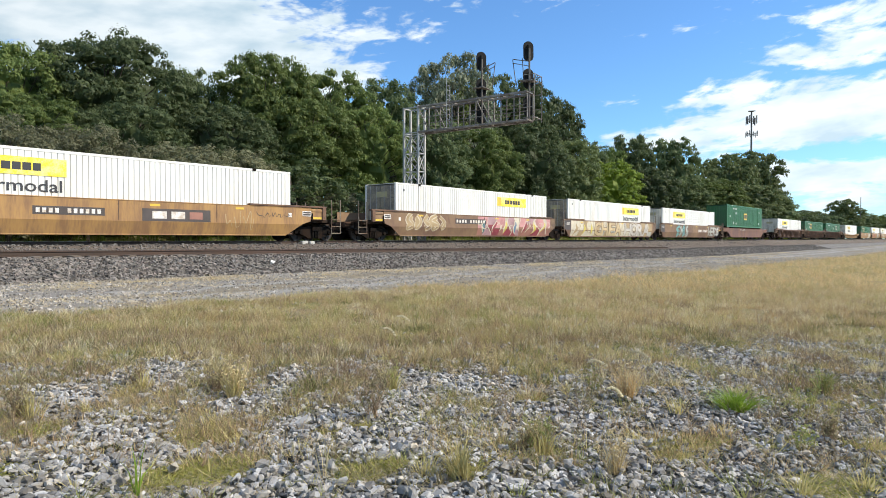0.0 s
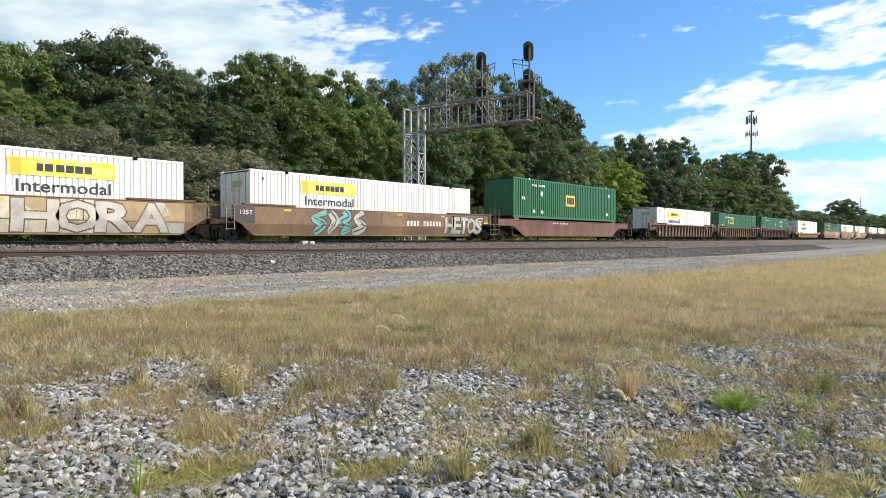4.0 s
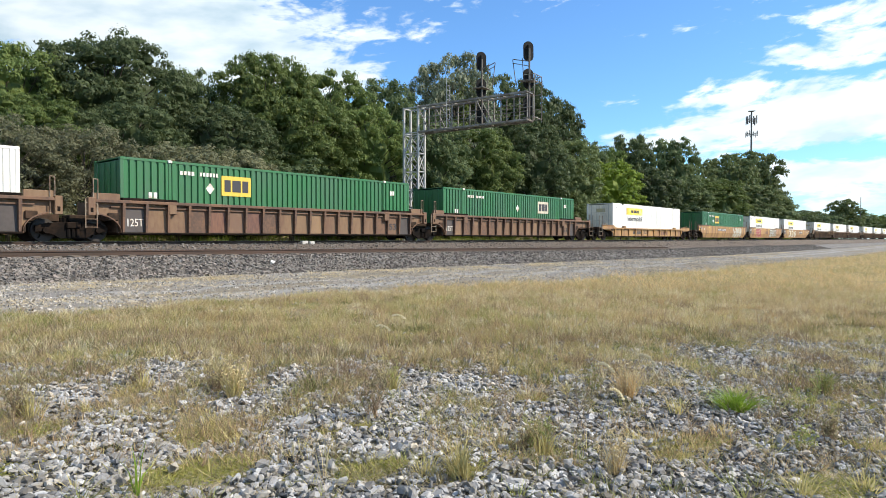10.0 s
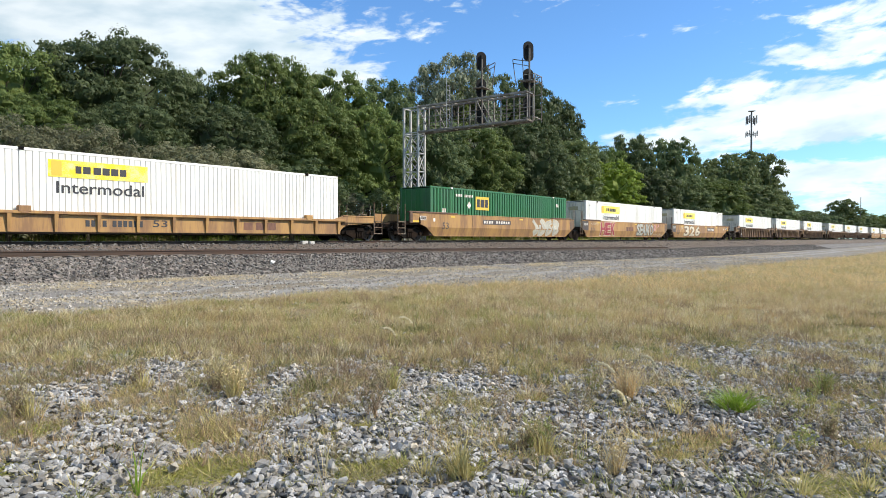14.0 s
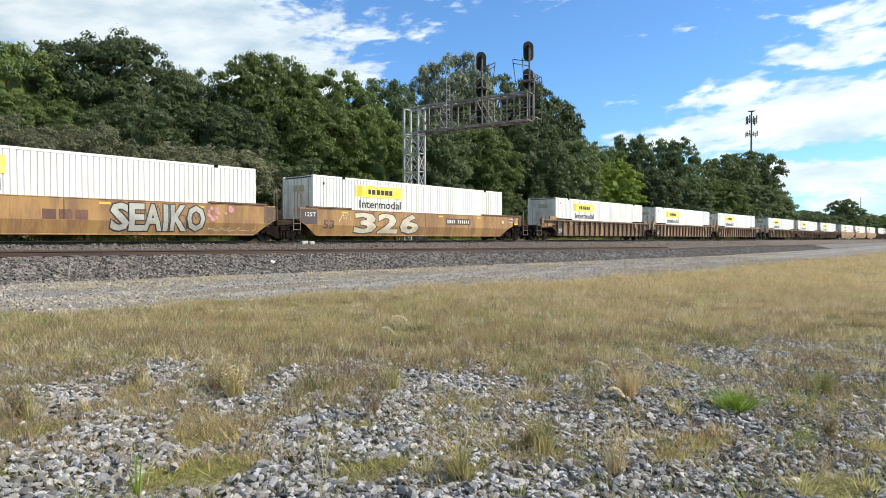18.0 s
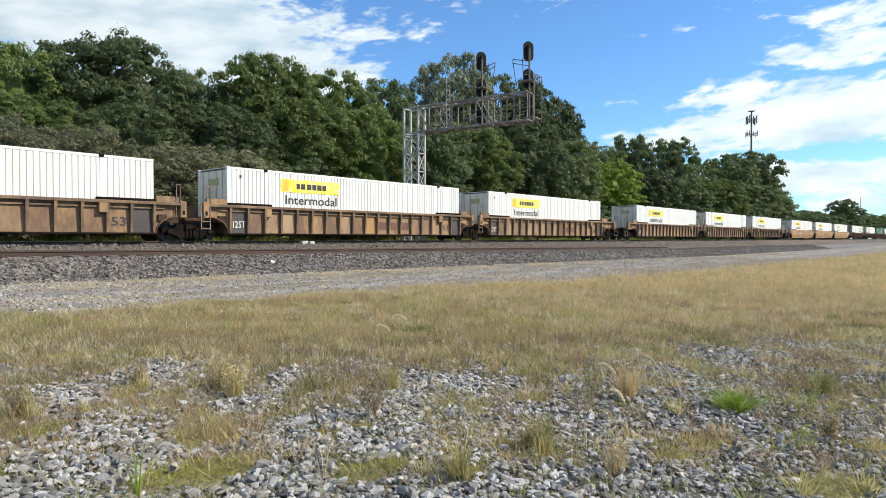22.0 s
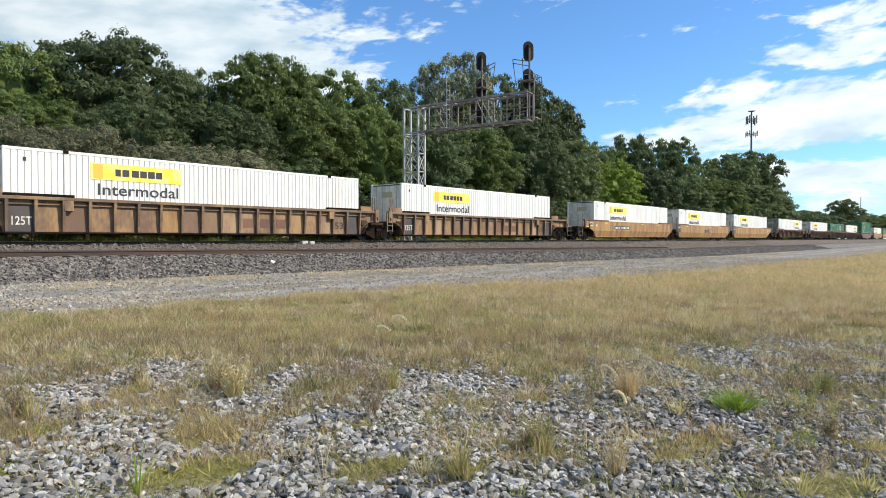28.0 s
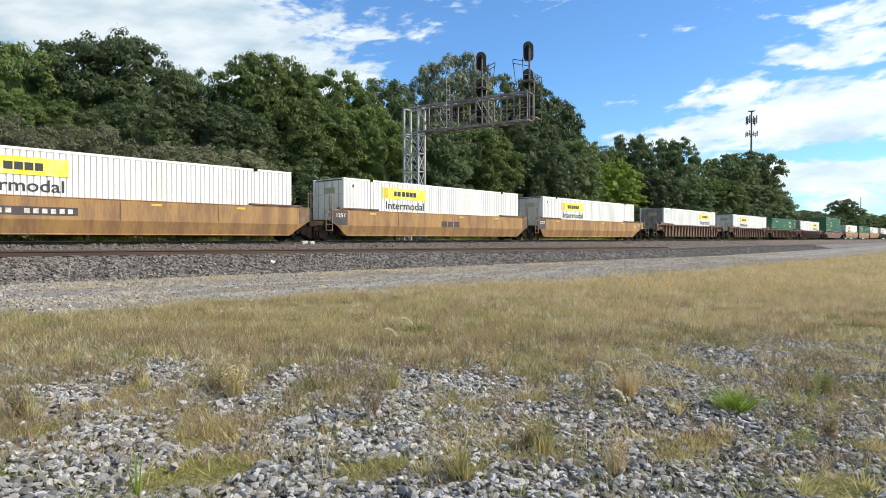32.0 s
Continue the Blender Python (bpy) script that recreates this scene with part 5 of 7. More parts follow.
def dots(car, x0, x1, z0, z1, n, tone, seed, label):
    rnd = random.Random(seed)
    for q in range(n):
        x, z, r = rnd.uniform(x0, x1), rnd.uniform(z0, z1), rnd.uniform(0.05, 0.13)
        sol = Solid()
        sol.add([(x + r * math.cos(t), side_y(z + r * math.sin(t)) - 0.005 - 0.0012 * q, z + r * math.sin(t)) for t in (2 * math.pi * i / 12 for i in range(12))], [tuple(range(12))])
        part("paint_dot", sol, MAT["spray_" + tone], car, label)


def spray(car, x0, x1, z0, z1, colours, seed, letters, label="sprayed graffiti letter shape"):
    """Graffiti: loops and strokes of paint, a fill with a paler or darker edge, laid on a smooth side."""
    rnd = random.Random(seed)
    step = (x1 - x0) / letters

    for k in range(letters):
        cx = x0 + (k + 0.5) * step
        n = rnd.choice((3, 4, 4, 5))
        pts = []
        for i in range(n):
            side = -1 if i % 2 == 0 else 1
            pts.append((cx + side * step * rnd.uniform(0.15, 0.5), z0 + (z1 - z0) * ((i + rnd.uniform(-0.2, 0.2)) / (n - 1))))
        if rnd.random() < 0.5:
            pts = pts[::-1]
            pts.append((cx + step * rnd.uniform(-0.4, 0.4), z0 + (z1 - z0) * rnd.uniform(0.3, 0.7)))
        w = step * rnd.uniform(0.42, 0.58)
        edge, fill = Solid(), Solid()
        paint_ribbon(edge, pts, w + 0.12, 0.004 + 0.0003 * k)
        paint_ribbon(fill, pts, w, 0.010 + 0.0003 * k)
        line = Solid()
        paint_ribbon(line, [(x + 0.05 * step, z + 0.03) for x, z in pts[:-1]], w * 0.16, 0.016 + 0.0003 * k)
        tone = colours[1 + k % (len(colours) - 1)]
        letter = part("graffiti_letter", edge, MAT["spray_" + colours[0]], car, label)
        part("letter_fill", fill, MAT["spray_" + tone], letter)
        part("letter_stroke", line, MAT["spray_" + colours[0]], letter)


def well_car(style, paint, x16, left_end, right_end, label, group, dark_bays=0):
    car = thing("well_car", label, "well car", group=group)
    p = MAT[paint]
    part("well_floor", shared(("floor", style), lambda: Solid().box(-0.1, BOX_L + 0.1, -1.30, 1.30, 0.32, 0.38).mesh("well_floor", MAT["dirt_brown"])), None, car)
    bulk = shared(("bulk", paint), lambda: Solid().box(-0.06, 0.06, -1.30, 1.30, 0.34, 1.12, 0.02).mesh("bulkhead", MAT["near_black"]))
    for x in (-0.1, BOX_L + 0.1):
        part("bulkhead", bulk, None, car, at=pose(x, 0, 0))
    if style == "smooth":
        sides_smooth(car, p, left_end, right_end)
    elif style == "low_ribbed":
        sides_low_ribbed(car, p)
    elif style == "low":
        sides_low(car, p)
    else:
        sides_ribbed(car, p, left_end, right_end, dark_bays)
    for sgn, flag, x in ((-1, left_end, 0), (1, right_end, BOX_L)):
        if flag:
            wagon_end(car, p, sgn, x)
        else:
            joint_end(car, p, sgn, x)
    if not left_end:
        truck(car, -1.62, False)
    MOVING.append((car, x16, 0.0))
    return car


def sides_low(car, p):
    def plate():
        s = Solid()
        for sy in (-1, 1):
            y0, y1 = (-1.475, -1.43) if sy < 0 else (1.43, 1.475)
            s.prism([(-2.1, 1.02), (-0.3, 1.02), (1.1, 0.29), (BOX_L - 1.1, 0.29), (BOX_L + 0.3, 1.02), (BOX_L + 2.1, 1.02), (BOX_L + 2.1, 1.45), (-2.1, 1.45)], y0, y1)
            s.box(-2.15, BOX_L + 2.15, min(sy * 1.5, sy * 1.28), max(sy * 1.5, sy * 1.28), 1.40, 1.47, 0.015)
            s.box(-2.1, BOX_L + 2.1, min(sy * 1.49, sy * 1.475), max(sy * 1.49, sy * 1.475), 1.14, 1.17)
        return s
    part("side_sill", shared("low_side", lambda: plate().mesh("side_sill", p)), None, car)
    for x in (0.0, BOX_L):
        part("container_pedestal", shared("pedestal", lambda: Solid().box(-0.3, 0.3, -1.3, 1.3, 1.0, 1.62, 0.02).mesh("container_pedestal", MAT["dirt_brown"])), None, car, "dark cross support under the container", at=pose(x + (0.4 if x < 1 else -0.4), 0, 0))
    number_block(car, 4.9, 7.4, 1.18, 1.38, 9, dark=False, y=-1.49)


# the train, head first: every row is the place of a box along the track at the middle of the clip
WHITE = "white corrugated steel container with yellow logo and intermodal lettering"
OLD = "white corrugated container with grey doors, yellow logo and intermodal lettering"
GREEN = "dark green corrugated steel container with a yellow logo square"
SMOOTH = "ochre smooth-sided well car on dark trucks"
RIBBED = "rusty ochre well car with upright side ribs"
BROWN = "rust-brown well car with upright side ribs"


def wagon(cars, style, paint, label, group, bays=0):
    """cars: rows of place, box style, logo offset. A lone row makes a single wagon; more make units over shared trucks."""
    made = []
    for i, (x, box, logo, lift, text) in enumerate(cars):
        made.append(well_car(style, paint, x, i == 0, i == len(cars) - 1, label, group, bays if len(cars) > 1 else 0))
        if box:
            freight_container(box, x, lift, logo, text, "containers on the train")
    return made


FLOOR, HIGH = 0.42, 1.62
OLD_PLAIN = "white corrugated container with grey doors and a yellow logo panel"


def train():
    g = "well cars of the train"
    c = wagon([(-189.2, "white", 2.81, FLOOR, WHITE)], "smooth", "orange", "ochre smooth-sided well car with black number fields", g)[0]
    number_block(c, 5.2, 7.6, 0.98, 1.28, 9)
    part("mark_field", Solid().box(9.0, 11.9, -1.481, -1.474, 0.82, 1.32), MAT["spray_patch"], c, "dark field behind an owner's mark")
    for k, tone in enumerate(("stencil", "stencil", "spray_rose")):
        part("owner_mark", Solid().box(9.4 + 0.78 * k, 9.98 + 0.78 * k, -1.486, -1.482, 0.92, 1.22), MAT[tone], c, "pale plain block of an owner's mark")
    tag(c, 12.6, 13.9, 0.5, 1.35, "tan", 61, "rusty scribbled strokes", 0.045)
    tag(c, 14.2, 15.9, 1.05, 1.35, "patch", 62, "dark scribbled strokes")
    c = wagon([(-165.9, "old_white", 9.8, FLOOR, OLD_PLAIN), (-146.5, "old_white", 9.85, FLOOR, OLD), (-127.2, "white", 2.81, FLOOR, WHITE)], "smooth", "faded", "faded brown-ochre smooth-sided well car covered in graffiti", g)
    number_block(c[0], 5.1, 8.3, 1.05, 1.38, 10)
    spray(c[0], 0.6, 4.2, 0.7, 1.45, ("cream", "tan"), 4, 5)
    mural(c[0], 7.4, 16.4, 15, 5, ("pink", "pink", "cream", "mauve"), ("maroon", "rose", "rose", "mauve"), "cream", ("teal_dark", "blue", "lemon", "maroon"), "rose and maroon patch of a graffiti mural")
    mural(c[1], 0.2, 4.2, 6, 9, ("cream", "cream", "tan"), ("cream", "tan", "cream"), "tan", ("lemon", "tan"), "cream patch of a graffiti mural")
    mural(c[1], 4.2, 16.1, 15, 12, ("cream", "tan", "cream"), ("cream", "tan", "silver"), "tan", ("tan",), "cream patch of a graffiti mural", True)
    for k, ch in enumerate("CHEA"):
        graffiti_word(c[1], ch, 4.1 + 1.28 * k, 5.5 + 1.28 * k, 0.36, 1.52, "buff", "umber", "buff graffiti letter with brown edges")
    for k, ch in enumerate("HORA"):
        graffiti_word(c[1], ch, 9.9 + 1.36 * k, 11.4 + 1.36 * k, 0.36, 1.52, "pearl", "umber", "pale grey graffiti letter with dark edges")
    spray(c[2], 3.4, 6.8, 0.42, 1.50, ("ink", "teal", "silver"), 21, 4)
    number_block(c[2], 10.0, 13.2, 0.75, 1.25, 10, dark=False)
    tag(c[2], 8.7, 12.9, 1.22, 1.5, "patch", 63, "dark scribbled strokes")
    for k, ch in enumerate("HETOS"):
        graffiti_word(c[2], ch, 13.45 + 0.72 * k, 14.3 + 0.72 * k, 0.42, 1.46, "silver", "ink", "silver graffiti letter with black edges")
    tag(c[2], 13.5, 17.0, 0.5, 1.42, "ink", 76, "thin black strokes over graffiti letters", 0.025)
    tag(c[1], 4.2, 15.2, 0.42, 1.5, "tan", 77, "thin brown strokes over graffiti letters", 0.03)
    part("colour_field", Solid().box(16.5, 17.1, -1.478, -1.474, 0.98, 1.20), MAT["yellow"], c[2], "yellow reflective patch")
    wagon([(-106.1, "green", 7.3, HIGH, "tall dark green corrugated container raised on a wagon")], "low", "oxide", "low oxide-red wagon with tapered side plates", g)
    wagon([(-80.6, "white", 2.81, FLOOR, WHITE), (-61.1, "green", 4.55, FLOOR, GREEN), (-41.9, "green", 11.05, FLOOR, GREEN)], "ribbed", "brown", BROWN, g, 2)
    wagon([(-18.7, "white", 2.81, FLOOR, WHITE)], "low_ribbed", "orange", "single low-sided rusty ochre well car with side ribs", g)
    c = wagon([(4.6, "green", 4.7, FLOOR, GREEN), (24.0, "white", 2.81, FLOOR, WHITE), (43.4, "white", 2.81, FLOOR, WHITE)], "smooth", "orange", SMOOTH + ", with graffiti", g)
    number_block(c[0], 5.0, 8.2, 1.05, 1.36, 10)
    graffiti_word(c[0], "53", 0.9, 1.5, 0.70, 1.11, "patch", "", "black stencilled 53")
    spray(c[0], 11.0, 14.6, 0.42, 1.45, ("cream", "silver", "silver"), 31, 4)
    for k, ch in enumerate("HEK"):
        graffiti_word(c[1], ch, 2.3 + 0.98 * k, 3.22 + 0.98 * k, 0.40, 1.53, "red", "cream", "red graffiti letter with cream edges")
    for ch, u0, u1 in (("S", 9.7, 10.4), ("E", 10.4, 11.0), ("A", 10.95, 11.7), ("I", 11.75, 11.95), ("K", 12.05, 12.75), ("O", 12.75, 13.55)):
        graffiti_word(c[1], ch, u0, u1, 0.42, 1.50, "silver", "ink", "silver graffiti letter with black edges")
    tag(c[1], 9.8, 13.4, 0.5, 1.45, "ink", 75, "thin black strokes over graffiti letters", 0.025)
    dots(c[1], 13.7, 14.8, 0.95, 1.48, 14, "pink", 71, "pale pink sprayed dot")
    tag(c[1], 13.7, 15.9, 0.42, 0.6, "cream", 72, "pale scribbled strokes")
    tag(c[1], 0.6, 1.7, 1.25, 1.5, "cream", 73, "pale scribbled strokes", 0.04)
    for k in range(3):
        part("owner_mark", Solid().box(7.4 + 0.53 * k, 7.85 + 0.53 * k, -1.481, -1.477, 0.82, 1.18), MAT["oxide"], c[1], "dark red plain block of an owner's mark")
    graffiti_word(c[1], "53", 0.5, 1.2, 0.62, 1.05, "patch", "", "black stencilled 53")
    graffiti_word(c[2], "53", 0.5, 1.2, 0.62, 1.05, "patch", "", "black stencilled 53")
    for k, ch in enumerate("326"):
        graffiti_word(c[2], ch, 2.55 + 1.7 * k, 4.12 + 1.7 * k, 0.40, 1.50, "cream", "patch", "cream sprayed block numeral with dark edges")
    number_block(c[2], 10.0, 12.4, 0.98, 1.36, 10)
    tag(c[2], 1.5, 2.3, 0.9, 1.4, "cream", 74, "pale scribbled strokes", 0.04)
    wagon([(66.7, "white", 2.81, FLOOR, WHITE), (86.1, "white", 2.81, FLOOR, WHITE), (105.4, "white", 2.81, FLOOR, WHITE)], "ribbed", "rust_orange", RIBBED, g, 2)
    wagon([(129.0, "white", 2.81, FLOOR, WHITE), (148.5, "white", 2.81, FLOOR, WHITE), (167.9, "white", 2.81, FLOOR, WHITE)], "ribbed", "rust_orange", RIBBED, g, 2)
    c = wagon([(191.25, "white", 2.81, FLOOR, WHITE), (210.65, "white", 2.81, FLOOR, WHITE), (230.1, "white", 2.81, FLOOR, WHITE)], "smooth", "orange", SMOOTH, g)
    number_block(c[0], 3.4, 6.6, 0.94, 1.24, 9)
    for k in range(3):
        part("owner_mark", Solid().box(7.6 + 0.6 * k, 8.1 + 0.6 * k, -1.481, -1.477, 0.82, 1.17), MAT["spray_patch"], c[1], "dark plain block of an owner's mark")
    wagon([(253.5, "old_white", 10.6, FLOOR, OLD)], "ribbed", "brown", BROWN, g)
    wagon([(276.9, "white", 2.81, FLOOR, WHITE), (296.3, "green", 11.0, FLOOR, GREEN), (315.7, "old_white", 10.6, FLOOR, OLD)], "ribbed", "brown", BROWN, g, 2)
    wagon([(339.0, "green", 4.7, HIGH, "tall dark green corrugated container raised on a wagon")], "low", "oxide", "low oxide-red wagon with tapered side plates", g)
    wagon([(362.3, "white", 2.81, FLOOR, WHITE), (381.7, "green", 4.7, FLOOR, GREEN), (401.1, "white", 2.81, FLOOR, WHITE)], "smooth", "orange", SMOOTH, g)
    wagon([(424.4, "white", 2.81, FLOOR, WHITE), (443.8, "white", 2.81, FLOOR, WHITE)], "ribbed", "brown", BROWN, g, 2)


train()


# ---------------------------------------------------------------- signal gantry
def signal_gantry():
    """A lattice mast behind the main track with an arm over both tracks. Local x: across the arm, local y: along it, away from the mast towards -y."""
    g = thing("signal_gantry", "galvanised lattice signal gantry with black signal heads above the tracks", "signal gantry", at=pose(32.85, 30.8, 0.2, 0, 0, 7.3))
    w, d, zt, zb, arm = 0.80, 1.25, 10.35, 8.46, 8.55
    corners = ((0, 0), (w, 0), (0, d), (w, d))
    for x, y in corners:
        h = zt + 0.02 if y == 0 else zt - 0.05
        part("mast_leg", Solid().box(x - 0.085, x + 0.085, y - 0.07, y + 0.07, 0.12, h, 0.02), MAT["galv"], g)
        part("base_plate", Solid().box(x - 0.2, x + 0.2, y - 0.2, y + 0.2, 0.06, 0.12, 0.01), MAT["galv"], g)
    faces = (((0, 0), (w, 0)), ((0, d), (w, d)), ((0, 0), (0, d)), ((w, 0), (w, d)))
    for a, b in faces:
        z, up = 0.5, 1.30
        k = 0
        while z + up < zb + 0.2:
            for za, zb2 in ((z, z + up), (z + up, z)):
                part("mast_brace", Solid().beam((*a, za), (*b, zb2), 0.05, 0.05), MAT["galv"], g)
            part("mast_strut", Solid().beam((*a, z + up), (*b, z + up), 0.06, 0.06), MAT["galv"], g)
            z += up
            k += 1
        part("mast_strut", Solid().beam((*a, zt - 0.1), (*b, zt - 0.1), 0.08, 0.08), MAT["galv"], g)
        part("mast_strut", Solid().beam((*a, zb), (*b, zb), 0.08, 0.08), MAT["galv"], g)
    # arm
    for x in (0, w):
        for z, th in ((zt - 0.12, 0.15), (zb, 0.14)):
            part("arm_chord", Solid().box(x - th / 2, x + th / 2, -arm, 0.0, z - th / 2, z + th / 2, 0.02), MAT["arm_steel"], g)
        n = 9
        for i in range(1, n + 1):
            y = -arm * i / n
            part("arm_post", Solid().beam((x, y, zb), (x, y, zt - 0.12), 0.06, 0.06), MAT["arm_steel"], g)
        for i in ((0, 2, 5) if x == 0 else (1, 5)):
            y = -arm * i / n
            part("arm_brace", Solid().beam((x, y, zt - 0.14), (x, y - arm / n, zb), 0.06, 0.06), MAT["arm_steel"], g)
    for i in range(0, 10):
        y = -arm * i / 9
        for z in (zb, zt - 0.12):
            part("arm_cross", Solid().beam((0, y, z), (w, y, z), 0.05, 0.05), MAT["arm_steel"], g)
    deck = Solid()
    for k in range(7):
        deck.box(0.10 + k * 0.11, 0.15 + k * 0.11, -arm, 0.0, zb + 0.07, zb + 0.10)
    part("walkway", deck, MAT["arm_steel"], g, "slotted walkway inside the arm")
    for z in (zb + 0.55, zb + 1.0):
        part("hand_rail", Solid().tube((w + 0.1, -arm, z), (w + 0.1, -0.2, z), 0.02, n=6), MAT["arm_steel"], g)
        part("hand_rail", Solid().tube((-0.02, -arm, z), (-0.02, -0.2, z), 0.02, n=6), MAT["arm_steel"], g)
    # cage at the outer end
    for x in (-0.15, w + 0.15):
        part("cage_post", Solid().tube((x, -arm - 0.55, zb - 0.1), (x, -arm - 0.55, zt + 0.95), 0.03, n=6), MAT["arm_steel"], g)
        for z in (zb + 0.1, zb + 0.75, zt - 0.2, zt + 0.5, zt + 0.92):
            part("cage_bar", Solid().tube((x, -arm - 0.55, z), (x, -arm + 0.25, z), 0.025, n=6), MAT["arm_steel"], g)
    for z in (zb + 0.1, zt + 0.5, zt + 0.92):
        part("cage_bar", Solid().tube((-0.15, -arm - 0.55, z), (w + 0.15, -arm - 0.55, z), 0.025, n=6), MAT["arm_steel"], g)
    # signal masts with three heads each
    def plate():
        s, n = Solid(), 28
        pts = []
        for i in range(n):
            t = 2 * math.pi * i / n
            pts.append((0.36 * math.cos(t), 0.36 * math.sin(t) + (0.29 if math.sin(t) > 0 else -0.29)))
        s.prism(pts, -0.02, 0.02)
        return s
    def hood():
        s = Solid()
        for i in range(-5, 6):
            a, b = radians(i * 22), radians(i * 22 + 22)
            p = [(0.14 * math.sin(t), y, 0.14 * math.cos(t)) for t in (a, b) for y in (0.02, 0.34)]
            s.add(p, ((0, 1, 3, 2), (2, 3, 1, 0)))
        return s
    pm = plate().mesh("back_plate", MAT["signal"])
    hm = hood().mesh("lamp_hood", MAT["signal"])
    cm = Solid().box(-0.075, 0.075, -0.14, 0.02, -0.42, 0.42, 0.03).mesh("lamp_case", MAT["signal"])
    for y, top, heads in ((-4.95, 13.4, (12.85, 11.05, 9.3)), (-8.45, 13.6, (12.95, 11.2, 9.45))):
        part("signal_pole", Solid().tube((0.40, y - 0.04, zb - 0.1), (0.40, y - 0.04, top - 0.5), 0.06, n=10), MAT["pole_steel"], g, "dark grey signal pole")
        for z in heads:
            hd = part("signal_head", cm, None, g, "black signal head with hooded lamps", at=pose(0.62, y + 0.14, z, 0, 0, -38))
            part("back_plate", pm, None, hd)
            for dz in (-0.32, 0, 0.32):
                part("lamp_hood", hm, None, hd, at=pose(0, 0, dz))
        near, far = (-0.55, -1.05) if y > -6 else (0.45, 1.15)
        bracket = Solid().beam((0.40, y, zt + 1.9), (0.40, y + far, zt + 2.2), 0.045).beam((0.40, y, zt + 1.6), (0.40, y + far, zt + 1.95), 0.04)
        for off in (near, far):
            bracket.beam((0.40, y + off, zt + 2.15), (0.40, y + off * 0.8, zt + 0.62), 0.04)
        part("service_bracket", bracket, MAT["pole_steel"], g, "dark thin service bracket")
        part("service_platform", Solid().box(0.05, 0.95, y - 0.35, y + 0.45, zt + 0.6, zt + 0.66, 0.01), MAT["arm_steel"], g)
    # climbing ladder standing on the arm
    for x in (-0.28, 0.12):
        part("ladder_stile", Solid().tube((x, -2.6, zb), (x, -2.6, zt + 1.5 - (0.5 if x > 0 else 0)), 0.028, n=6), MAT["galv"], g)
    for k in range(9):
        part("ladder_rung", Solid().tube((-0.28, -2.6, zb + 0.3 + k * 0.33), (0.12, -2.6, zb + 0.3 + k * 0.33), 0.02, n=6), MAT["galv"], g)
    f = thing("gantry_footing", "pale concrete footing under the signal mast", "footing", at=pose(32.85, 30.8, 0.2, 0, 0, 7.3))
    part("footing_block", Solid().box(-0.5, w + 0.5, -0.5, d + 0.5, -0.3, 0.062, 0.03), MAT["concrete"], f)


signal_gantry()


def cell_tower():
    t = thing("cell_tower", "slim grey steel antenna mast with three tiers of antennas", "antenna mast", at=pose(274.6, 73.4, 0))
    part("pole", Solid().tube((0, 0, 0), (0, 0, 52.3), 0.55, 0.3, n=16), MAT["tower"], t)
    panel = Solid().box(-0.22, 0.22, -0.13, 0.13, -1.6, 1.6, 0.03).mesh("antenna", MAT["tower"])
    whip = Solid().box(-0.12, 0.12, -0.1, 0.1, -0.9, 1.2, 0.03).mesh("antenna", MAT["tower"])
    for z, r, n, unit in ((52.4, 1.5, 0, None), (48.8, 2.0, 9, panel), (43.1, 2.25, 9, whip)):
        ring = Solid()
        for i in range(3):
            a, b = 2 * math.pi * i / 3 + 0.35, 2 * math.pi * (i + 1) / 3 + 0.35
            for dz in (-0.1, 0.1) if n == 0 else (-0.5, 0.4):
                ring.beam((r * math.cos(a), r * math.sin(a), z + dz), (r * math.cos(b), r * math.sin(b), z + dz), 0.12)
            ring.beam((0, 0, z), (r * math.cos(a), r * math.sin(a), z), 0.2)
        part("antenna_frame", ring, MAT["tower"], t)
        for i in range(n):
            a = 2 * math.pi * i / n + 0.3
            part("antenna", unit, None, t, at=pose(r * math.cos(a), r * math.sin(a), z + 0.35 * math.sin(i * 2.1), 0, 0, math.degrees(a) + 90))
    p = thing("utility_pole", "tall thin grey pole above far trees", "pole", at=pose(330, 43.3, 0))
    part("shaft", Solid().tube((0, 0, 0), (0, 0, 19.2), 0.2, 0.12, n=8), MAT["tower"], p)


cell_tower()


# ---------------------------------------------------------------- trees
def leaf_cloud(rng, centres, radii, per, size, squash=0.78):
    """Many small leaves on rounded clumps: pointed blades that face outwards and up, a few standing clear of the rest."""
    c = np.repeat(centres, per, 0)
    r = np.repeat(radii, per)
    n = len(c)
    v = rng.normal(size=(n, 3))
    v /= np.linalg.norm(v, axis=1, keepdims=True)
    v[:, 2] = np.where(v[:, 2] < -0.3, -v[:, 2] * 0.6, v[:, 2])
    out = np.where(rng.uniform(0, 1, n) > 0.88, rng.uniform(0.95, 1.3, n), rng.uniform(0.45, 1.0, n))
    p = c + v * (r * out)[:, None] * np.array([1.0, 1.0, squash])
    nrm = v * 2.0 + rng.normal(scale=0.26, size=(n, 3)) + np.array([0, 0, 0.3])
    nrm /= np.linalg.norm(nrm, axis=1, keepdims=True)
    t = np.cross(nrm, rng.normal(size=(n, 3)))
    t /= np.linalg.norm(t, axis=1, keepdims=True)
    b = np.cross(nrm, t)
    L = size * rng.uniform(0.6, 1.35, n)[:, None]
    w = L * rng.uniform(0.4, 0.7, n)[:, None]
    tri = np.stack([p - t * L * 1.1, p + t * L * 0.5 + b * w, p + t * L * 0.7 - b * w], 1)
    return tri.reshape(-1, 3), np.arange(n * 3).reshape(n, 3)


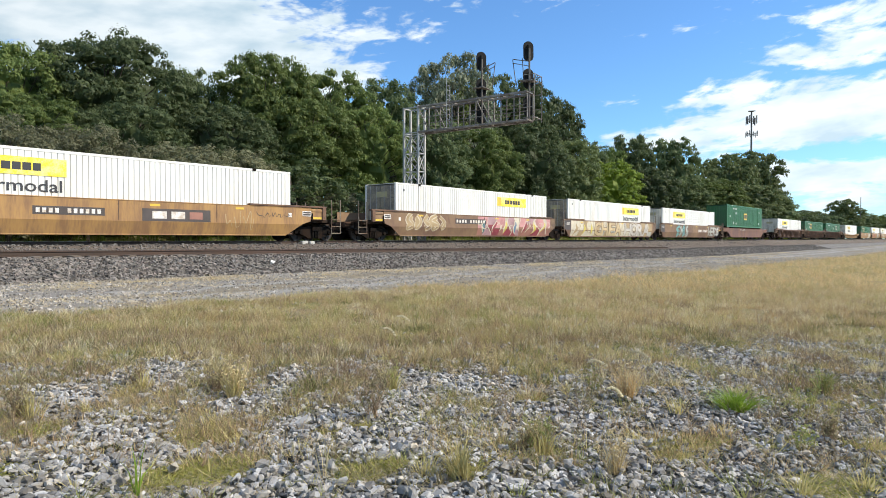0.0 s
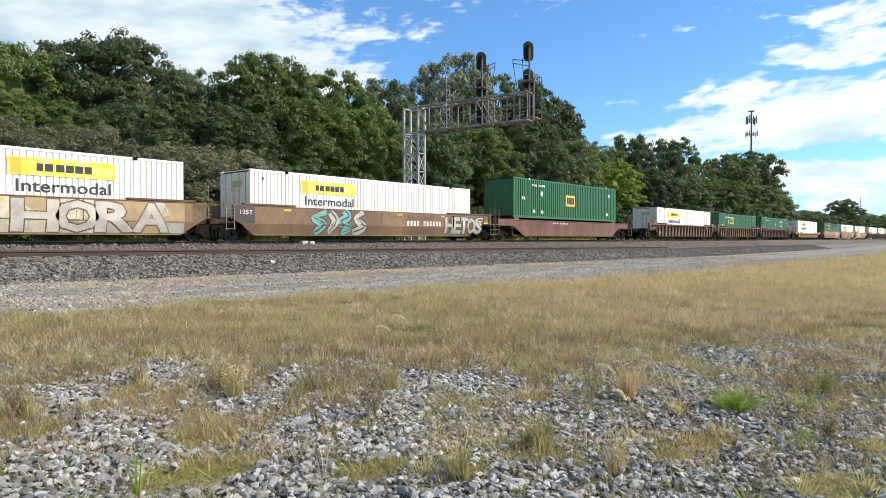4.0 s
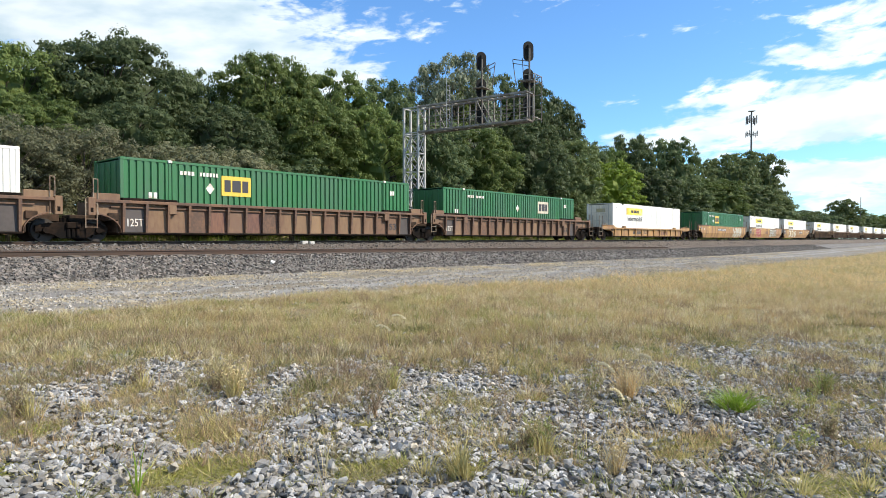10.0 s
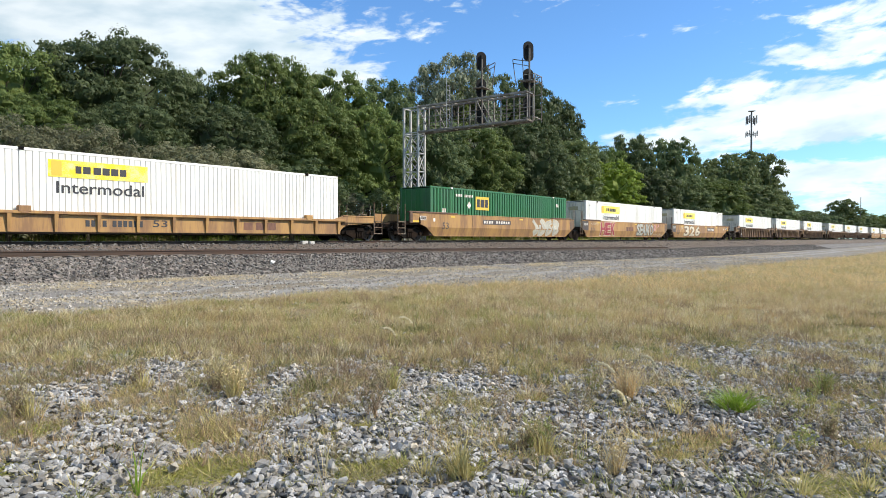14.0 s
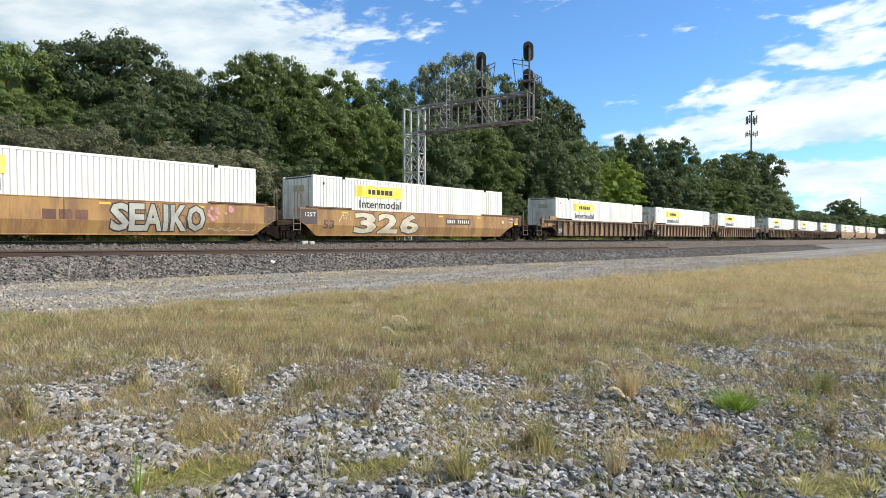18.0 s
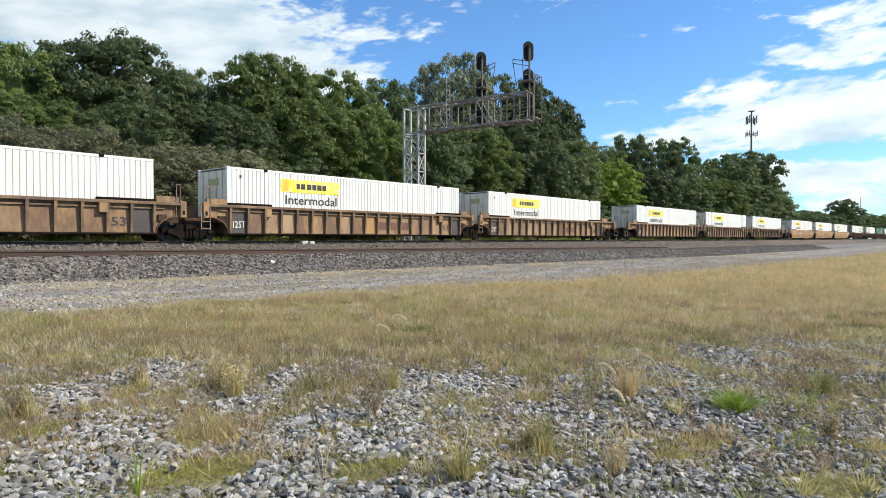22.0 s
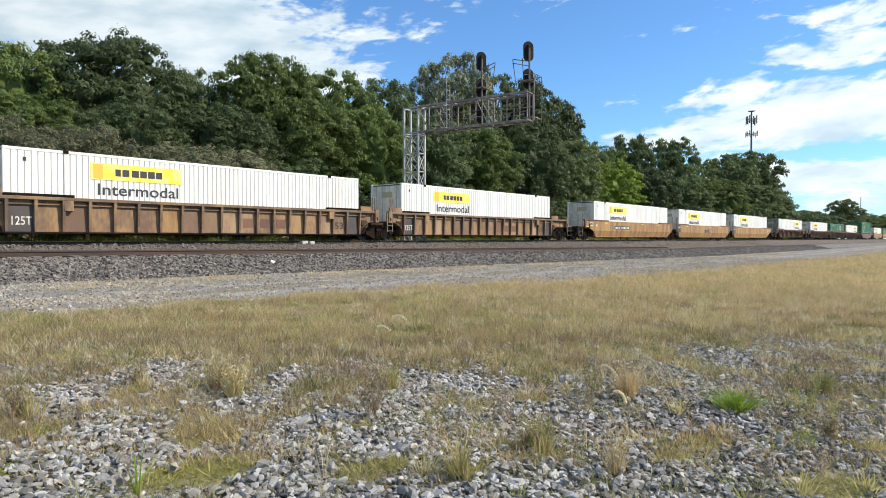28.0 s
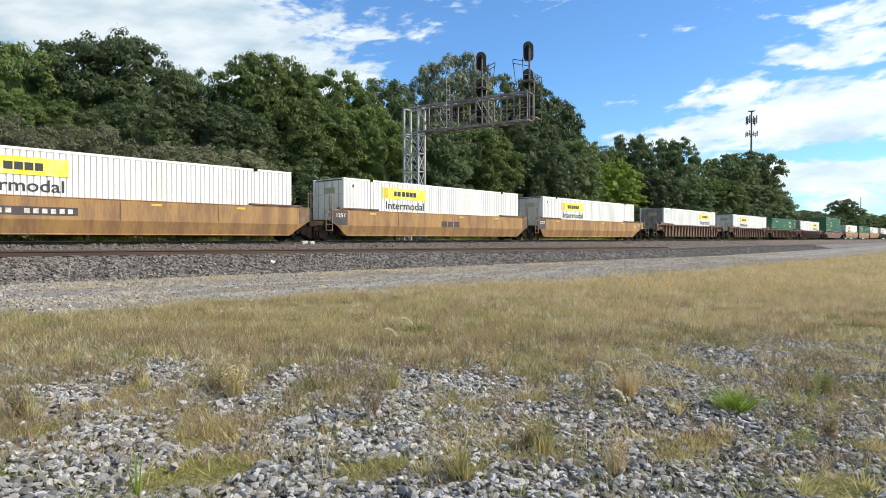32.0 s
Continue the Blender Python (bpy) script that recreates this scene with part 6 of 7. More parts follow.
def lump_shape():
    """A coarse ball, as corners of length one and triangles."""
    g = np.linspace(-1, 1, 3)
    tv, tf = [], []
    for ax in range(3):
        for sg in (-1, 1):
            o = len(tv)
            for a in g:
                for c in g:
                    q = [0, 0, 0]
                    q[ax], q[(ax + 1) % 3], q[(ax + 2) % 3] = sg, a, c
                    tv.append(q)
            for i, j in ((0, 0), (0, 1), (1, 0), (1, 1)):
                tf += [(o + 3 * i + j, o + 3 * i + j + 1, o + 3 * i + j + 4), (o + 3 * i + j, o + 3 * i + j + 4, o + 3 * i + j + 3)]
    tv = np.array(tv, float)
    return tv / np.linalg.norm(tv, axis=1, keepdims=True), np.array(tf)


def tree_mesh(seed, material, boughs, leaves, leaf, lean=0.0, clumps=9, low=0.18, core=True, size=0.13, squash=0.55):
    """A unit tree: 1 m high with a crown about 1 m wide, of boughs that carry clumps of leaves; leaf: length of a leaf on that scale. Returns its trunk and crown meshes."""
    rng = np.random.default_rng(seed)
    s = Solid()
    pts, rad, hearts = [], [], []
    base = [Vector((0, 0, 0)), Vector((0.01, 0.0, 0.25)), Vector((0.02 + lean, 0.01, 0.55)), Vector((0.03 + lean, 0, 0.8))]
    for i, (a, b) in enumerate(zip(base[:-1], base[1:])):
        s.tube(a, b, 0.026 - 0.007 * i, 0.019 - 0.007 * i, n=7)
    mid = (1 + low) / 2
    for k in range(boughs):
        zz = 1 - 1.94 * (k + 0.5) / boughs
        ang = k * 2.39996 + rng.uniform(-0.4, 0.4)
        ring = max(1 - abs(zz) ** 2.1, 0.04) ** 0.45
        r = rng.uniform(0.75, 1.15) * size
        deep = rng.uniform(0.86, 1.04) if k % 6 else rng.uniform(0.5, 0.75)
        reach = (0.5 - 0.72 * r) * ring * deep
        p = Vector((reach * math.cos(ang), reach * math.sin(ang), mid + zz * deep * (1 - low) / 2 * 0.86 + rng.uniform(-0.02, 0.02)))
        p.z = min(p.z, 0.985 - r * 0.6)
        hearts.append((p, r))
        st = base[1].lerp(base[3], min(max(p.z - 0.3, 0.0), 0.9))
        bend = st.lerp(p, 0.55) + Vector((0, 0, 0.015))
        thick = 1.0 if core else 0.5
        s.tube(st, bend, 0.008 * thick, 0.005 * thick, n=4)
        s.tube(bend, p, 0.005 * thick, 0.002 * thick, n=3)
        away = Vector((math.cos(ang) * ring, math.sin(ang) * ring, zz * 0.8 + 0.35))
        for q in range(clumps):
            step = (Vector(rng.normal(size=3)).normalized() + away * 0.55).normalized()
            step.z *= squash + 0.1
            tip = p + step * r * rng.uniform(0.45, 0.9)
            pts.append(tip)
            rad.append(r * rng.uniform(0.30, 0.55))
    pts, rad = np.array([tuple(p) for p in pts]), np.array(rad)
    share = np.maximum(leaves * rad ** 2 / (rad ** 2).sum(), 5).astype(int)
    v, f = leaf_cloud(rng, pts, rad, share, leaf, squash)
    vs, fs, n = [v], [f], len(v)
    if core:
        # lumpy inner masses of leaves under the outer ones
        tv, tf = lump_shape()
        for p, r in hearts:
            k = 0.80 + 0.16 * np.sin(9 * tv[:, 0] + 40 * p[0]) * np.sin(8 * tv[:, 1] + 30 * p[1]) + 0.12 * np.sin(11 * tv[:, 2] + 50 * p[2])
            vs.append(np.array(p) + tv * (r * 0.44 * k)[:, None] * np.array([1, 1, 0.55]))
            fs.append(tf + n)
            n += len(tv)
        # the dense inside of the crown, uneven all round
        m = 14
        th, ph = np.meshgrid(np.linspace(0.15, math.pi - 0.15, m), np.arange(2 * m) * math.pi / m, indexing="ij")
        k = 0.60 + 0.07 * np.sin(5 * ph + 3 * th + seed) + 0.06 * np.sin(7 * th - 4 * ph + 2 * seed) + 0.03 * rng.uniform(-1, 1, th.shape)
        vs.append(np.stack([0.42 * k * np.sin(th) ** 0.62 * np.cos(ph), 0.42 * k * np.sin(th) ** 0.62 * np.sin(ph), mid + 0.43 * (1 - low) * k * np.cos(th)], -1).reshape(-1, 3))
        i = (np.arange(m - 1)[:, None] * 2 * m + np.arange(2 * m)[None]).ravel()
        j = (np.arange(m - 1)[:, None] * 2 * m + (np.arange(2 * m)[None] + 1) % (2 * m)).ravel()
        fs.append(np.concatenate([np.stack([i, j, j + 2 * m], 1), np.stack([i, j + 2 * m, i + 2 * m], 1)]) + n)
    v = np.concatenate(vs)
    v[:, 2] = np.minimum(v[:, 2], 1.02)
    return s.mesh("trunk", MAT["bark"]), big_mesh("crown", v, np.concatenate(fs), MAT[material])


def plant(name, kind, x, y, height, width, label, category, turn, group):
    """A tree or bush of one of the unit kinds, at its size."""
    trunk, crown = KINDS[kind]
    ob = thing(name, label, category, group=group)
    for nm, me in (("trunk", trunk), ("crown", crown)):
        p = part(nm, me, None, ob)
        p.matrix_basis = Matrix.LocRotScale(None, Euler((0, 0, radians(turn))), (width, width, height - float(ground_z(x, y)) + 0.3))
    ob.matrix_basis = pose(x, y, float(ground_z(x, y)) - 0.05)
    return ob


KINDS = {
    "broad": tree_mesh(1, "leaf", 84, 34000, 0.0115, 0.0, 8, 0.08, True, 0.138),
    "broad_b": tree_mesh(2, "leaf", 92, 34000, 0.0112, 0.03, 8, 0.10, True, 0.132),
    "dark": tree_mesh(3, "leaf_dark", 96, 34000, 0.0110, -0.02, 8, 0.08, True, 0.132),
    "dark_b": tree_mesh(4, "leaf_dark", 84, 34000, 0.0115, 0.04, 8, 0.06, True, 0.14),
    "light": tree_mesh(5, "leaf_light", 56, 22000, 0.0140, 0.0, 8, 0.06, True, 0.13),
    "olive": tree_mesh(15, "leaf_olive", 80, 32000, 0.0115, 0.02, 8, 0.06, True, 0.14),
    "silver": tree_mesh(6, "leaf_silver", 120, 44000, 0.0100, 0.02, 8, 0.14, False, 0.105, 0.7),
    "brush": tree_mesh(7, "leaf_brush", 90, 32000, 0.0120, 0.0, 9, 0.03, False, 0.12, 0.95),
    "shrub": tree_mesh(8, "leaf_olive", 50, 12000, 0.017, 0.0, 7, 0.02, False, 0.13, 0.9),
    "shrub_dark": tree_mesh(9, "leaf_dark", 50, 12000, 0.017, 0.0, 7, 0.02, False, 0.13, 0.9),
    # far kind: distance haze put into the colour by the paler olive leaf
    "far": tree_mesh(10, "leaf_olive", 20, 1800, 0.045, 0.0, 5, 0.02),
    "broad_off": tree_mesh(11, "leaf", 60, 15000, 0.0175, 0.0, 8, 0.08, True, 0.148),
    "dark_off": tree_mesh(12, "leaf_dark", 60, 15000, 0.0175, 0.0, 8, 0.08, True, 0.148),
    "olive_off": tree_mesh(16, "leaf_olive", 60, 15000, 0.0175, 0.0, 8, 0.08, True, 0.148),
    "shrub_off": tree_mesh(13, "leaf_dark", 20, 2400, 0.038, 0.0, 6, 0.02),
}
LABELS = {"broad": ("full-crowned green broadleaf tree beside the railway", "tree"), "broad_b": ("wide green broadleaf tree with a lobed crown", "tree"),
          "dark": ("tall dark green broadleaf tree behind the tracks", "tree"), "dark_b": ("dark green tree with a dense rounded crown", "tree"),
          "light": ("yellow-green sunlit tree in the thicket", "tree"), "silver": ("thin-crowned silvery tree showing sky through its leaves", "tree"),
          "olive": ("pale olive broadleaf tree at the edge of the wood", "tree"),
          "brush": ("olive-grey brush thicket behind the tracks", "bush"), "shrub": ("green shrub at the foot of the wood", "bush"), "shrub_dark": ("dark green shrub at the foot of the wood", "bush"),
          "olive_off": ("pale olive broadleaf tree farther down the line", "tree"),
          "broad_off": ("green broadleaf tree farther down the line", "tree"), "dark_off": ("dark green broadleaf tree farther down the line", "tree"), "shrub_off": ("dark green shrub farther down the line", "bush")}


def wood(rows, group):
    for i, (x, y, h, w, kind) in enumerate(rows):
        if x > 84 and kind != "light":
            kind = "dark_off" if kind.startswith("dark") else "olive_off" if kind == "olive" else "broad_off"
        lab, cat = LABELS[kind]
        plant("tree" if cat == "tree" else "bush", kind, x, y, h, w, lab, cat, (i * 97) % 360, group)


wood([(11.6, 44, 12.7, 8.0, "broad"), (17.2, 44, 14.6, 11.2, "dark"), (23.4, 46, 13.7, 7.4, "dark_b"), (28.4, 43, 15.6, 9.6, "broad"), (35.1, 43, 15.4, 9.2, "broad_b"), (31.5, 45, 15.0, 9.0, "broad_b"),
      (44.1, 46, 17.2, 9.0, "dark"), (54.2, 46, 21.7, 11.0, "silver"), (62.1, 46, 21.4, 9.2, "dark_b"), (65.7, 43, 21.1, 9.0, "dark"), (70.7, 42, 18.4, 8.4, "dark_b"), (57.5, 48, 20.0, 9.0, "broad_b")], "wood behind the railway")
wood([(82.7, 44, 15.1, 8.0, "dark"), (93.0, 46, 15.6, 8.3, "broad_b"), (97.5, 44, 18.0, 9.4, "dark_b"), (114.3, 44, 19.5, 10.6, "dark"), (134.0, 46, 17.0, 10.2, "olive"), (147.9, 44, 20.3, 13.0, "olive"),
      (170.0, 44, 23.2, 14.0, "olive"), (105.0, 47, 12.5, 10.0, "broad_b"), (124.0, 47, 12.5, 11.0, "dark_b"), (160.0, 47, 19.5, 13.0, "dark")], "wood behind the railway")
wood([(11.0, 38, 8.4, 6.6, "broad_b"), (15.9, 38, 8.9, 7.0, "dark_b"), (22.1, 38, 9.8, 7.6, "dark"), (28.4, 38, 11.3, 8.2, "broad"), (34.5, 38, 11.5, 7.6, "broad_b"), (42.0, 38, 11.9, 7.8, "dark_b"),
      (49.5, 38, 11.9, 8.2, "broad_b"), (58.6, 38, 13.7, 9.0, "dark"), (67.2, 38, 12.9, 8.2, "olive"), (76.0, 37.4, 11.4, 9.4, "light"), (90.4, 38, 11.5, 9.0, "dark")], "front rank of the wood")
# tree at 331 is olive: haze put into its leaf colour
wood([(104.1, 38, 10.8, 9.4, "olive"), (121.1, 38, 12.1, 11.4, "broad_b"), (142.9, 38, 12.5, 12.4, "olive"), (160.0, 39, 11.5, 12.0, "olive"), (179.0, 42, 11.5, 10.0, "dark_b"),
      (228.3, 48, 9.6, 14.0, "broad_b"), (285.5, 55, 12.5, 15.3, "olive"), (290.5, 50, 10.6, 15.0, "dark"), (331.0, 49.6, 19.0, 16.5, "olive"), (451.7, 60, 16.3, 22.0, "dark_b"), (563.7, 65, 19.4, 26.0, "broad"), (657.6, 65, 19.5, 28.0, "dark")], "front rank of the wood")


def thicket():
    """Brush and shrubs that close the foot of the wood."""
    rnd = random.Random(8)
    x = 2.0
    while x < 215:
        left = x < 26
        kind = ("brush" if rnd.random() < 0.8 else "shrub_dark") if left else rnd.choice(("shrub", "shrub_dark", "shrub_dark", "brush" if x < 45 else "shrub")) if x < 62 else "shrub_off"
        h = (rnd.uniform(4.7, 6.2) if left else rnd.uniform(3.0, 4.8)) * (1 + x / 260)
        lab, cat = LABELS[kind]
        plant("bush", kind, x, rnd.uniform(33.2, 35.2), h, h * rnd.uniform(0.9, 1.25), lab, cat, rnd.uniform(0, 360), "brush along the railway")
        x += h * rnd.uniform(0.5, 0.75)
    x = -2.0
    while x < 75:
        h = rnd.uniform(3.2, 4.4)
        lab, cat = LABELS["shrub_off"]
        low = plant("bush", "shrub_off", x, rnd.uniform(36.2, 37.2), h, h * 1.35, "dark green shrub in the shade of the wood", cat, rnd.uniform(0, 360), "brush along the railway")
        low.matrix_basis = Matrix.Translation((0, 0, -0.6)) @ low.matrix_basis
        x += h * 0.42
    x = 215
    while x < 900:
        h = rnd.uniform(7, 11) * (1 + x / 900)
        plant("tree", "far", x, rnd.uniform(60, 90), h, h * 1.3, "far low green tree on the skyline", "tree", rnd.uniform(0, 360), "far trees")
        x += h * 0.9


thicket()


# ---------------------------------------------------------------- stones and grass
def stones(rng, x, y, z, size, flat=0.78, closed=True):
    """Angular broken stones: eight uneven corners each."""
    n = len(x)
    c = np.array([(i, j, k) for k in (-1, 1) for j in (-1, 1) for i in (-1, 1)], float) * 0.5
    p = c[None] * (1 + rng.uniform(-0.45, 0.25, (n, 8, 3)))
    p *= np.stack([rng.uniform(0.75, 1.3, n), rng.uniform(0.65, 1.0, n), rng.uniform(flat - 0.32, flat + 0.1, n)], -1)[:, None] * size[:, None, None]
    q = rng.normal(size=(n, 4)) * np.array([1.4, 0.42, 0.42, 1.4])
    q /= np.linalg.norm(q, axis=1, keepdims=True)
    w, a, b, d = q.T
    R = np.stack([1 - 2 * (b * b + d * d), 2 * (a * b - d * w), 2 * (a * d + b * w), 2 * (a * b + d * w), 1 - 2 * (a * a + d * d), 2 * (b * d - a * w), 2 * (a * d - b * w), 2 * (b * d + a * w), 1 - 2 * (a * a + b * b)], -1).reshape(n, 3, 3)
    p = np.einsum("nij,nkj->nki", R, p) + np.stack([x, y, z], -1)[:, None]
    f = np.array([(0, 2, 3, 1), (4, 5, 7, 6), (0, 1, 5, 4), (2, 6, 7, 3), (0, 4, 6, 2), (1, 3, 7, 5)])[0 if closed else 1:]
    return p.reshape(-1, 3), (f[None] + 8 * np.arange(n)[:, None, None]).reshape(-1, 4)


def wedge(rng, n, d0, d1, spread, power=1.0):
    """Places on the open ground ahead of the eye: distance d0 to d1, within the angle that is open to view."""
    d = (d0 ** power + (d1 ** power - d0 ** power) * rng.uniform(0, 1, n)) ** (1 / power)
    u = rng.uniform(-spread, spread, n) * d
    return d * 0.7557 + u * 0.6548, d * 0.6548 - u * 0.7557, d


def around(rng, n, reach):
    """Places on the rest of the open ground round the standpoint, thinning outwards."""
    r, a = reach * rng.uniform(0, 1, n) ** 0.6, rng.uniform(0, 2 * math.pi, n)
    x, y = r * np.cos(a), r * np.sin(a)
    d, u = 0.7557 * x + 0.6548 * y, 0.6548 * x - 0.7557 * y
    ok = ((d < 2.2) | (np.abs(u) > 0.79 * d)) & (y < turf_edge(x))
    return x[ok], y[ok]


def rocks(rng, x, y, z, size, flat=0.62):
    """Broken stones of twelve uneven corners each, with flat facets all round."""
    n = len(x)
    c = np.array([(i, j, 0) for i in (-1, 1) for j in (-1, 1)] + [(i, 0, k) for i in (-1, 1) for k in (-1, 1)] + [(0, j, k) for j in (-1, 1) for k in (-1, 1)], float)
    at = {tuple(q): k for k, q in enumerate(c.astype(int))}
    f = []
    for a in (-1, 1):
        for b in (-1, 1):
            for d in (-1, 1):
                f.append((at[a, b, 0], at[a, 0, d], at[0, b, d]))
    for ax in range(3):
        for s in (-1, 1):
            e = [np.roll(np.array(q), ax) for q in ((s, 1, 0), (s, 0, 1), (s, -1, 0), (s, 0, -1))]
            i = [at[tuple(q)] for q in e]
            if ax == 2 and s < 0:
                continue
            f += [(i[0], i[1], i[2]), (i[0], i[2], i[3])]
    f = np.array(f)
    p = c[None] * 0.5 * (1 + rng.uniform(-0.22, 0.16, (n, 12, 3))) + rng.uniform(-0.07, 0.07, (n, 12, 3))
    p *= np.stack([rng.uniform(0.95, 1.45, n), rng.uniform(0.7, 1.05, n), rng.uniform(flat - 0.2, flat + 0.16, n)], -1)[:, None] * size[:, None, None]
    q = rng.normal(size=(n, 4)) * np.array([1.4, 0.34, 0.34, 1.4])
    q /= np.linalg.norm(q, axis=1, keepdims=True)
    w, a, b, d = q.T
    R = np.stack([1 - 2 * (b * b + d * d), 2 * (a * b - d * w), 2 * (a * d + b * w), 2 * (a * b + d * w), 1 - 2 * (a * a + d * d), 2 * (b * d - a * w), 2 * (a * d - b * w), 2 * (b * d + a * w), 1 - 2 * (a * a + b * b)], -1).reshape(n, 3, 3)
    p = np.einsum("nij,nkj->nki", R, p) + np.stack([x, y, z], -1)[:, None]
    return p.reshape(-1, 3), (f[None] + 12 * np.arange(n)[:, None, None]).reshape(-1, 3)


def gravel():
    rng = np.random.default_rng(12)
    x, y, d = wedge(rng, 80000, 2.2, 9.5, 0.80, 1.6)
    w = stony(x, y)
    keep = (w > rng.uniform(0.05, 0.75, len(x))) & (y < turf_edge(x) + 0.3)
    x, y, d, w = x[keep], y[keep], d[keep], w[keep]
    s = rng.uniform(0.016, 0.045, len(x)) * np.where(rng.uniform(0, 1, len(x)) > 0.93, 1.5, 1.0) * (0.72 + 0.28 * np.clip(1.5 * w, 0, 1)) * (0.90 - 0.22 * np.clip((0.6548 * x - 0.7557 * y) / d * 1.6, 0, 1))
    v, f = rocks(rng, x, y, ground_z(x, y) + s * rng.uniform(-0.05, 0.45, len(x)), s, 0.52)
    tagged(new("gravel", big_mesh("gravel", v, f, MAT["gravel"])), "loose blue-grey crushed stone scattered over the soil", "gravel", kind="stuff")
    side = np.random.default_rng(77)
    x, y = around(side, 17000, 7.5)
    ok = patchy(x, y, 1.9, 8) > side.uniform(0.15, 0.65, len(x))
    x, y = x[ok], y[ok]
    s = side.uniform(0.022, 0.06, len(x))
    v, f = rocks(side, x, y, ground_z(x, y) + s * 0.2, s, 0.52)
    tagged(new("gravel", big_mesh("gravel", v, f, MAT["gravel"])), "loose blue-grey crushed stone thinning out over the soil", "gravel", kind="stuff")
    x, y, d = wedge(rng, 420, 2.3, 9.5, 0.80, 1.3)
    s = rng.uniform(0.012, 0.042, len(x))
    v, f = rocks(rng, x, y, ground_z(x, y) + 0.022 + s * 0.2, s, 0.5)
    tagged(new("pale_pebbles", big_mesh("pale_pebbles", v, f, MAT["pale_stone"])), "few pale buff and white stones among the grey ones", "gravel", kind="stuff")
    n = 20000
    y, x = rng.uniform(18.4, 21.6, n), 3 + 110 * rng.uniform(0, 1, n) ** 1.9
    s = rng.uniform(0.06, 0.115, n)
    y2, x2 = rng.uniform(20.9, 25.2, 6000), 3 + 50 * rng.uniform(0, 1, 6000) ** 1.5
    y2 = np.where((y2 > 21.9) & (y2 < 23.3), y2 - 1.2, y2)
    x, y, s = np.concatenate([x, x2]), np.concatenate([y, y2]), np.concatenate([s, rng.uniform(0.035, 0.06, 6000)])
    x3, y3 = 3 + 95 * rng.uniform(0, 1, 10000) ** 1.6, rng.uniform(21.3, 25.4, 10000)
    x, y, s = np.concatenate([x, x3]), np.concatenate([y, y3]), np.concatenate([s, rng.uniform(0.05, 0.10, 10000)])
    v, f = stones(rng, x, y, ground_z(x, y) + s * 0.1, s, 0.78, False)
    tagged(new("ballast", big_mesh("ballast", v, f, MAT["ballast"])), "grey broken-stone ballast heaped along the track shoulder", "ballast", kind="stuff")
    x, y, d = 3 + 50 * rng.uniform(0, 1, 14000) ** 1.4, rng.uniform(9.0, 18.6, 14000), 0
    s = rng.uniform(0.022, 0.055, 14000)
    v, f = stones(rng, x, y, ground_z(x, y) + s * 0.1, s, 0.78, False)
    tagged(new("lane_stones", big_mesh("lane_stones", v, f, MAT["lane_stone"])), "pale grit stones on the gravel lane", "gravel", kind="stuff")


MAT["pale_stone"] = surface("pale_buff_stone", (0.40, 0.38, 0.34), 0.85, 0, 0.12, 40, 6, (0.40, 0.34, 0.26), 0.3, bump=0.3, each=0.25)
MAT["lane_stone"] = surface("pale_lane_stone", (0.33, 0.31, 0.28), 0.9, 0, 0.2, 40, 6, (0.24, 0.20, 0.15), 0.25, bump=0.4, each=0.5)
gravel()


def blades(rng, x, y, height, spread, per, width, bent=True):
    """Tufts of grass: per slim blades each, bent outwards."""
    n = len(x) * per
    X, Y, H, S = (np.repeat(a, per) for a in (x, y, height, spread))
    a = rng.uniform(0, 2 * math.pi, n)
    r = S * rng.uniform(0, 1, n)
    px, py = X + r * 0.5 * np.cos(a), Y + r * 0.5 * np.sin(a)
    h = H * rng.uniform(0.5, 1.15, n)
    lx, ly = r * np.cos(a) + rng.normal(scale=0.03, size=n), r * np.sin(a) + rng.normal(scale=0.03, size=n)
    z = ground_z(px, py) - 0.01
    b = rng.uniform(0, math.pi, n)
    wx, wy = width * np.cos(b) * np.repeat(np.ones(len(x)), per), width * np.sin(b)
    if not bent:
        p = np.stack([np.stack([px - wx, py - wy, z], -1), np.stack([px + wx, py + wy, z], -1), np.stack([px + lx * 1.5, py + ly * 1.5, z + h], -1)], 1)
        return p.reshape(-1, 3), np.arange(3 * n).reshape(n, 3)
    p = np.stack([np.stack([px - wx, py - wy, z], -1), np.stack([px + wx, py + wy, z], -1),
                  np.stack([px + lx * 0.5 + wx * 0.7, py + ly * 0.5 + wy * 0.7, z + h * 0.62], -1), np.stack([px + lx * 0.5 - wx * 0.7, py + ly * 0.5 - wy * 0.7, z + h * 0.62], -1),
                  np.stack([px + lx * 1.5, py + ly * 1.5, z + h], -1)], 1)
    k = 5 * np.arange(n)
    f = np.concatenate([np.stack([k, k + 1, k + 2], 1), np.stack([k, k + 2, k + 3], 1), np.stack([k + 3, k + 2, k + 4], 1)])
    return p.reshape(-1, 3), f


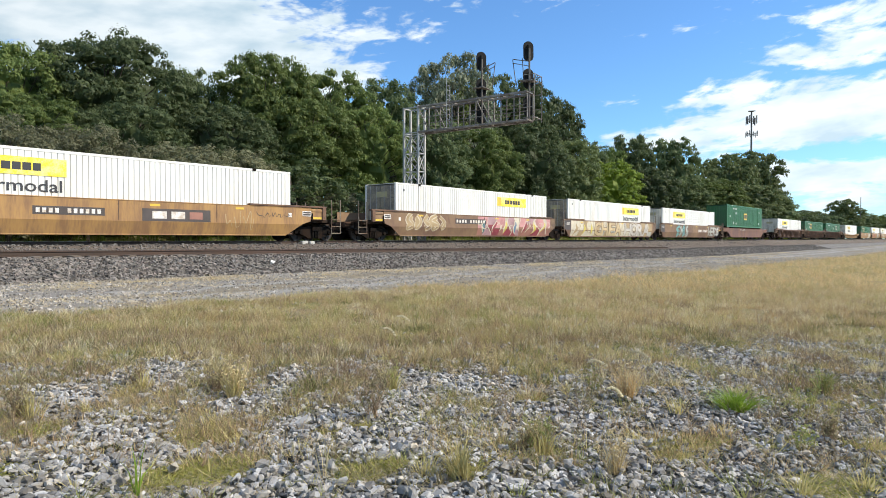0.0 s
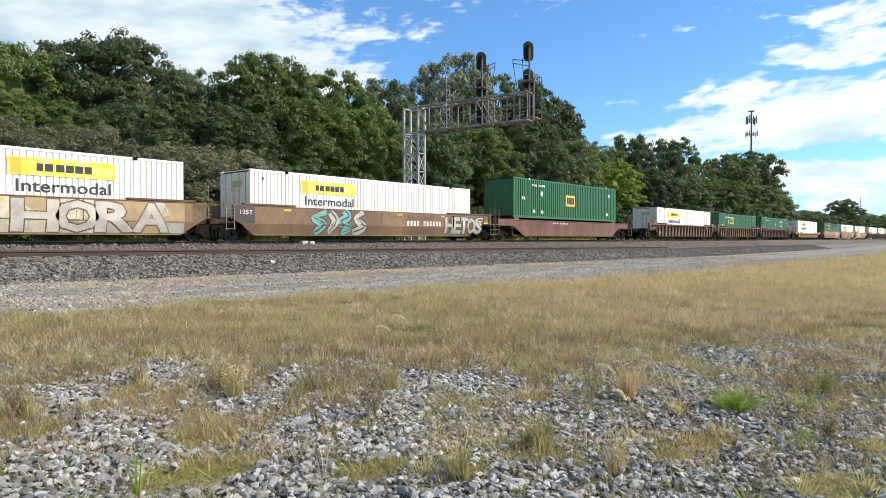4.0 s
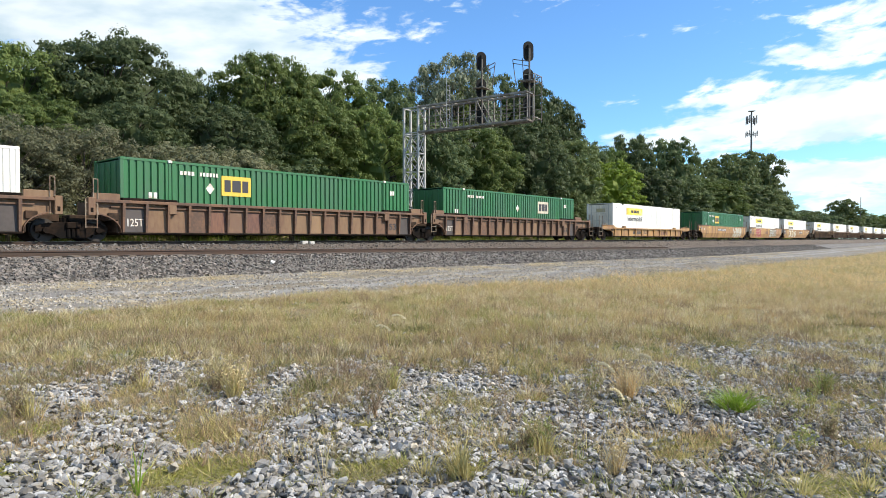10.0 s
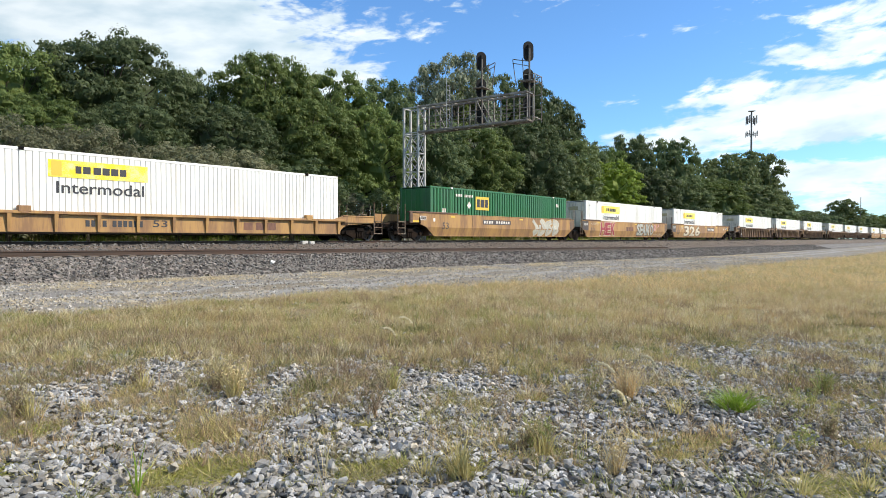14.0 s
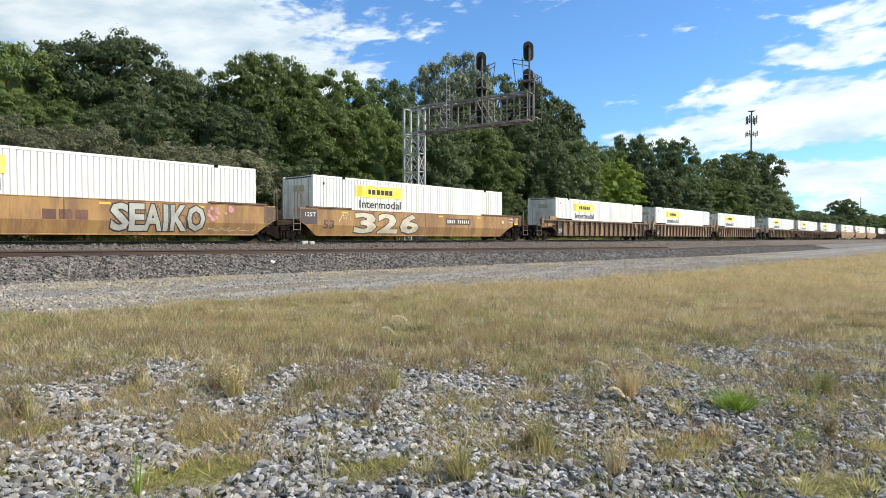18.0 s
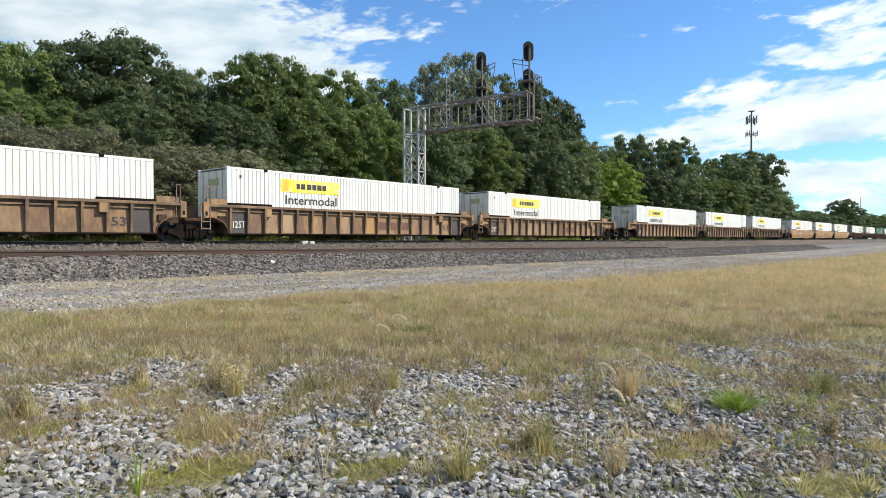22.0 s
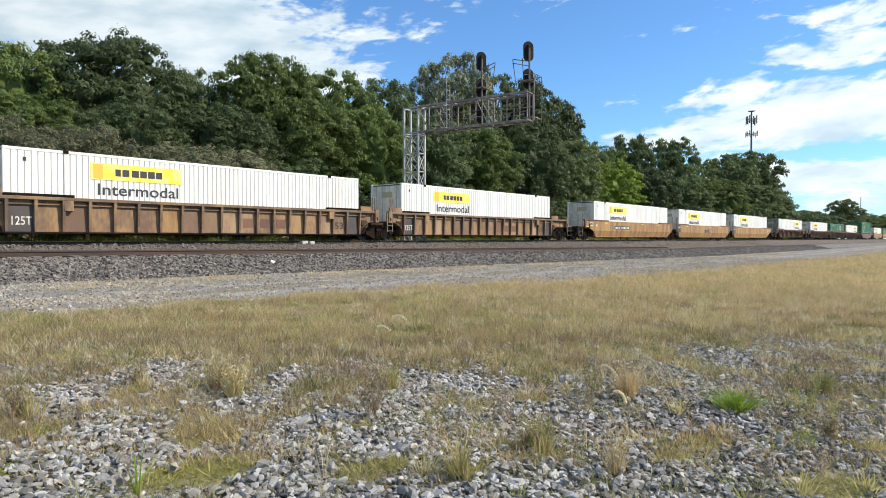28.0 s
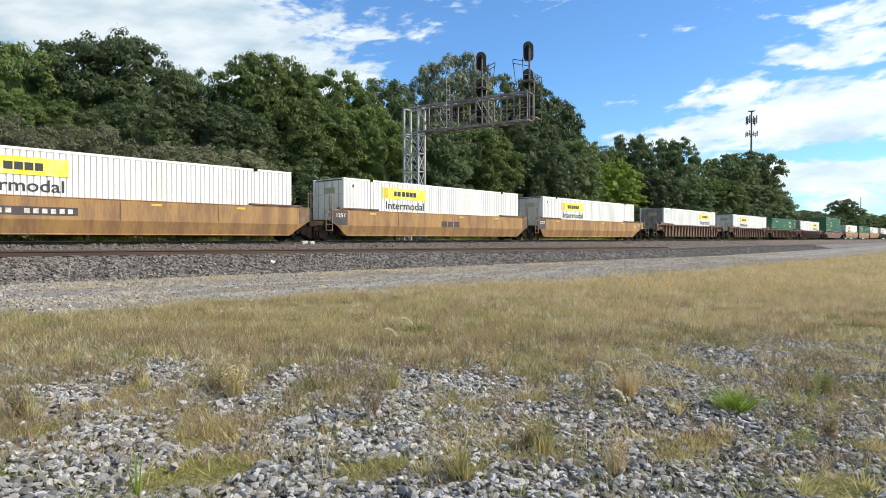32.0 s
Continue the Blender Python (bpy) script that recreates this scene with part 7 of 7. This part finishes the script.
def grass():
    rng = np.random.default_rng(21)

    def sow(name, label, material, x, y, h, spread, per, width):
        v, f = blades(rng, x, y, h, spread, per, width * 1.35, False)
        tagged(new(name, big_mesh(name, v, f, MAT[material])), label, "grass", kind="stuff")

    def band(n, d0, d1, seed, thr, power=1.3):
        x, y, d = wedge(rng, n, d0, d1, 0.80, power)
        ok = (y < turf_edge(x) - 0.4 + 0.9 * patchy(x, y, 0.9, 5)) & (y > -3 + 0 * x) & (patchy(x, y, 0.8, seed) > thr - 0.06 * np.clip(d - 6, 0, 6))
        return x[ok], y[ok], d[ok]
    bx, by, bd = wedge(rng, 90, 5.0, 12.0, 0.80, 1.2)
    br = rng.uniform(0.10, 0.34, 90)

    def bare(x, y):
        """True on the small worn spots in the grass."""
        hit = np.zeros(len(x), bool)
        for p, q, r in zip(bx, by, br):
            hit |= ((x - p) * 0.7557 + (y - q) * 0.6548) ** 2 / (1.6 * r) ** 2 + ((x - p) * 0.6548 - (y - q) * 0.7557) ** 2 / r ** 2 < 1
        return hit & (rng.uniform(0, 1, len(x)) > 0.15)
    for name, label, material, seed, n, thr, lean in (("dry_grass", "tan dry grass in a thin dense band", "grass_dry", 2, 19000, 0.44, 0.0), ("rusty_grass", "rusty brown seeding grass among the tan", "grass_rusty", 11, 22000, 0.46, 0.16),
                                                      ("olive_grass", "olive grass mixed among dry stems", "grass_olive", 7, 22000, 0.45, -0.10), ("green_grass", "dull green grass in patches", "grass_green", 14, 18000, 0.53, -0.24)):
        x, y, d = wedge(rng, n, 4.4, 16, 0.80, 1.25)
        side = np.clip((0.6548 * x - 0.7557 * y) / d + 0.25, -0.5, 0.5) * 2 + np.clip((d - 8) / 4, -0.6, 0.6)
        ok = (y < turf_edge(x) - 0.5 + 1.1 * patchy(x, y, 0.9, 5)) & (0.45 * patchy(x, y, 0.8, seed) + 0.55 * patchy(x, y, 2.7, seed + 1) + lean * side > thr - 0.055 * np.clip(d - 4.9, 0, 4.5) + rng.uniform(-0.08, 0.08, len(x))) & (stony(x, y) < rng.uniform(0.1, 0.8, len(x)))
        ok &= ~bare(x, y)
        x, y, d = x[ok], y[ok], d[ok]
        h = rng.uniform(0.04, 0.15, len(x)) * np.clip((d - 2.5) / 6, 0.5, 1) * (0.5 + 0.9 * patchy(x, y, 2.2, seed + 3))
        sow(name, label, material, x, y, h, rng.uniform(0.07, 0.17, len(x)), 8, 0.0025)
    x, y, d = wedge(rng, 5200, 4.6, 15, 0.80, 1.3)
    ok = (y < turf_edge(x) - 0.3) & (stony(x, y) < 0.6) & (patchy(x, y, 1.7, 17) > rng.uniform(0.25, 0.7, 5200))
    sow("straw_tufts", "bleached straw tufts in the dry grass", "straw", x[ok], y[ok], rng.uniform(0.05, 0.15, ok.sum()), rng.uniform(0.03, 0.08, ok.sum()), 12, 0.0032)
    for name, label, material, m, tall in (("green_clumps", "dark olive green clumps in the dry grass", "clump_green", 150, 0.14), ("brown_clumps", "brown withered clumps in the dry grass", "clump_brown", 210, 0.16)):
        cx, cy, cd = wedge(rng, m, 4.6, 12.5, 0.80, 1.3)
        x, y = np.repeat(cx, 22) + rng.normal(scale=0.09, size=22 * m), np.repeat(cy, 22) + rng.normal(scale=0.09, size=22 * m)
        ok = (y < turf_edge(x) - 0.4) & (stony(x, y) < 0.75)
        sow(name, label, material, x[ok], y[ok], rng.uniform(0.04, tall, ok.sum()), 0.07 + 0 * x[ok], 6, 0.0026)
    x, y, d = band(15000, 14, 75, 4, 0.30, 0.8)
    sow("far_dry_grass", "tan dry grass stretching along the lane", "grass_rusty", x, y, rng.uniform(0.14, 0.32, len(x)), 0.34 + 0 * x, 7, 0.005)
    x, y, d = band(14000, 14, 75, 9, 0.34, 0.8)
    sow("far_olive_grass", "olive grass stretching along the lane", "grass_olive", x, y, rng.uniform(0.12, 0.28, len(x)), 0.34 + 0 * x, 7, 0.005)
    x, y, d = wedge(rng, 11000, 2.3, 8.5, 0.8, 1.7)
    ok = (stony(x, y) < rng.uniform(0.1, 0.95, len(x))) & (mossy(x, y) < rng.uniform(0.1, 2.0, len(x)))
    x, y = x[ok], y[ok]
    sow("thin_dry_stems", "thin dry stems among the stones", "weed_dull", x, y, rng.uniform(0.03, 0.12, len(x)), 0.07 + 0 * x, 5, 0.0017)
    x, y, d = wedge(rng, 9000, 3.3, 7.5, 0.8, 1.4)
    u = (0.6548 * x - 0.7557 * y) / d
    ok = (stony(x, y) < rng.uniform(0.2, 0.9, 9000)) & (patchy(x, y, 2.1, 23) > rng.uniform(0.25, 0.75, 9000)) & (u < rng.uniform(-0.3, 1.3, 9000))
    sow("brown_stems", "thin brown and olive stems standing among the stones", "clump_brown", x[ok], y[ok], rng.uniform(0.04, 0.15, ok.sum()), rng.uniform(0.03, 0.07, ok.sum()), 6, 0.0017)
    for name, label, material, n, low, high in (("dry_wisps", "sparse tan wisps of grass growing through the stones", "grass_rusty", 9000, 0.03, 0.13), ("olive_wisps", "sparse olive wisps of grass growing through the stones", "grass_olive", 8000, 0.03, 0.12),
                                                ("dark_wisps", "thin dark withered stems growing through the stones", "twig", 5000, 0.05, 0.17)):
        x, y, d = wedge(rng, n, 3.0, 7.6, 0.8, 1.2)
        ok = (0.5 * patchy(x, y, 1.6, n % 37) + 0.5 * patchy(x, y, 5.5, n % 29) > rng.uniform(0.30, 0.72, n)) & (stony(x, y) < rng.uniform(0.35, 1.25, n))
        sow(name, label, material, x[ok], y[ok], rng.uniform(low, high, ok.sum()), rng.uniform(0.04, 0.09, ok.sum()), 5, 0.0017)
    x, y, d = wedge(rng, 8000, 2.3, 8.5, 0.8, 1.6)
    ok = (stony(x, y) < rng.uniform(0.1, 0.95, len(x))) & (mossy(x, y) < rng.uniform(0.1, 2.0, len(x)))
    x, y = x[ok], y[ok]
    sow("short_green_grass", "short green grass among the stones", "grass_green", x, y, rng.uniform(0.02, 0.07, len(x)), 0.08 + 0 * x, 6, 0.0018)
    for name, label, material, n in (("pale_stalks", "pale seeding stalks above the grass", "plume", 1300), ("brown_stalks", "thin brown stalks above the grass", "twig", 3000)):
        x, y, d = wedge(rng, n, 5.0, 17, 0.80, 1.2)
        ok = (y < turf_edge(x) - 0.5) & (stony(x, y) < 0.4)
        sow(name, label, material, x[ok], y[ok], rng.uniform(0.10, 0.26, ok.sum()), 0.05 + 0 * x[ok], 3, 0.0022)
    for name, label, material, seed in (("low_weeds", "low dull green weeds between stones", "grass_green", 4), ("withered_weeds", "withered brown weeds between stones", "weed_dull", 9), ("straw_clumps", "short straw clumps between stones", "grass_olive", 13)):
        x, y, d = wedge(rng, 3400, 2.4, 8.0, 0.8, 1.6)
        ok = (patchy(x, y, 2.4, seed) > rng.uniform(0.36, 0.8, 3400)) & (stony(x, y) < rng.uniform(0.2, 1.0, 3400))
        sow(name, label, material, x[ok], y[ok], rng.uniform(0.03, 0.10, ok.sum()), rng.uniform(0.04, 0.11, ok.sum()), 16, 0.0026)
    x, y = 2 + 75 * rng.uniform(0, 1, 9000) ** 1.5, 16.9 + rng.normal(scale=0.9, size=9000)
    ok = (patchy(x, y, 0.55, 6) > rng.uniform(0.55, 0.95, 9000)) & (y < 18.5)
    sow("lane_side_grass", "thin tan grass along the foot of the ballast", "grass_dry", x[ok], y[ok], rng.uniform(0.03, 0.11, ok.sum()), 0.22 + 0 * x[ok], 6, 0.004)
    x, y = 2 + 60 * rng.uniform(0, 1, 9000) ** 1.5, rng.uniform(9.5, 18.2, 9000)
    ok = (0.6 * patchy(x, y * 2, 0.5, 3) + 0.4 * patchy(x, y, 2.2, 9) > rng.uniform(0.36, 0.7, 9000)) & (y > turf_edge(x) - 0.6)
    sow("lane_grass", "sparse short grass on the gravel lane", "grass_dry", x[ok], y[ok], rng.uniform(0.03, 0.10, ok.sum()), 0.16 + 0 * x[ok], 6, 0.003)
    side = np.random.default_rng(78)
    for name, label, material, n in (("dry_tufts", "short tan grass tufts over the open ground", "grass_dry", 5000), ("olive_tufts", "short olive grass tufts over the open ground", "grass_olive", 5000)):
        x, y = around(side, n, 10.0)
        ok = patchy(x, y, 1.3, n % 13 + len(name)) > side.uniform(0.3, 0.7, len(x))
        v, f = blades(side, x[ok], y[ok], side.uniform(0.03, 0.11, ok.sum()), side.uniform(0.06, 0.14, ok.sum()), 6, 0.0035, False)
        tagged(new(name, big_mesh(name, v, f, MAT[material])), label, "grass", kind="stuff")
    # low moss mats
    px, py = [], []
    mx, my, md = wedge(rng, 46, 2.4, 7.0, 0.75, 1.4)
    for cx, cy, cr in list(MOSS) + list(zip(mx, my, rng.uniform(0.05, 0.13, 46))):
        n = int(5200 * cr * cr) + 20
        a, r = rng.uniform(0, 6.28, n), cr * np.sqrt(rng.uniform(0, 1, n)) * (1 + 0.3 * np.sin(rng.uniform(0, 6.28) + 3 * rng.uniform(0, 6.28, n)))
        px.append(cx + r * np.cos(a) * 1.2)
        py.append(cy + r * np.sin(a))
    x, y = np.concatenate(px), np.concatenate(py)
    sow("moss_mats", "low yellow-green moss mats between stones", "moss", x, y, rng.uniform(0.012, 0.032, len(x)), 0.05 + 0 * x, 7, 0.0046)
    # weeds beyond and under the train
    x, y = 160 * rng.uniform(0, 1, 6000) ** 1.5, rng.uniform(29.5, 35, 6000)
    sow("lineside_weeds", "green weeds beyond the main track", "leaf_light", x, y, rng.uniform(0.25, 0.75, len(x)), 0.25 + 0 * x, 6, 0.012)


grass()


def tuft(x, y, n, height, spread, material, width, name, label, seed):
    rng = np.random.default_rng(seed)
    v, f = blades(rng, np.array([0.0]), np.array([0.0]), np.array([height]), np.array([spread]), n, width)
    v[:, 2] -= v[:, 2].min()
    ob = thing(name, label, "plant", at=pose(x, y, float(ground_z(x, y)) - 0.01))
    part("foliage", big_mesh("foliage", v, f, MAT[material]), None, ob)
    return ob


tuft(4.40, 1.26, 420, 0.12, 0.15, "grass_fresh", 0.003, "grass_tuft", "bright green grass tuft growing in the gravel", 1)
tuft(1.18, 2.78, 7, 0.24, 0.05, "grass_fresh", 0.005, "grass_tuft", "few long green blades rising from moss", 2)
tuft(1.80, 2.27, 6, 0.20, 0.04, "grass_dry", 0.003, "grass_tuft", "pale straw blades rising from moss", 3)

for k, (gx, gy, blade_n, gh, tone) in enumerate(((2.19, 1.78, 90, 0.17, "grass_olive"), (2.30, 1.90, 60, 0.15, "grass_olive"), (2.12, 1.95, 40, 0.13, "grass_olive"), (2.85, 1.36, 50, 0.17, "grass_dry"), (4.27, 1.96, 110, 0.24, "grass_rusty"),
                                                 (3.29, 3.36, 110, 0.19, "grass_olive"), (2.42, 4.06, 90, 0.26, "grass_olive"), (2.84, 1.77, 60, 0.17, "grass_olive"), (3.10, 0.62, 45, 0.11, "grass_olive"), (3.32, 0.40, 40, 0.10, "grass_olive"),
                                                 (1.25, 4.40, 60, 0.18, "grass_olive"), (2.05, 4.70, 45, 0.18, "grass_olive"), (4.10, 1.53, 50, 0.14, "grass_olive"), (5.37, 0.92, 90, 0.20, "grass_green"))):
    tuft(gx, gy, blade_n, gh, 0.09, tone, 0.0028, "grass_tuft", {"grass_olive": "olive grass tuft among grey stones", "grass_dry": "straw-coloured grass tuft among grey stones", "grass_rusty": "reddish-brown grass tuft among grey stones", "grass_green": "dull green grass tuft among grey stones"}[tone], 20 + k)

STALKS = []


def foxtail(x, y, h, lean):
    """A thin stem with a pale drooping seed plume, which sways."""
    ob = thing("foxtail_stalk", "thin grass stalk with a pale drooping seed plume", "grass stalk", group="foxtail stalks")
    s = Solid()
    pts = [Vector((0.35 * h * (k / 6) ** 2.4, 0, h * math.sin(1.25 * k / 6) / math.sin(1.25))) for k in range(7)]
    for a, b in zip(pts[:-1], pts[1:]):
        s.tube(a, b, 0.0022, 0.0016, n=4)
    part("stem", s, MAT["grass_olive"], ob)
    rng = np.random.default_rng(int(x * 100))
    c = np.array([tuple(pts[-1] + Vector((0.015 * k, 0, 0.005 * k - 0.0018 * k * k))) for k in range(8)])
    v, f = leaf_cloud(rng, c, np.full(8, 0.016), 50, 0.0075)
    part("plume", big_mesh("plume", v, f, MAT["plume"]), None, ob, "pale seed plume")
    STALKS.append((ob, x, y, lean))


for sx, sy, sh, sl in ((4.44, 2.08, 0.30, 6), (4.10, 2.20, 0.27, -4), (3.89, 1.96, 0.16, 10), (3.94, 4.30, 0.30, 0), (4.49, 4.60, 0.32, -8)):
    foxtail(sx, sy, sh, sl)


def weed(x, y, h, seed, label, stem, leaf, bushy):
    """A branching weed: many upright stems with side shoots and small narrow leaves."""
    rnd = random.Random(seed)
    ob = thing("weed", label, "plant", at=pose(x, y, float(ground_z(x, y)) - 0.01), group="weeds in the gravel")
    s = Solid()
    tips = []
    for k in range(int(16 * bushy)):
        a, l = rnd.uniform(0, 6.28), h * rnd.uniform(0.55, 1.05)
        p, q = Vector((rnd.gauss(0, 0.02), rnd.gauss(0, 0.02), 0)), Vector((math.cos(a), math.sin(a), rnd.uniform(1.6, 4.0))).normalized()
        for j in range(5):
            e = p + q * l / 5
            s.tube(p, e, 0.0026 - 0.0003 * j, 0.0023 - 0.0003 * j, n=3)
            for w in range(2):
                b = rnd.uniform(0, 6.28)
                g = e + Vector((math.cos(b), math.sin(b), 1.3)) * l * rnd.uniform(0.07, 0.14)
                s.tube(e, g, 0.0015, 0.0008, n=3)
                if j > 0:
                    tips.append(tuple(g))
            p = e
            q = (q + Vector((rnd.uniform(-0.18, 0.18), rnd.uniform(-0.18, 0.18), 0.06))).normalized()
    part("branching_stem", s, MAT[stem], ob)
    c = np.array(tips)
    v, f = leaf_cloud(np.random.default_rng(seed), c, np.full(len(c), 0.014), 4, 0.0075)
    part("leaves", big_mesh("leaves", v, f, MAT[leaf]), None, ob)


REDDISH, BARE, STRAW, LEAFY = ("reddish-brown branching weed standing in the gravel", "twig", "weed_dull", 1.3), ("thin dark stems of a nearly bare weed in the gravel", "twig", "weed_dull", 0.4), ("straw-coloured dry weed standing in the gravel", "grass_dry", "grass_dry", 0.8), ("green leafy weed growing between stones", "grass_olive", "grass_green", 0.6)
for i, (wx, wy, wh, kind) in enumerate(((2.64, 2.86, 0.34, REDDISH), (3.29, 3.36, 0.19, LEAFY), (4.39, 3.23, 0.23, STRAW), (3.24, 2.24, 0.32, BARE), (2.83, 1.85, 0.15, REDDISH), (3.76, 2.07, 0.29, BARE), (4.27, 2.22, 0.22, LEAFY),
                                        (4.27, 1.96, 0.25, STRAW), (4.43, 0.86, 0.29, LEAFY), (5.37, 0.92, 0.21, LEAFY), (3.71, 0.73, 0.15, LEAFY), (2.85, 1.36, 0.20, STRAW), (2.42, 4.06, 0.30, STRAW), (2.03, 4.76, 0.24, REDDISH),
                                        (2.42, 4.33, 0.20, REDDISH), (1.19, 4.48, 0.21, REDDISH), (4.02, 0.66, 0.14, REDDISH), (2.84, 1.77, 0.18, LEAFY))):
    weed(wx, wy, wh, i + 1, *kind)


def trackside():
    m = thing("white_marker", "small white stone block beside the rails", "marker block", at=pose(19.0, 25.25, float(ground_z(19.0, 25.25))))
    part("block", Solid().box(-0.35, 0.0, -0.1, 0.1, -0.05, 0.13, 0.02), MAT["concrete"], m)
    part("block", Solid().box(0.12, 0.4, -0.1, 0.1, -0.05, 0.12, 0.02), MAT["concrete"], m)
    r = thing("pale_rock", "single white rock lying on the ballast shoulder", "rock", at=pose(13.4, 19.9, float(ground_z(13.4, 19.9)) + 0.05))
    v, f = stones(np.random.default_rng(2), np.zeros(1), np.zeros(1), np.zeros(1), np.array([0.16]))
    part("rock_body", big_mesh("rock_body", v, f, MAT["white"]), None, r)


trackside()


# ---------------------------------------------------------------- what moves
def run(t):
    """How far the train has rolled by t seconds, from the middle of the clip."""
    return -11.887 * (t - 16) + 0.0045 * (t - 16) ** 2


def motions():
    for ob, x16, lift in MOVING:
        walk(ob, [(t, pose(x16 + run(t), TRACK_Y, RAIL + lift)) for t in range(0, 33)])
    lead = {}
    for k, w in WHEELS:
        if k not in lead:
            dx = (-0.89, 0.89)[k]
            walk(w, [(i / FPS, pose(dx, 0, 0.42, 0, math.degrees(run(i / FPS) / 0.42), 0)) for i in range(int(SPAN * FPS) + 1)])
            lead[k] = w.animation_data
        else:
            w.rotation_mode = "QUATERNION"
            keys = w.animation_data_create()
            keys.action = lead[k].action
            keys.action_slot = lead[k].action_slot
    for st, x, y, lean in STALKS:
        walk(st, [(t * 0.8, pose(x, y, float(ground_z(x, y)), 9 * math.sin(2.1 * t + x) + 4 * math.sin(3.7 * t), lean + 9 * math.sin(1.7 * t + 2 * y), -49 + 25 * math.sin(7 * x))) for t in range(0, 41)])


motions()
